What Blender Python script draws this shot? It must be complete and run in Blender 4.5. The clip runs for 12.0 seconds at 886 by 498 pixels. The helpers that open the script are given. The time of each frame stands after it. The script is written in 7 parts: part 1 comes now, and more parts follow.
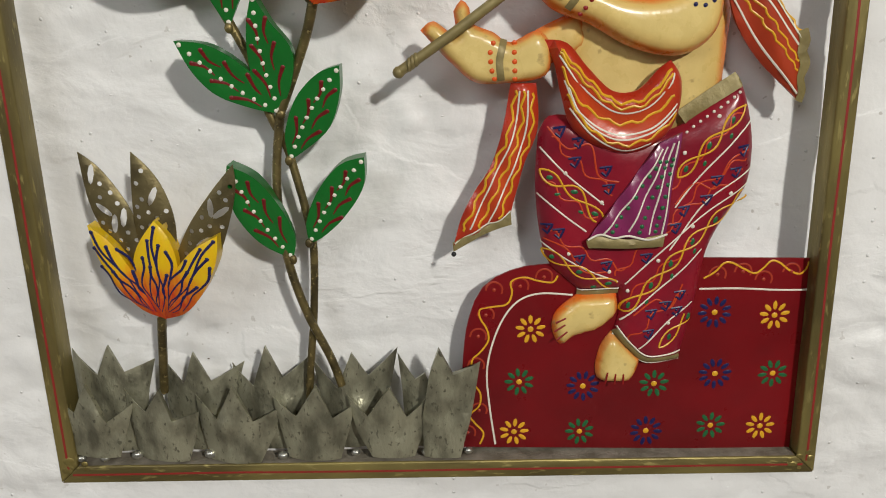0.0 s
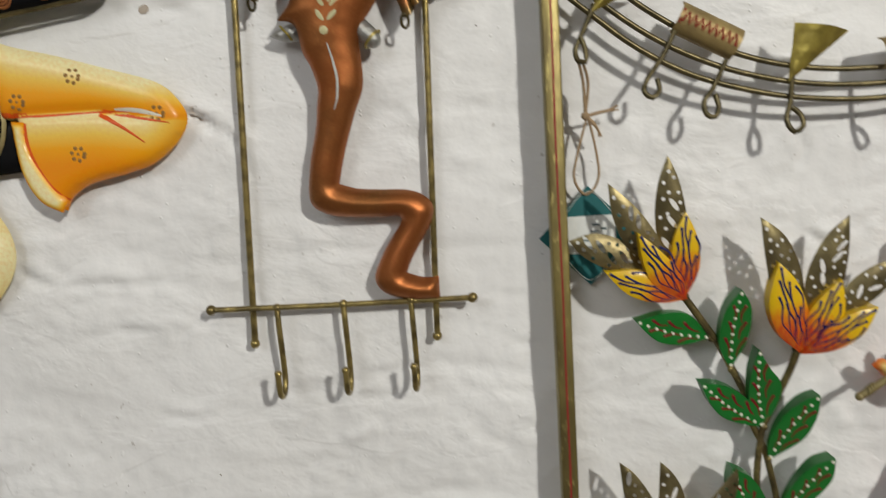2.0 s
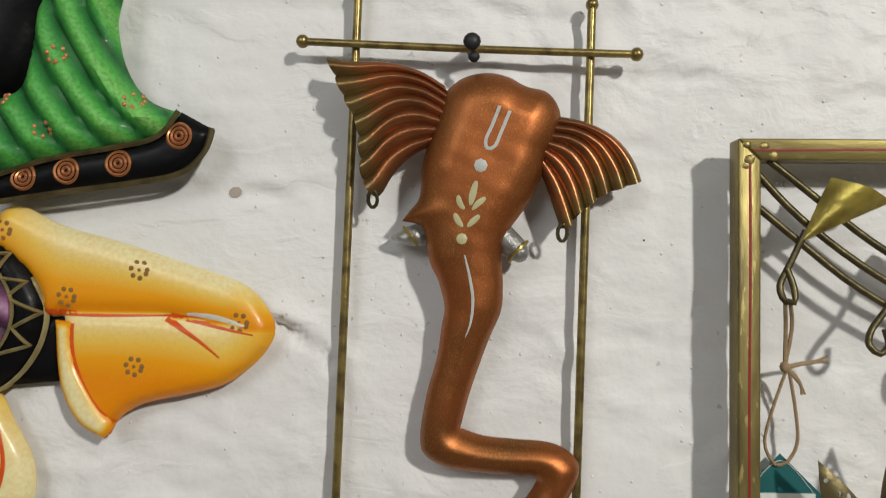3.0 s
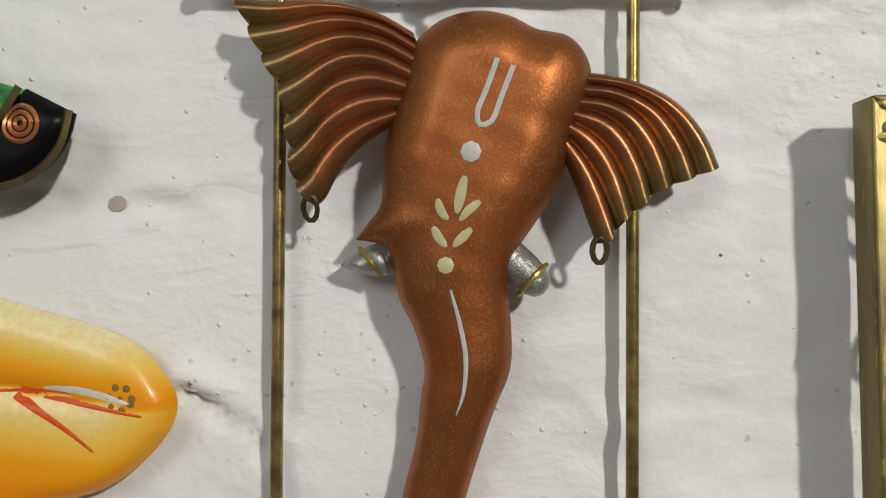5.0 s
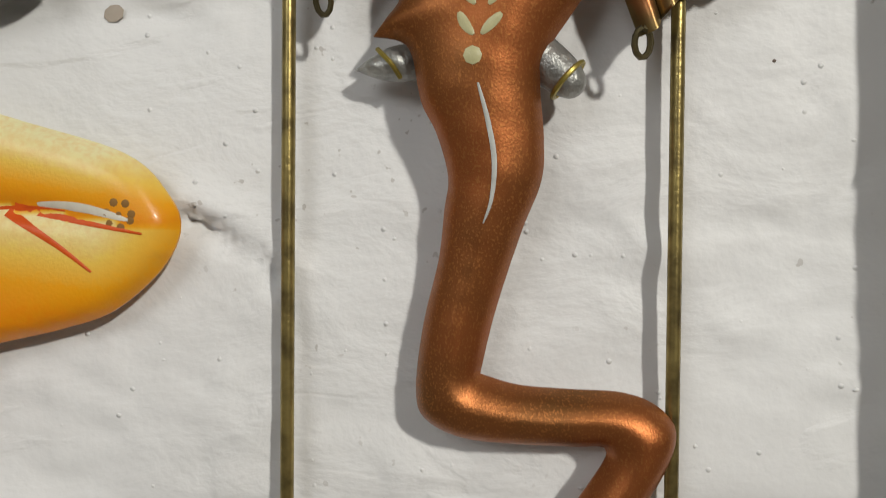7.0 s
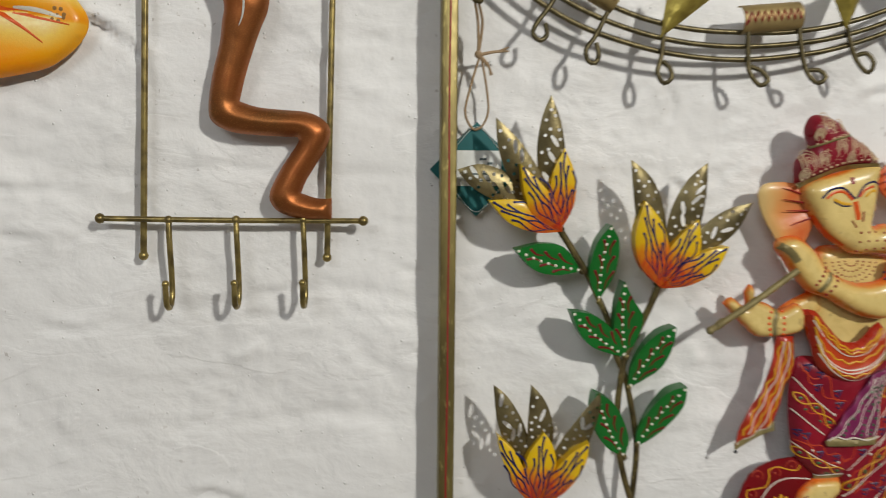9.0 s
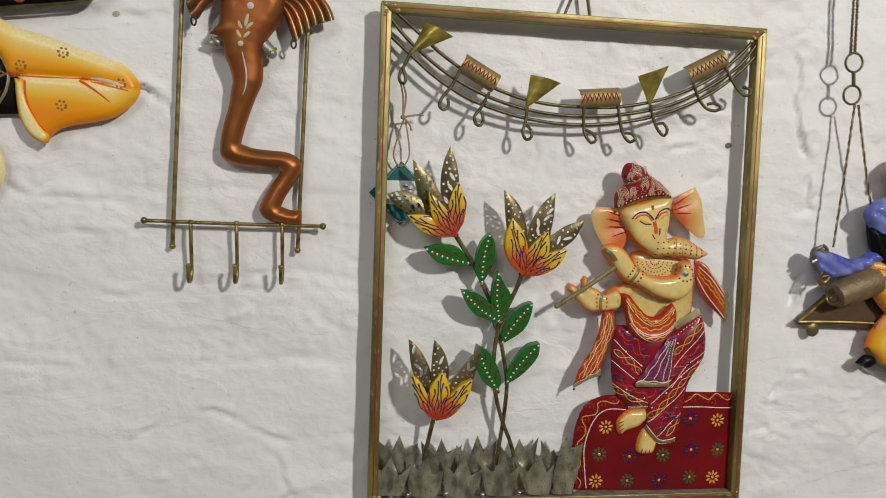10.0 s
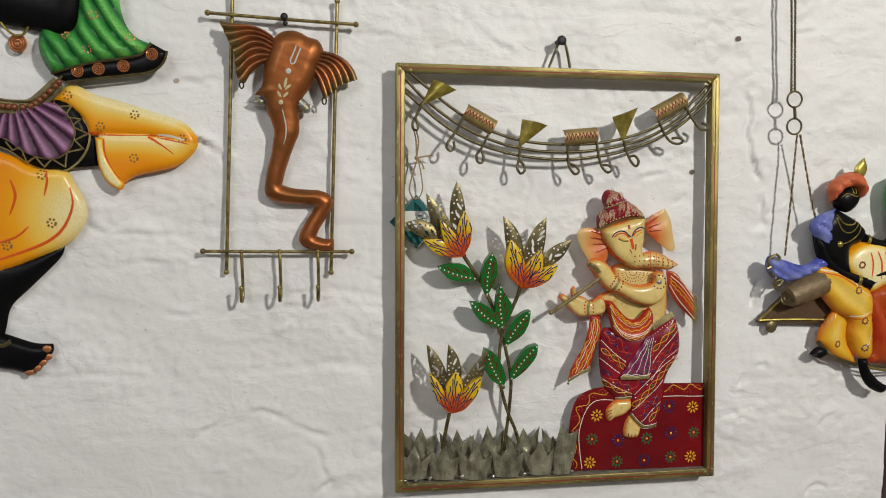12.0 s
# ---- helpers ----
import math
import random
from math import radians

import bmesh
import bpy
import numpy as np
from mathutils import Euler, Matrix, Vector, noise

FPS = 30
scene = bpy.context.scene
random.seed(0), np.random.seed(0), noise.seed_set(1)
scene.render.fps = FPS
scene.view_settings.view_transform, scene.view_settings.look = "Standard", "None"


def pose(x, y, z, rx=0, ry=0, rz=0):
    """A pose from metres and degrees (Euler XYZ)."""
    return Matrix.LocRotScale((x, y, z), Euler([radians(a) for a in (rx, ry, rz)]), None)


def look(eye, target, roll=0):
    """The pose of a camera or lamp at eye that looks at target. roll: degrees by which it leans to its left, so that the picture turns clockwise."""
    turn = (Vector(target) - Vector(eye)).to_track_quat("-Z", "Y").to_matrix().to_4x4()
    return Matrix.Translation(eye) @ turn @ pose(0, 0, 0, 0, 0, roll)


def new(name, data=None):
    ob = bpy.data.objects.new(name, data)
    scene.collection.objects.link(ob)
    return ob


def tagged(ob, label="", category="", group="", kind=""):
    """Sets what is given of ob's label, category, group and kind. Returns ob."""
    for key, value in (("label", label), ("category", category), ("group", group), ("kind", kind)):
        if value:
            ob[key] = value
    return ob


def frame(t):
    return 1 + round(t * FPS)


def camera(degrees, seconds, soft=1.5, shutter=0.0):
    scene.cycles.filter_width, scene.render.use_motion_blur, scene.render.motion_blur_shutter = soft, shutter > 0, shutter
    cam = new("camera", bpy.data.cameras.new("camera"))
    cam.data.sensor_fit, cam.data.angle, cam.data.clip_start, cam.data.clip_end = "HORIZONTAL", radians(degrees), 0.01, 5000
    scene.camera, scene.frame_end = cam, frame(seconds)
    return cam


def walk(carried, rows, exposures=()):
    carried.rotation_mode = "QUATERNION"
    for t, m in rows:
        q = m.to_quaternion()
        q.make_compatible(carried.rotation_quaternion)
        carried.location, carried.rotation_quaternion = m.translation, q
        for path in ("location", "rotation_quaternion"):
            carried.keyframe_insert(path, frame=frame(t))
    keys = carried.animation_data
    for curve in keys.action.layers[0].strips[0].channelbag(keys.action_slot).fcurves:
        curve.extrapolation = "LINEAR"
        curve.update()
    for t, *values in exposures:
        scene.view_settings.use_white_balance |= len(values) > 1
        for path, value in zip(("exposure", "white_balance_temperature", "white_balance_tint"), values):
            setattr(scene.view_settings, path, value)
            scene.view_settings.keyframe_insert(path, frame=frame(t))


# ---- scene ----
from mathutils.geometry import delaunay_2d_cdt

cam = camera(58.0, 12.0, soft=1.0, shutter=0.2)
ROWS = [
    (0, (0.008, -0.419, 1.459), (0.02, 1.488, 0.855), -0.7),
    (0.5, (-0.017, -0.436, 1.471), (0.038, 1.471, 0.871), -1.6),
    (1, (-0.076, -0.487, 1.515), (-0.041, 1.436, 0.966), -3.4),
    (1.5, (-0.157, -0.554, 1.57), (-0.24, 1.385, 1.086), -5.3),
    (2, (-0.262, -0.538, 1.613), (-0.319, 1.44, 1.327), -3.8),
    (2.5, (-0.33, -0.471, 1.642), (-0.391, 1.526, 1.557), -1.6),
    (3, (-0.335, -0.423, 1.672), (-0.416, 1.575, 1.693), 0.2),
    (3.2, (-0.333, -0.402, 1.677), (-0.406, 1.596, 1.733), 0.4),
    (4.8, (-0.328, -0.301, 1.69), (-0.444, 1.695, 1.688), -1.5),
    (5, (-0.327, -0.285, 1.687), (-0.447, 1.712, 1.683), -1.7),
    (5.5, (-0.332, -0.258, 1.677), (-0.446, 1.739, 1.667), -2.3),
    (6, (-0.334, -0.254, 1.666), (-0.455, 1.743, 1.644), -2.2),
    (6.5, (-0.334, -0.253, 1.652), (-0.479, 1.74, 1.581), -1.7),
    (6.7, (-0.334, -0.257, 1.648), (-0.492, 1.735, 1.562), -1.5),
    (8.5, (-0.312, -0.411, 1.541), (-0.236, 1.588, 1.525), -1.4),
    (9, (-0.262, -0.572, 1.549), (-0.055, 1.403, 1.316), 0.4),
    (9.5, (-0.235, -0.738, 1.568), (0.007, 1.232, 1.329), 1.2),
    (10, (-0.259, -0.844, 1.583), (0.038, 1.119, 1.344), 2.1),
    (10.5, (-0.287, -0.917, 1.58), (0.093, 1.035, 1.371), 2.7),
    (11, (-0.294, -0.966, 1.579), (0.078, 0.991, 1.398), 1.6),
    (11.5, (-0.296, -0.986, 1.579), (0.008, 0.981, 1.386), 0.5),
    (12, (-0.296, -0.995, 1.599), (0.004, 0.973, 1.411), 0.3),
]

walk(cam, [(t, look(eye, target, roll)) for t, eye, target, roll in ROWS],
     exposures=[(0, 0.06), (1.0, 0.06), (2.0, -0.1), (3.2, -0.1), (6.7, -0.13), (9.0, -0.1), (10.5, -0.15), (12.0, -0.11)])

# ---- light ----
world = bpy.data.worlds.new("world")
scene.world = world
world.use_nodes = True
world.node_tree.nodes["Background"].inputs[0].default_value = (0.9, 0.95, 1.0, 1)
world.node_tree.nodes["Background"].inputs[1].default_value = 0.03


def area_lamp(name, eye, target, size, power, colour):
    data = bpy.data.lights.new(name, "AREA")
    data.shape, data.size, data.energy, data.color = "DISK", size, power, colour
    ob = new(name, data)
    ob.matrix_world = look(eye, target)
    return ob


area_lamp("key_lamp", (1.05, -2.35, 2.65), (0, 0, 1.5), 0.16, 55, (1.0, 0.97, 0.89))
# unseen broad fill, added to lift the shadows and the lower left wall
area_lamp("fill_lamp", (-1.3, -2.4, 2.9), (-0.6, -0.1, 1.1), 1.4, 27, (0.96, 0.98, 0.98))


# ---- materials ----
def material(name, colour, rough=0.5, metal=0.0, second=None, grain=60.0, amount=0.5, bump=0.1, bump_scale=300.0, ramp=None, wear=None, coat=0.0, stretch=(1, 1, 1), spec=0.38):
    """second: colour of broad patches; ramp: colours along the attribute g; wear: (colour, threshold) of fine worn specks."""
    mat = bpy.data.materials.new(name)
    mat.use_nodes = True
    nt = mat.node_tree
    bsdf = nt.nodes["Principled BSDF"]
    link = nt.links.new
    coord = nt.nodes.new("ShaderNodeTexCoord")
    mapping = nt.nodes.new("ShaderNodeMapping")
    mapping.inputs["Scale"].default_value = stretch
    link(coord.outputs["Object"], mapping.inputs[0])
    big = nt.nodes.new("ShaderNodeTexNoise")
    big.inputs["Scale"].default_value, big.inputs["Detail"].default_value = grain, 5
    link(mapping.outputs[0], big.inputs["Vector"])
    span = nt.nodes.new("ShaderNodeMapRange")
    span.inputs[1].default_value, span.inputs[2].default_value = 0.38, 0.66
    span.inputs[4].default_value = amount
    link(big.outputs["Fac"], span.inputs[0])
    base = None
    if ramp:
        att = nt.nodes.new("ShaderNodeAttribute")
        att.attribute_name = "g"
        jitter = nt.nodes.new("ShaderNodeMath")
        jitter.operation = "MULTIPLY_ADD"
        jitter.inputs[1].default_value = 0.16
        link(big.outputs["Fac"], jitter.inputs[0])
        less = nt.nodes.new("ShaderNodeMath")
        less.operation = "SUBTRACT"
        less.inputs[1].default_value = 0.08
        link(att.outputs["Fac"], less.inputs[0])
        link(less.outputs[0], jitter.inputs[2])
        cr = nt.nodes.new("ShaderNodeValToRGB")
        els = cr.color_ramp.elements
        els[0].position, els[0].color = ramp[0][0], (*ramp[0][1], 1)
        els[1].position, els[1].color = ramp[-1][0], (*ramp[-1][1], 1)
        for at, col in ramp[1:-1]:
            els.new(at).color = (*col, 1)
        link(jitter.outputs[0], cr.inputs[0])
        base = cr.outputs[0]
    mix = nt.nodes.new("ShaderNodeMix")
    mix.data_type = "RGBA"
    mix.inputs[6].default_value = (*colour, 1)
    if base:
        link(base, mix.inputs[6])
    mix.inputs[7].default_value = (*(second or [c * 0.75 for c in colour]), 1)
    link(span.outputs[0], mix.inputs[0])
    out = mix.outputs[2]
    fine = nt.nodes.new("ShaderNodeTexNoise")
    fine.inputs["Scale"].default_value, fine.inputs["Detail"].default_value = bump_scale, 4
    link(mapping.outputs[0], fine.inputs["Vector"])
    if wear:
        step = nt.nodes.new("ShaderNodeMapRange")
        step.inputs[1].default_value, step.inputs[2].default_value = wear[1], wear[1] + 0.08
        link(fine.outputs["Fac"], step.inputs[0])
        worn = nt.nodes.new("ShaderNodeMix")
        worn.data_type = "RGBA"
        link(out, worn.inputs[6])
        worn.inputs[7].default_value = (*wear[0], 1)
        link(step.outputs[0], worn.inputs[0])
        out = worn.outputs[2]
    link(out, bsdf.inputs["Base Color"])
    gloss = nt.nodes.new("ShaderNodeMapRange")
    gloss.inputs[3].default_value, gloss.inputs[4].default_value = max(rough - 0.1, 0.05), rough + 0.12
    link(fine.outputs["Fac"], gloss.inputs[0])
    link(gloss.outputs[0], bsdf.inputs["Roughness"])
    bsdf.inputs["Metallic"].default_value = metal
    bsdf.inputs["Coat Weight"].default_value = coat * 0.35
    if not metal:
        bsdf.inputs["Specular IOR Level"].default_value = spec
    bsdf.inputs["Coat Roughness"].default_value = 0.15
    bp = nt.nodes.new("ShaderNodeBump")
    bp.inputs["Strength"].default_value, bp.inputs["Distance"].default_value = bump, 0.002
    link(fine.outputs["Fac"], bp.inputs["Height"])
    link(bp.outputs[0], bsdf.inputs["Normal"])
    return mat


def wall_paint():
    """Thick whitewash: lumps, creases with masked edges, small blisters and pits, faint dirt."""
    mat = material("wall_paint", (0.77, 0.77, 0.768), 0.5, second=(0.69, 0.685, 0.675), grain=7, amount=0.5, bump=0.35, bump_scale=90)
    nt = mat.node_tree
    link = nt.links.new
    bsdf = nt.nodes["Principled BSDF"]
    coord = nt.nodes.new("ShaderNodeTexCoord")

    def noise_at(scale, detail, stretch=(1, 1, 1), distort=0.0):
        m = nt.nodes.new("ShaderNodeMapping")
        m.inputs["Scale"].default_value = stretch
        link(coord.outputs["Object"], m.inputs[0])
        n = nt.nodes.new("ShaderNodeTexNoise")
        n.inputs["Scale"].default_value, n.inputs["Detail"].default_value = scale, detail
        n.inputs["Distortion"].default_value = distort
        link(m.outputs[0], n.inputs["Vector"])
        return n.outputs["Fac"]

    def math_node(kind, a, b=None):
        n = nt.nodes.new("ShaderNodeMath")
        n.operation = kind
        for k, v in enumerate((a, b)):
            if v is None:
                continue
            if hasattr(v, "links"):
                link(v, n.inputs[k])
            else:
                n.inputs[k].default_value = v
        return n.outputs[0]

    def span(v, lo, hi, a=0.0, b=1.0):
        n = nt.nodes.new("ShaderNodeMapRange")
        n.interpolation_type = "SMOOTHSTEP"
        n.inputs[1].default_value, n.inputs[2].default_value = lo, hi
        n.inputs[3].default_value, n.inputs[4].default_value = a, b
        link(v, n.inputs[0])
        return n.outputs[0]

    normal = [bsdf.inputs["Normal"].links[0].from_node]

    def relief_layer(height, distance, strength):
        n = nt.nodes.new("ShaderNodeBump")
        n.inputs["Distance"].default_value, n.inputs["Strength"].default_value = distance, strength
        link(height, n.inputs["Height"])
        link(normal[0].outputs[0], n.inputs["Normal"])
        normal[0] = n

    rough_zone = span(noise_at(6.0, 4), 0.52, 0.64)
    lumps = noise_at(30, 7, (0.8, 1, 1.25), 0.3)
    relief_layer(math_node("MULTIPLY", lumps, span(noise_at(6.5, 2), 0.36, 0.62, 0.3, 1.0)), 0.010, 0.45)
    crease = span(math_node("ABSOLUTE", math_node("SUBTRACT", noise_at(11, 5, (0.55, 1, 1.5), 0.6), 0.5)), 0.0, 0.022)
    relief_layer(math_node("ADD", math_node("MULTIPLY", crease, rough_zone), math_node("SUBTRACT", 1.0, rough_zone)), 0.0016, 0.14)
    # broken edges where one coat ends over another
    coat = span(noise_at(8.5, 8, (0.7, 1, 1.2), 0.4), 0.545, 0.565)
    relief_layer(coat, 0.0012, 0.3)
    spots = nt.nodes.new("ShaderNodeTexVoronoi")
    spots.inputs["Scale"].default_value = 190
    link(coord.outputs["Object"], spots.inputs["Vector"])
    pick = nt.nodes.new("ShaderNodeSeparateColor")
    link(spots.outputs["Color"], pick.inputs[0])
    blister = math_node("MULTIPLY", span(spots.outputs["Distance"], 0.05, 0.2, 1.0, 0.0), span(pick.outputs[0], 0.88, 0.9))
    relief_layer(blister, 0.0009, 0.7)
    link(normal[0].outputs[0], bsdf.inputs["Normal"])
    # grey-brown dirt in scattered specks
    dirt = math_node("MULTIPLY", span(noise_at(210, 2), 0.7, 0.74), span(noise_at(9, 3), 0.5, 0.62))
    tint = nt.nodes.new("ShaderNodeMix")
    tint.data_type = "RGBA"
    link(bsdf.inputs["Base Color"].links[0].from_socket, tint.inputs[6])
    tint.inputs[7].default_value = (0.4, 0.37, 0.34, 1)
    link(math_node("MULTIPLY", dirt, 0.6), tint.inputs[0])
    link(tint.outputs[2], bsdf.inputs["Base Color"])
    return mat


WALLPAINT = wall_paint()
PLAIN = material("room_paint", (0.42, 0.41, 0.4), 0.8, grain=3, bump=0.05)
FLOORING = material("floor_stone", (0.3, 0.27, 0.24), 0.5, grain=6, bump=0.05)
BRASS = material("antique_gold", (0.32, 0.26, 0.085), 0.4, 0.68, second=(0.09, 0.068, 0.028), grain=38, amount=0.8, bump=0.15, bump_scale=360, wear=((0.42, 0.35, 0.13), 0.62))
BRASS_UPRIGHT = material("antique_gold_upright", (0.285, 0.232, 0.078), 0.42, 0.6, second=(0.085, 0.064, 0.026), grain=48, amount=0.75, bump=0.15, bump_scale=300, wear=((0.35, 0.29, 0.105), 0.6), stretch=(1.1, 1, 0.28))
BRASS_LEVEL = material("antique_gold_level", (0.285, 0.232, 0.078), 0.42, 0.6, second=(0.085, 0.064, 0.026), grain=48, amount=0.75, bump=0.15, bump_scale=300, wear=((0.35, 0.29, 0.105), 0.6), stretch=(0.28, 1, 1.1))
STEM = material("stem_brass", (0.2, 0.155, 0.06), 0.42, 0.65, second=(0.02, 0.016, 0.01), grain=75, amount=0.8, bump=0.2, bump_scale=500, wear=((0.34, 0.27, 0.11), 0.6))
HEMGOLD = material("olive_gold_paint", (0.26, 0.21, 0.085), 0.48, 0.25, second=(0.17, 0.135, 0.055), grain=110, amount=0.7, bump=0.25, bump_scale=260)
DUST = material("grey_dust", (0.24, 0.215, 0.175), 0.75, second=(0.1, 0.085, 0.06), grain=90, amount=0.8, bump=0.3, bump_scale=500)
GOLD = material("gold_sheet", (0.52, 0.42, 0.09), 0.34, 0.7, second=(0.2, 0.15, 0.035), grain=70, amount=0.85, bump=0.12, bump_scale=400)
SCROLLGOLD = material("dull_gold_plate", (0.34, 0.25, 0.1), 0.5, 0.45, second=(0.2, 0.14, 0.06), grain=80, amount=0.7, bump=0.15, bump_scale=400)
WIRE = material("dark_brass_wire", (0.13, 0.105, 0.05), 0.4, 0.75, second=(0.05, 0.042, 0.022), grain=120, amount=0.7, bump=0.15)
ROD = material("brass_rod", (0.36, 0.28, 0.1), 0.33, 0.82, second=(0.12, 0.09, 0.038), grain=120, amount=0.85, bump=0.1, bump_scale=500)
OLDBRASS = material("aged_brass_sheet", (0.22, 0.18, 0.085), 0.38, 0.75, second=(0.09, 0.072, 0.036), grain=70, amount=0.8, bump=0.1, bump_scale=700, wear=((0.36, 0.31, 0.16), 0.66))
COPPER = material("copper", (0.34, 0.106, 0.03), 0.41, 0.78, second=(0.165, 0.083, 0.025), grain=17, amount=0.95, bump=0.07, bump_scale=1300, wear=((0.4, 0.15, 0.042), 0.55), stretch=(1.1, 1, 0.9))
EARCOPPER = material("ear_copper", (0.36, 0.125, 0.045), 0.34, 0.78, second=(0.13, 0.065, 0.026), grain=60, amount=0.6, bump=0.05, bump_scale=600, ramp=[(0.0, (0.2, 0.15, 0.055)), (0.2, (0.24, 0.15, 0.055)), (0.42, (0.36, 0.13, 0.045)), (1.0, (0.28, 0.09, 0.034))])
SILVER = material("silver_paint", (0.42, 0.42, 0.4), 0.42, 0.75, second=(0.2, 0.2, 0.185), grain=110, amount=0.8, bump=0.6)
TIN = material("brushed_tin", (0.43, 0.42, 0.305), 0.37, 0.68, second=(0.085, 0.08, 0.055), grain=60, amount=0.75, bump=0.35, bump_scale=330, stretch=(1.5, 1, 0.8), wear=((0.16, 0.155, 0.11), 0.6))
SOLDER = material("solder", (0.5, 0.5, 0.46), 0.3, 0.9, grain=200, bump=0.3)
REDLINE = material("red_line", (0.25, 0.02, 0.015), 0.5, grain=200)
BENCHRED = material("bench_red", (0.17, 0.004, 0.007), 0.3, second=(0.1, 0.003, 0.005), grain=20, amount=0.8, bump=0.18, bump_scale=90, coat=0.4)
CRIMSON = material("crimson_cloth_paint", (0.25, 0.008, 0.02), 0.3, second=(0.15, 0.006, 0.018), grain=40, amount=0.8, bump=0.2, bump_scale=130, coat=0.4)
PURPLE = material("purple_paint", (0.2, 0.02, 0.09), 0.32, second=(0.15, 0.02, 0.075), grain=60, coat=0.3)
ORANGE = material("orange_scarf", (0.5, 0.075, 0.02), 0.3, second=(0.36, 0.03, 0.012), grain=60, amount=0.7, bump=0.2, bump_scale=130, coat=0.35, ramp=[(0, (0.36, 0.02, 0.008)), (0.6, (0.5, 0.05, 0.01)), (1, (0.52, 0.075, 0.015))])
SCARFEND = material("scarf_end", (0.36, 0.04, 0.012), 0.32, second=(0.26, 0.025, 0.01), grain=60, amount=0.7, bump=0.2, bump_scale=130, coat=0.3)
SKIN = material("cream_paint", (0.62, 0.5, 0.22), 0.28, second=(0.5, 0.36, 0.12), grain=45, amount=0.55, coat=0.6, bump=0.22, bump_scale=130, wear=((0.42, 0.3, 0.11), 0.64), ramp=[(0.0, (0.68, 0.075, 0.003)), (0.2, (0.68, 0.17, 0.014)), (0.42, (0.68, 0.46, 0.14)), (1.0, (0.7, 0.54, 0.21))])
EARSKIN = material("ear_paint", (0.62, 0.45, 0.2), 0.35, second=(0.6, 0.38, 0.15), grain=45, amount=0.4, coat=0.3, ramp=[(0.0, (0.58, 0.1, 0.02)), (0.3, (0.64, 0.26, 0.07)), (0.6, (0.66, 0.46, 0.18)), (1.0, (0.68, 0.53, 0.24))])
PETAL = material("petal_paint", (0.7, 0.42, 0.02), 0.34, second=(0.66, 0.3, 0.01), grain=260, amount=0.35, coat=0.4, ramp=[(0.0, (0.48, 0.02, 0.006)), (0.32, (0.57, 0.06, 0.008)), (0.47, (0.64, 0.2, 0.006)), (0.58, (0.66, 0.43, 0.006)), (1.0, (0.68, 0.48, 0.006))], stretch=(1.6, 1, 0.6))
GREEN = material("green_leaf_paint", (0.006, 0.14, 0.018), 0.34, second=(0.005, 0.1, 0.014), grain=60, bump=0.06, coat=0.3)
WHITE = material("white_paint", (0.72, 0.68, 0.58), 0.4, grain=200)
YELLOW = material("yellow_paint", (0.68, 0.36, 0.02), 0.35, grain=200)
REDORANGE = material("red_orange_paint", (0.66, 0.09, 0.008), 0.35, grain=200)
VEINRED = material("vein_red_paint", (0.15, 0.006, 0.008), 0.4, grain=200)
DARKRED = material("dark_red_paint", (0.24, 0.008, 0.008), 0.4, grain=200)
NAVY = material("navy_paint", (0.009, 0.01, 0.075), 0.4, grain=200)
GREENDOT = material("green_paint", (0.015, 0.12, 0.04), 0.35, grain=200)
BLACK = material("black_paint", (0.003, 0.003, 0.0035), 0.36, second=(0.006, 0.006, 0.007), grain=60, coat=0.05, spec=0.14)
DANCEYELLOW = material("airbrushed_yellow", (0.66, 0.4, 0.03), 0.35, second=(0.72, 0.3, 0.004), grain=420, amount=0.28, bump=0.08, bump_scale=900, coat=0.4, ramp=[(0.0, (0.76, 0.24, 0.0)), (0.3, (0.8, 0.34, 0.003)), (0.55, (0.8, 0.54, 0.09)), (0.85, (0.8, 0.7, 0.34)), (1.0, (0.8, 0.74, 0.42))])
TROUSER = material("trouser_paint", (0.68, 0.36, 0.025), 0.3, second=(0.64, 0.27, 0.012), grain=45, amount=0.4, bump=0.2, bump_scale=130, coat=0.4, ramp=[(0.0, (0.62, 0.13, 0.005)), (0.25, (0.68, 0.29, 0.01)), (0.6, (0.72, 0.43, 0.03)), (1.0, (0.76, 0.56, 0.12))])
# ramp holds the shawl's fold shading, from near-black grooves to lime crests
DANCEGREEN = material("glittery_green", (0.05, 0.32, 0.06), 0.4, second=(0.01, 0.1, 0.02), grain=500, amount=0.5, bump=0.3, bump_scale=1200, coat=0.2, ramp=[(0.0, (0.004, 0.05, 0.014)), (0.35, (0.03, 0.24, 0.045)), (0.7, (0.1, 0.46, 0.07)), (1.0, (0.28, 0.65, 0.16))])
# ramp holds the fan's pleat shading, blackish valleys to pale pink crests
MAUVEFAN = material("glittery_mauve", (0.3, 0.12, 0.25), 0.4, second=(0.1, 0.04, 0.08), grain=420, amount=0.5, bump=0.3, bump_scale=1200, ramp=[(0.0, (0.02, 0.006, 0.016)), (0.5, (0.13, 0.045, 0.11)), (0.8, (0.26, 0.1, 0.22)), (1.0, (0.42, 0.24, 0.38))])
BEAD = material("brown_bead", (0.2, 0.07, 0.025), 0.35, 0.3, grain=200)
SPIRAL = material("copper_spiral", (0.5, 0.2, 0.08), 0.35, 0.6, grain=200)
TEAL = material("teal_card", (0.01, 0.11, 0.115), 0.45, grain=120, bump=0.02)
CARDWHITE = material("card_white", (0.7, 0.72, 0.7), 0.5, grain=120, bump=0.02)
PRINT = material("print_grey", (0.12, 0.16, 0.17), 0.5, grain=120, bump=0.02)
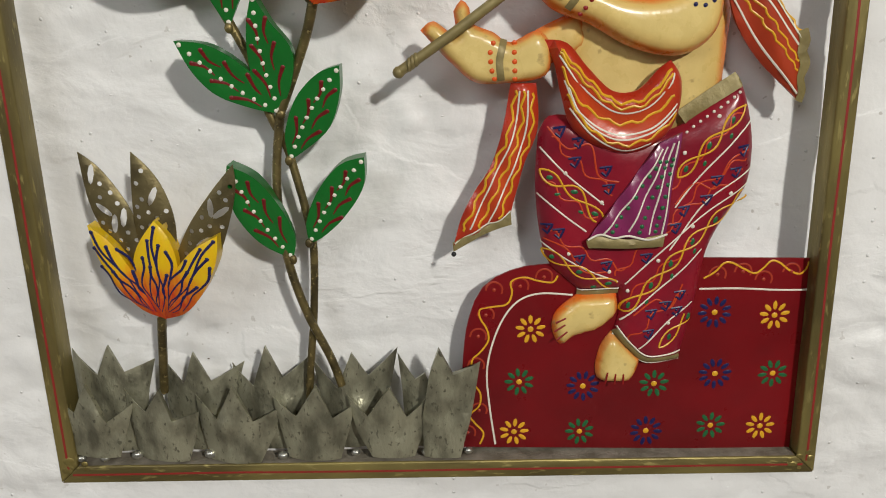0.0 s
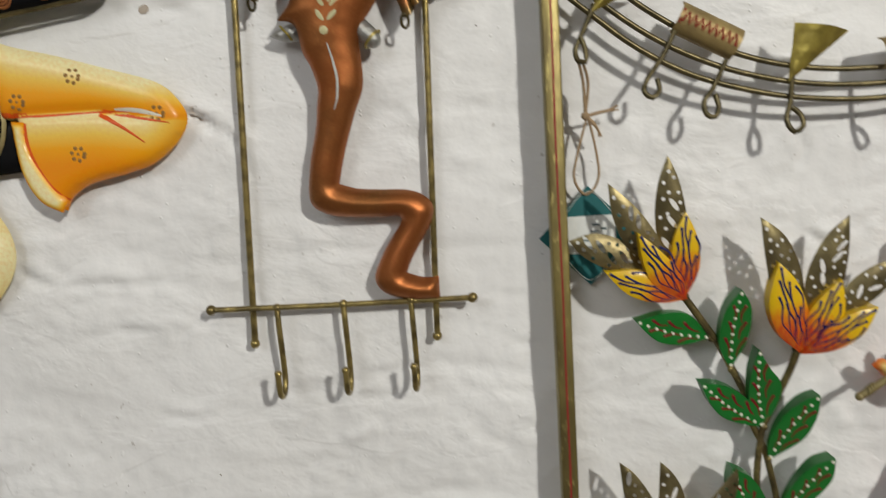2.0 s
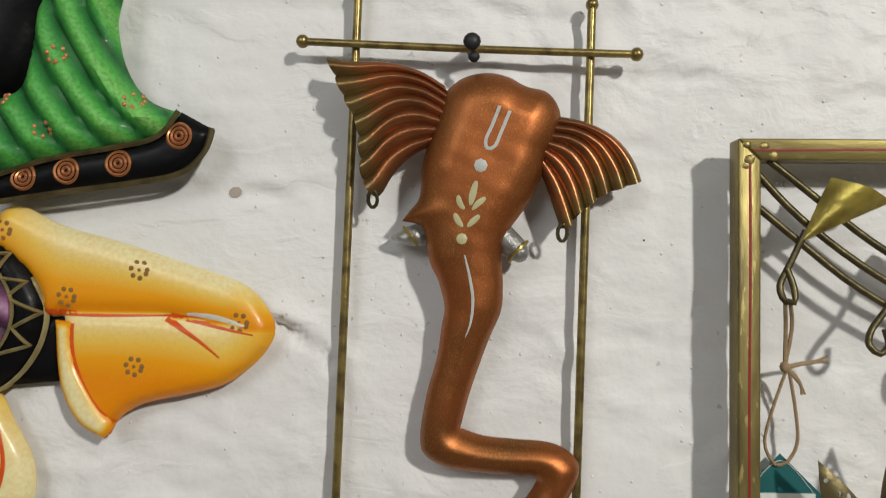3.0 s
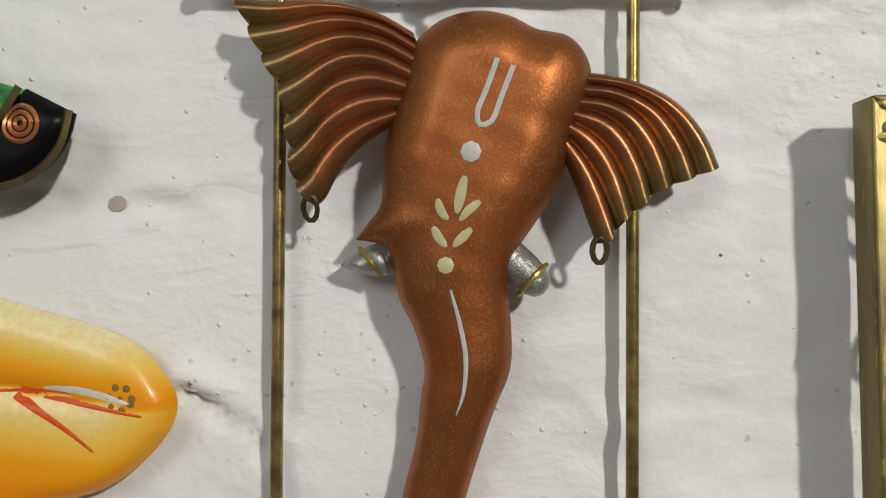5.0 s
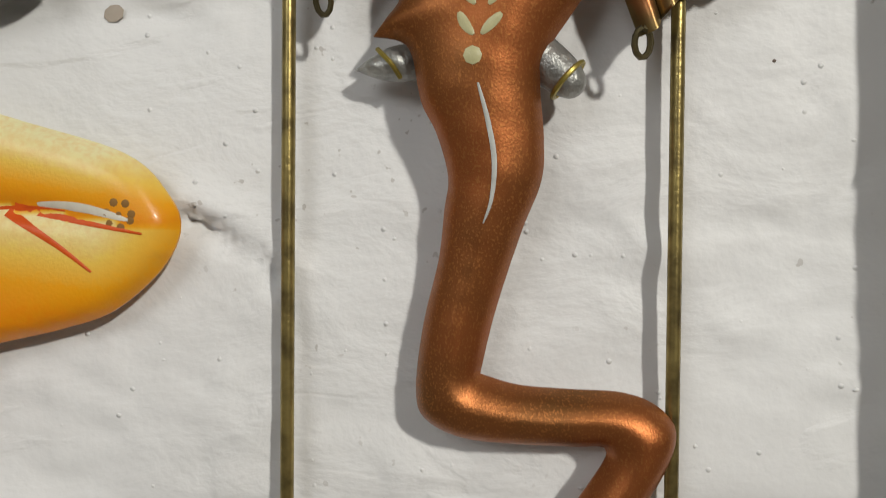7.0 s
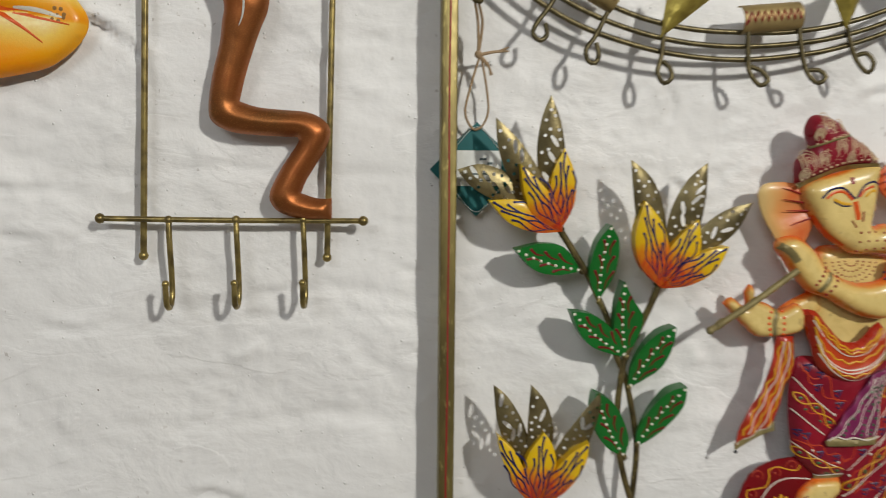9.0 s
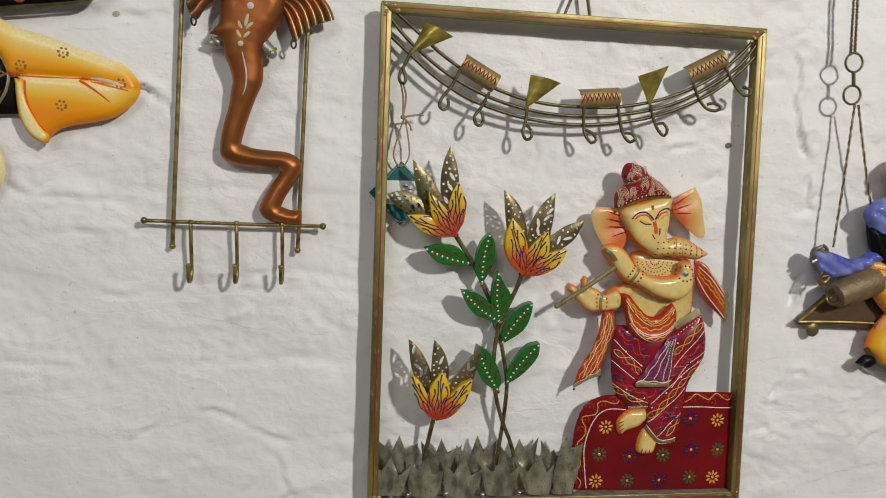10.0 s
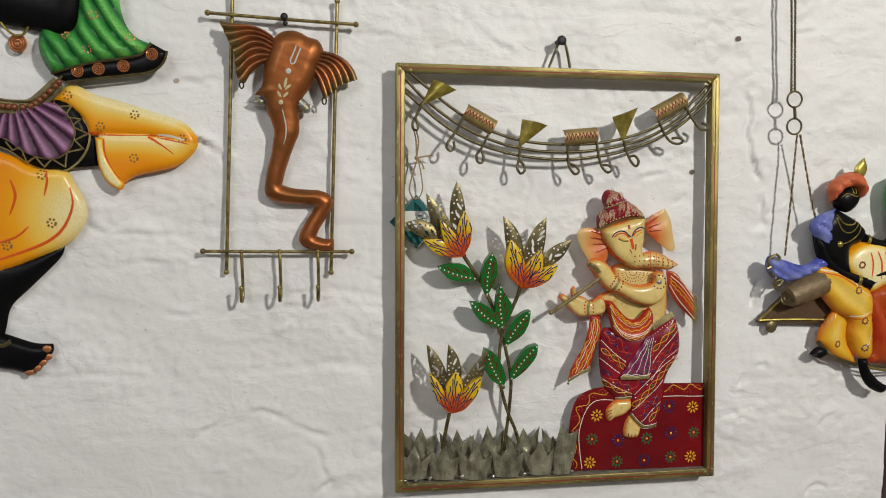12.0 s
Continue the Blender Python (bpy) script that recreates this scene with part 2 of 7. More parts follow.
TWINE = material("jute_twine", (0.34, 0.24, 0.14), 0.8, second=(0.22, 0.15, 0.08), grain=400, bump=0.5)
NAIL = material("dark_nail", (0.03, 0.03, 0.032), 0.5, 0.6, grain=200)
TURBAN = material("orange_turban", (0.55, 0.13, 0.05), 0.35, second=(0.42, 0.08, 0.03), grain=90, coat=0.3)
BLUE = material("blue_shawl", (0.06, 0.075, 0.38), 0.33, second=(0.26, 0.3, 0.56), grain=34, amount=0.75, coat=0.3)
SKIRT = material("red_skirt", (0.36, 0.013, 0.007), 0.33, second=(0.46, 0.1, 0.01), grain=22, amount=0.7, coat=0.3)
VEIL = material("green_veil", (0.06, 0.4, 0.08), 0.35, second=(0.03, 0.25, 0.05), grain=90, coat=0.3)
BOLSTER = material("bolster_brown", (0.2, 0.14, 0.075), 0.5, 0.3, second=(0.09, 0.06, 0.03), grain=120, bump=0.4)
BOARD = material("brown_board", (0.11, 0.06, 0.03), 0.4, 0.2, second=(0.07, 0.04, 0.02), grain=60, bump=0.3)
MAUVEWALL = material("mauve_plaster", (0.36, 0.24, 0.24), 0.75, second=(0.31, 0.2, 0.2), grain=30, amount=0.7, bump=0.5, bump_scale=260)
STAIN = material("rust_stain", (0.42, 0.36, 0.3), 0.8, grain=120)
HOLE = material("plug_hole", (0.16, 0.12, 0.1), 0.9, grain=120)


# ---- shape helpers, in centimetres: x along the wall, z up, depth out from the wall ----
class Build:
    def __init__(self):
        self.v, self.f, self.m, self.g, self.mats = [], [], [], [], []

    def add(self, verts, faces, mat, g=None):
        if mat not in self.mats:
            self.mats.append(mat)
        k, n = self.mats.index(mat), len(self.v)
        self.v.extend(verts)
        self.g.extend(g if g is not None else [1.0] * len(verts))
        self.f.extend([tuple(i + n for i in f) for f in faces])
        self.m.extend([k] * len(faces))

    def object(self, name, parent=None, label="", sharp=48):
        mesh = bpy.data.meshes.new(name)
        mesh.from_pydata([(x / 100, -d / 100, z / 100) for x, d, z in self.v], [], self.f)
        for mat in self.mats:
            mesh.materials.append(mat)
        mesh.polygons.foreach_set("material_index", self.m)
        mesh.polygons.foreach_set("use_smooth", [True] * len(self.f))
        att = mesh.attributes.new("g", "FLOAT", "POINT")
        att.data.foreach_set("value", [float(q) for q in self.g])
        mesh.set_sharp_from_angle(angle=radians(sharp))
        mesh.update()
        ob = new(name, mesh)
        if parent:
            ob.parent = parent
            ob.matrix_parent_inverse = Matrix.Translation(-parent.location)
        if label:
            tagged(ob, label)
        return ob


def thing(name, x, depth, z, label, category, group="", kind=""):
    ob = new(name)
    ob.location = (x / 100, -depth / 100, z / 100)
    ob.empty_display_size = 0.02
    return tagged(ob, label, category, group, kind)


def spline(pts, closed=False, step=0.3):
    """A smooth line through the points; a third value of 1 makes a sharp corner."""
    p = [np.array(q[:2], float) for q in pts]
    sharp = [len(q) > 2 for q in pts]
    n = len(p)
    out = []
    for i in range(n if closed else n - 1):
        b, c = p[i], p[(i + 1) % n]
        a = p[i - 1] if (closed or i > 0) and not sharp[i] else b
        d = p[(i + 2) % n] if (closed or i + 2 < n) and not sharp[(i + 1) % n] else c
        k = max(1, int(round(np.linalg.norm(c - b) / step)))
        for j in range(k):
            t = j / k
            m0, m1 = (c - a) / 2, (d - b) / 2
            out.append((2 * t**3 - 3 * t**2 + 1) * b + (t**3 - 2 * t**2 + t) * m0 + (3 * t**2 - 2 * t**3) * c + (t**3 - t**2) * m1)
    if not closed:
        out.append(p[-1])
    return np.array(out)


def distance(q, poly):
    """Distances of points to a closed outline, and which lie inside."""
    a, b = poly, np.roll(poly, -1, 0)
    best, inside = np.full(len(q), 1e9), np.zeros(len(q), bool)
    for (ax, az), (bx, bz) in zip(a, b):
        dx, dz = bx - ax, bz - az
        t = np.clip(((q[:, 0] - ax) * dx + (q[:, 1] - az) * dz) / (dx * dx + dz * dz + 1e-12), 0, 1)
        best = np.minimum(best, (q[:, 0] - ax - t * dx) ** 2 + (q[:, 1] - az - t * dz) ** 2)
        hit = ((az > q[:, 1]) != (bz > q[:, 1])) & (q[:, 0] < dx * (q[:, 1] - az) / (bz - az + 1e-12) + ax)
        inside ^= hit
    return np.sqrt(best), inside


def relief(b, pts, base, height, reach, mat, s=0.32, extra=None, shade=None, thick=0.12, holes=()):
    """A pressed-sheet shape: outline pts, rim at depth base, domed by height within reach of the rim.
    extra(x, z, d): added depth; shade(x, z, d): the attribute g. Returns the surface's depth as a function."""
    poly = spline(pts, True, s)
    if np.sum(poly[:, 0] * np.roll(poly[:, 1], -1) - poly[:, 1] * np.roll(poly[:, 0], -1)) < 0:
        poly = poly[::-1]
    lo, hi = poly.min(0), poly.max(0)
    gx, gz = np.meshgrid(np.arange(lo[0], hi[0], s), np.arange(lo[1], hi[1], s * 0.866))
    gx[1::2] += s / 2
    grid = np.c_[gx.ravel(), gz.ravel()]
    d, inside = distance(grid, poly)
    grid = grid[inside & (d > 0.45 * s)]
    loops, edges, start = [poly], [(i, (i + 1) % len(poly)) for i in range(len(poly))], len(poly)
    for hole in holes:
        dh, ih = distance(grid, hole)
        grid = grid[~ih & (dh > 0.3 * s)]
        loops.append(hole)
        edges += [(start + i, start + (i + 1) % len(hole)) for i in range(len(hole))]
        start += len(hole)
    cloud = [Vector(q) for q in np.concatenate(loops + [grid])]
    verts, _, tris, *_ = delaunay_2d_cdt(cloud, edges, [], 2, 1e-6)
    q = np.array([(w.x, w.y) for w in verts])
    if holes:
        mid = np.array([q[list(t)].mean(0) for t in tris])
        keep = np.ones(len(tris), bool)
        for hole in holes:
            keep &= ~distance(mid, hole)[1]
        tris = [t for t, k in zip(tris, keep) if k]

    def depth(xy):
        xy = np.atleast_2d(np.array(xy, float))
        dd, ins = distance(xy, poly)
        dd = np.where(ins, dd, 0)
        u = np.clip(dd / reach, 0, 1)
        y = base + height * np.sqrt(np.clip(1 - (1 - u) ** 2, 0, 1))
        return y + extra(xy[:, 0], xy[:, 1], dd) if extra else y

    y = depth(q)
    dd, _ = distance(q, poly)
    g = shade(q[:, 0], q[:, 1], dd) if shade else np.clip(dd / max(reach, 0.01), 0, 1)
    b.add([(q[i, 0], y[i], q[i, 1]) for i in range(len(q))], [tuple(t) for t in tris], mat, list(g))
    n = len(poly)
    ry = depth(poly)
    _, edge_y = 0, [min(v, base) - thick for v in ry]
    side = [(poly[i, 0], ry[i], poly[i, 1]) for i in range(n)] + [(poly[i, 0], edge_y[i], poly[i, 1]) for i in range(n)]
    ring = [((i + 1) % n, i, n + i, n + (i + 1) % n) for i in range(n)]
    if holes:
        b.add([(q[i, 0], y[i] - thick, q[i, 1]) for i in range(len(q))], [tuple(t)[::-1] for t in tris], mat, list(g))
        side = side[:n] + [(x, d - thick, z) for x, d, z in side[:n]]
    else:
        ring.append(tuple(range(2 * n - 1, n - 1, -1)))
    b.add(side, ring, mat, list(np.tile(shade(poly[:, 0], poly[:, 1], np.zeros(n)) if shade else np.zeros(n), 2)))
    return depth


def flat(depth):
    return lambda xy: np.full(len(np.atleast_2d(xy)), float(depth))


def stroke(b, pts, width, mat, depth, lift=0.032, step=0.16, taper=False, closed=False):
    """A raised brush line that follows the surface."""
    line = spline(pts, closed, step)
    if closed:
        line = np.r_[line, line[:1]]
    tan = np.gradient(line, axis=0)
    tan /= np.linalg.norm(tan, axis=1)[:, None] + 1e-9
    nor = np.c_[-tan[:, 1], tan[:, 0]]
    w = np.full(len(line), width / 2)
    if taper:
        w *= np.sin(np.linspace(0.25, math.pi - 0.12, len(line))) ** 0.7 * 1.15 if taper == "leaf" else np.linspace(1.25, 0.3, len(line))
    l, r = line + nor * w[:, None], line - nor * w[:, None]
    dl, dm, dr = depth(l) + lift * 0.35, depth(line) + lift, depth(r) + lift * 0.35
    verts = []
    for i in range(len(line)):
        verts += [(l[i, 0], dl[i], l[i, 1]), (line[i, 0], dm[i], line[i, 1]), (r[i, 0], dr[i], r[i, 1])]
    faces = []
    for i in range(len(line) - 1):
        o = 3 * i
        faces += [(o + 1, o, o + 3, o + 4), (o + 2, o + 1, o + 4, o + 5)]
    b.add(verts, faces, mat)


def dots(b, centres, radius, mat, depth, lift=0.06, long=1.0, angles=None):
    """Drops of paint on the surface."""
    c = np.array([q[:2] for q in centres], float)
    dep = depth(c)
    for k in range(len(c)):
        a0 = angles[k] if angles is not None else 0.0
        ca, sa = math.cos(a0), math.sin(a0)
        verts = [(c[k, 0], dep[k] + lift, c[k, 1])]
        for ring, up in ((0.65, 0.8), (1.0, 0.15)):
            for i in range(8):
                u, v = radius * long * ring * math.cos(i * math.pi / 4), radius * ring * math.sin(i * math.pi / 4)
                verts.append((c[k, 0] + u * ca - v * sa, dep[k] + lift * up, c[k, 1] + u * sa + v * ca))
        faces = [(0, 1 + i, 1 + (i + 1) % 8) for i in range(8)]
        faces += [(1 + i, 9 + i, 9 + (i + 1) % 8, 1 + (i + 1) % 8) for i in range(8)]
        b.add(verts, faces, mat)


def tube(b, pts, radius, mat, n=8, step=0.3, ball=(0, 0), g=None):
    """A round bar through points (x, depth, z); ball: radius of knobs at its two ends."""
    p = np.array(pts, float)
    out = []
    for i in range(len(p) - 1):
        a, q, c, d = p[max(i - 1, 0)], p[i], p[i + 1], p[min(i + 2, len(p) - 1)]
        k = max(1, int(round(np.linalg.norm(c - q) / step)))
        for j in range(k):
            t = j / k
            out.append((2 * t**3 - 3 * t**2 + 1) * q + (t**3 - 2 * t**2 + t) * (c - a) / 2 + (3 * t**2 - 2 * t**3) * c + (t**3 - t**2) * (d - q) / 2)
    out.append(p[-1])
    line = np.array(out)
    tan = np.gradient(line, axis=0)
    tan /= np.linalg.norm(tan, axis=1)[:, None] + 1e-9
    side = np.cross(tan[0], (0.3, 0.9, 0.31))
    side /= np.linalg.norm(side)
    rad = radius if hasattr(radius, "__len__") else [radius, radius]
    verts, faces = [], []
    for i in range(len(line)):
        side = side - tan[i] * (side @ tan[i])
        side /= np.linalg.norm(side) + 1e-9
        up = np.cross(tan[i], side)
        r = np.interp(i / max(len(line) - 1, 1), np.linspace(0, 1, len(rad)), rad)
        verts += [tuple(line[i] + r * (math.cos(2 * math.pi * k / n) * side + math.sin(2 * math.pi * k / n) * up)) for k in range(n)]
    for i in range(len(line) - 1):
        faces += [(i * n + k, i * n + (k + 1) % n, (i + 1) * n + (k + 1) % n, (i + 1) * n + k) for k in range(n)]
    faces += [tuple(range(n - 1, -1, -1)), tuple(range((len(line) - 1) * n, len(line) * n))]
    b.add(verts, [f[::-1] for f in faces], mat)
    for r, at in zip(ball, (line[0], line[-1])):
        if r:
            sphere(b, at, r, mat)


def sphere(b, at, r, mat, squash=(1, 1, 1), rows=6, cols=10):
    verts = [(at[0], at[1], at[2] + r * squash[2])]
    for i in range(1, rows):
        a = math.pi * i / rows
        verts += [(at[0] + r * squash[0] * math.sin(a) * math.cos(2 * math.pi * k / cols), at[1] - r * squash[1] * math.sin(a) * math.sin(2 * math.pi * k / cols), at[2] + r * squash[2] * math.cos(a)) for k in range(cols)]
    verts.append((at[0], at[1], at[2] - r * squash[2]))
    faces = [(0, 1 + k, 1 + (k + 1) % cols) for k in range(cols)]
    for i in range(rows - 2):
        faces += [(1 + i * cols + k, 1 + (i + 1) * cols + k, 1 + (i + 1) * cols + (k + 1) % cols, 1 + i * cols + (k + 1) % cols) for k in range(cols)]
    last = len(verts) - 1
    faces += [(last, last - cols + (k + 1) % cols, last - cols + k) for k in range(cols)]
    b.add(verts, faces, mat)


def box(b, x0, x1, d0, d1, z0, z1, mat, bevel=0.1):
    """A block with chamfered edges."""
    bm = bmesh.new()
    bmesh.ops.create_cube(bm, size=1.0)
    for v in bm.verts:
        v.co = Vector(((x0 + x1) / 2 + v.co.x * (x1 - x0), (d0 + d1) / 2 - v.co.y * (d1 - d0), (z0 + z1) / 2 + v.co.z * (z1 - z0)))
    if bevel:
        bmesh.ops.bevel(bm, geom=bm.edges[:], offset=bevel, segments=2, profile=0.5, affect="EDGES")
    bm.verts.index_update()
    b.add([tuple(v.co) for v in bm.verts], [tuple(v.index for v in f.verts) for f in bm.faces], mat)
    bm.free()


def at_depth(pts, depth):
    """Wall points with a depth, or with depths that run evenly between two values."""
    if hasattr(depth, "__len__"):
        return [(p[0], d, p[1]) for p, d in zip(pts, np.interp(np.linspace(0, 1, len(pts)), np.linspace(0, 1, len(depth)), depth))]
    return [(p[0], depth, p[1]) for p in pts]


# ---- the setting ----
def brick_wall():
    """A whitewashed brick wall: soft courses under thick paint, lumps and cracks."""
    x0, x1, z0, z1, s = -95.0, 49.0, 88.0, 205.0, 0.33
    xs, zs = np.arange(x0, x1 + s, s), np.arange(z0, z1 + s, s)
    verts, course, length = [], 8.9, 23.5
    # old scars in the plaster: crack lines with a raised lip
    gx, gz = np.meshgrid(xs, zs)
    scar = np.zeros(gx.shape)
    dice = random.Random(41)
    nicks = []
    for k in range(85):
        px, pz, turn, size = dice.uniform(-80, 44), dice.uniform(100, 195), dice.gauss(0, 0.6), dice.uniform(0.7, 2.6)
        bow = dice.uniform(-0.5, 0.5)
        nicks.append((dice.choice((-0.14, 0.1, 0.16, 0.22)), [(px + size * (u * math.cos(turn) - bow * u * u * math.sin(turn)), pz + size * (u * math.sin(turn) + bow * u * u * math.cos(turn))) for u in (-1, -0.4, 0.3, 1)]))
    for deep, line in nicks + list(((0.3, [(-43.95, 163.6), (-43.3, 163.32), (-42.83, 163.09), (-42.09, 162.3), (-41.81, 162.2), (-41.26, 161.66)]), (0.14, [(-44.23, 161.5), (-42.93, 161.42), (-41.45, 161.27), (-40.99, 161.33)]), (0.12, [(-42.44, 170.7), (-41.58, 170.48), (-41.55, 169.81)]),
                       (0.14, [(-50.71, 171.33), (-49.52, 171.18), (-47.75, 170.53), (-45.61, 170.49), (-43.11, 170.06)]), (-0.16, [(-35.8, 140.2), (-33.99, 140.79), (-31.98, 140.88), (-30.7, 140.34)]), (-0.1, [(-46.49, 138.37), (-47.17, 135.67), (-43.96, 135.02)]),
                       (-0.12, [(-36.96, 141.06), (-36.61, 139.8), (-35.29, 137.66), (-34.9, 137.23)]), (0.2, [(-32.14, 125.77), (-30.4, 124.94), (-29.72, 122.31), (-28.68, 120.38)]), (0.5, [(24.5, 172.55), (26.16, 169.65), (26.74, 167.82), (26.3, 165.22), (27.57, 160.75), (28.71, 157.73), (28.86, 154.7), (29.95, 151.25), (29.3, 147.79), (27.9, 142.38), (27.79, 136.11)]),
                       (0.16, [(-15.74, 177.72), (-11.52, 178.13), (-8.66, 176.59), (-6.12, 175.29)]), (0.14, [(-9.76, 180.1), (-6.54, 179.26), (-4.37, 179.48)]), (0.12, [(-24.7, 176.09), (-21.28, 176.87), (-19.22, 175.92)]), (0.16, [(-49.53, 171.6), (-48.53, 171.06), (-46.17, 170.48), (-41.77, 170.99)]),
                       (0.2, [(-44.06, 163.74), (-42.74, 162.7), (-42.07, 162.34), (-41.08, 161.65)]), (0.14, [(-57.95, 154.35), (-55.56, 152.75), (-50.34, 152.43), (-43.8, 152.12)]), (-0.12, [(-27.44, 161.79), (-27.15, 160.12), (-25.53, 159.09)]), (0.12, [(-50.87, 149.32), (-47.92, 148.9), (-44.52, 148.95), (-41.87, 148.77)]),
                       (0.14, [(-51.28, 143.78), (-48.68, 143.13), (-45.28, 142.46), (-42.54, 143.23), (-37.52, 141.9)]), (0.14, [(-44.43, 127.88), (-40.33, 129.83), (-36.23, 129.99), (-30.72, 127.17), (-26.49, 126.21)]), (0.14, [(15.8, 180.91), (20.53, 179.65), (31.79, 178.59), (38.32, 179.54)]))):
        path = spline(line, False, 0.6)
        path = path + 0.35 * np.array([[noise.noise((p[0] * 0.9, p[1] * 0.9, k)) for k in (1.0, 5.0)] for p in path])
        lo, hi = path.min(0) - 2.5, path.max(0) + 2.5
        near = (gx > lo[0]) & (gx < hi[0]) & (gz > lo[1]) & (gz < hi[1])
        q = np.c_[gx[near], gz[near]]
        best = np.full(len(q), 1e9)
        above, strength = np.zeros(len(q)), np.zeros(len(q))
        for a, c in zip(path[:-1], path[1:]):
            e = c - a
            t = np.clip(((q - a) @ e) / (e @ e + 1e-9), 0, 1)
            off = q - a - t[:, None] * e
            dd = np.hypot(off[:, 0], off[:, 1])
            side = np.sign(e[0] * off[:, 1] - e[1] * off[:, 0])
            above = np.where(dd < best, side, above)
            strength = np.where(dd < best, min(1.2, max(0.0, 0.45 + 2.2 * noise.noise((a[0] * 0.35, a[1] * 0.35, 3.0)))), strength)
            best = np.minimum(best, dd)
        scar[near] += 1.5 * strength * (-deep * np.exp(-(best / 0.27) ** 2) + 0.5 * abs(deep) * np.exp(-((best - 0.6) / 0.6) ** 2) * (above > 0))
    for zi, z in enumerate(zs):
        row = math.floor((z - 2.3) / course)
        for xi, x in enumerate(xs):
            wob = noise.noise((x * 0.09, z * 0.09, 3.1)) * 1.6 + noise.noise((x * 0.4, z * 0.3, 6.0)) * 0.5
            zz = (z - 2.3 + wob) / course
            joint = min(zz % 1, 1 - zz % 1) * course
            xx = (x + wob * 1.4 + (row % 2) * length / 2) / length
            stand = min(xx % 1, 1 - xx % 1) * length
            fade = 0.5 + 0.5 * noise.noise((x * 0.05, z * 0.07, 9.0))
            if x > 22:
                fade *= 0.35
            fade = max(0.0, fade * 1.6 - 0.45)
            d = scar[zi, xi] - 0.2 * math.exp(-(joint / 0.5) ** 2) * fade - 0.12 * math.exp(-(stand / 0.55) ** 2) * fade
            r1 = abs(noise.noise((x * 0.2, z * 0.32, 0.5)))
            r2 = abs(noise.noise((x * 0.5, z * 0.62, 7.0)))
            d += 0.22 * noise.noise((x * 0.12, z * 0.15, 1.5)) + 0.1 * noise.noise((x * 0.27, z * 0.36, 4.5))
            patch = min(1.0, max(0.12, 2.2 * noise.noise((x * 0.065, z * 0.075, 20.0)) + 0.42))
            d += patch * (0.34 * min(r1, 0.4) + 0.26 * min(r2, 0.4) - 0.12)
            n3 = noise.noise((x * 0.8, z * 1.1, 2.0))
            d += 0.075 * n3 * patch + 0.045 * noise.noise((x * 1.9, z * 2.2, 4.0)) * (0.15 + patch)
            crack = abs(noise.noise((x * 0.13, z * 0.3, 12.0)))
            if crack < 0.035 and fade > 0.5:
                d -= 0.14 * (1 - crack / 0.035)
            if n3 > 0.52 and patch > 0.3:
                d += 0.14 * (n3 - 0.52) / 0.3
            verts.append((x, d - 0.2, z))
    depths = np.array([v[1] for v in verts]).reshape(len(zs), len(xs))
    w = len(xs)
    faces = [(r * w + c, r * w + c + 1, (r + 1) * w + c + 1, (r + 1) * w + c) for r in range(len(zs) - 1) for c in range(w - 1)]
    b = Build()
    b.add(verts, faces, WALLPAINT)
    # the wall's back and thickness
    edge = [(x0, -12, z0), (x1, -12, z0), (x1, -12, z1), (x0, -12, z1)]
    b.add(edge, [(3, 2, 1, 0)], WALLPAINT)
    tagged(b.object("wall_north", sharp=180), "whitewashed uneven brick wall with thick lumpy paint", "wall", kind="structure")
    return lambda x, z: float(depths[int(round((z - z0) / s)), int(round((x - x0) / s))])


wall_depth = brick_wall()


def wall_specks():
    """Small lumps and pits scattered over the paint."""
    b, rng = Build(), random.Random(12)
    for i in range(330):
        x, z = rng.uniform(-60, 48), rng.uniform(115, 184)
        if noise.noise((x * 0.08, z * 0.08, 30.0)) < -0.1:
            continue
        r = rng.choice((0.04, 0.05, 0.06, 0.07, 0.09))
        dark = rng.random() < 0.09
        sphere(b, (x, wall_depth(x, z), z), min(r, 0.07) if dark else r, HOLE if dark else WALLPAINT, (rng.uniform(0.8, 1.6), 0.4 if dark else 0.6, rng.uniform(0.7, 1.1)), 4, 7)
    return tagged(b.object("paint_lumps"), "tiny lumps and pits in the white wall paint", "wall mark", kind="stuff")


wall_specks()


def slab(name, x0, x1, d0, d1, z0, z1, mat, label):
    b = Build()
    box(b, x0, x1, d0, d1, z0, z1, mat, 0)
    return tagged(b.object(name), label, name.split("_")[0], kind="structure")


slab("wall_north_upper", -210, 49, -12, -0.3, 205, 310, PLAIN, "plain whitewashed wall above the wall hangings")
slab("wall_north_lower", -210, 49, -12, -0.3, 0, 88, PLAIN, "plain whitewashed wall near the floor")
slab("wall_north_side", -210, -95, -12, -0.3, 88, 205, PLAIN, "plain whitewashed wall beside the wall hangings")
slab("wall_west", -222, -210, -12, 400, 0, 310, PLAIN, "plain pale side wall of the shop")
slab("wall_east", 250, 262, -12, 400, 0, 310, PLAIN, "plain pale side wall of the shop")
slab("wall_south", -210, 250, 400, 412, 0, 310, PLAIN, "plain pale back wall of the shop")
slab("floor", -222, 262, -12, 412, -10, 0, FLOORING, "brown stone floor of the shop")
slab("ceiling", -222, 262, -12, 412, 310, 320, PLAIN, "pale flat ceiling of the shop")


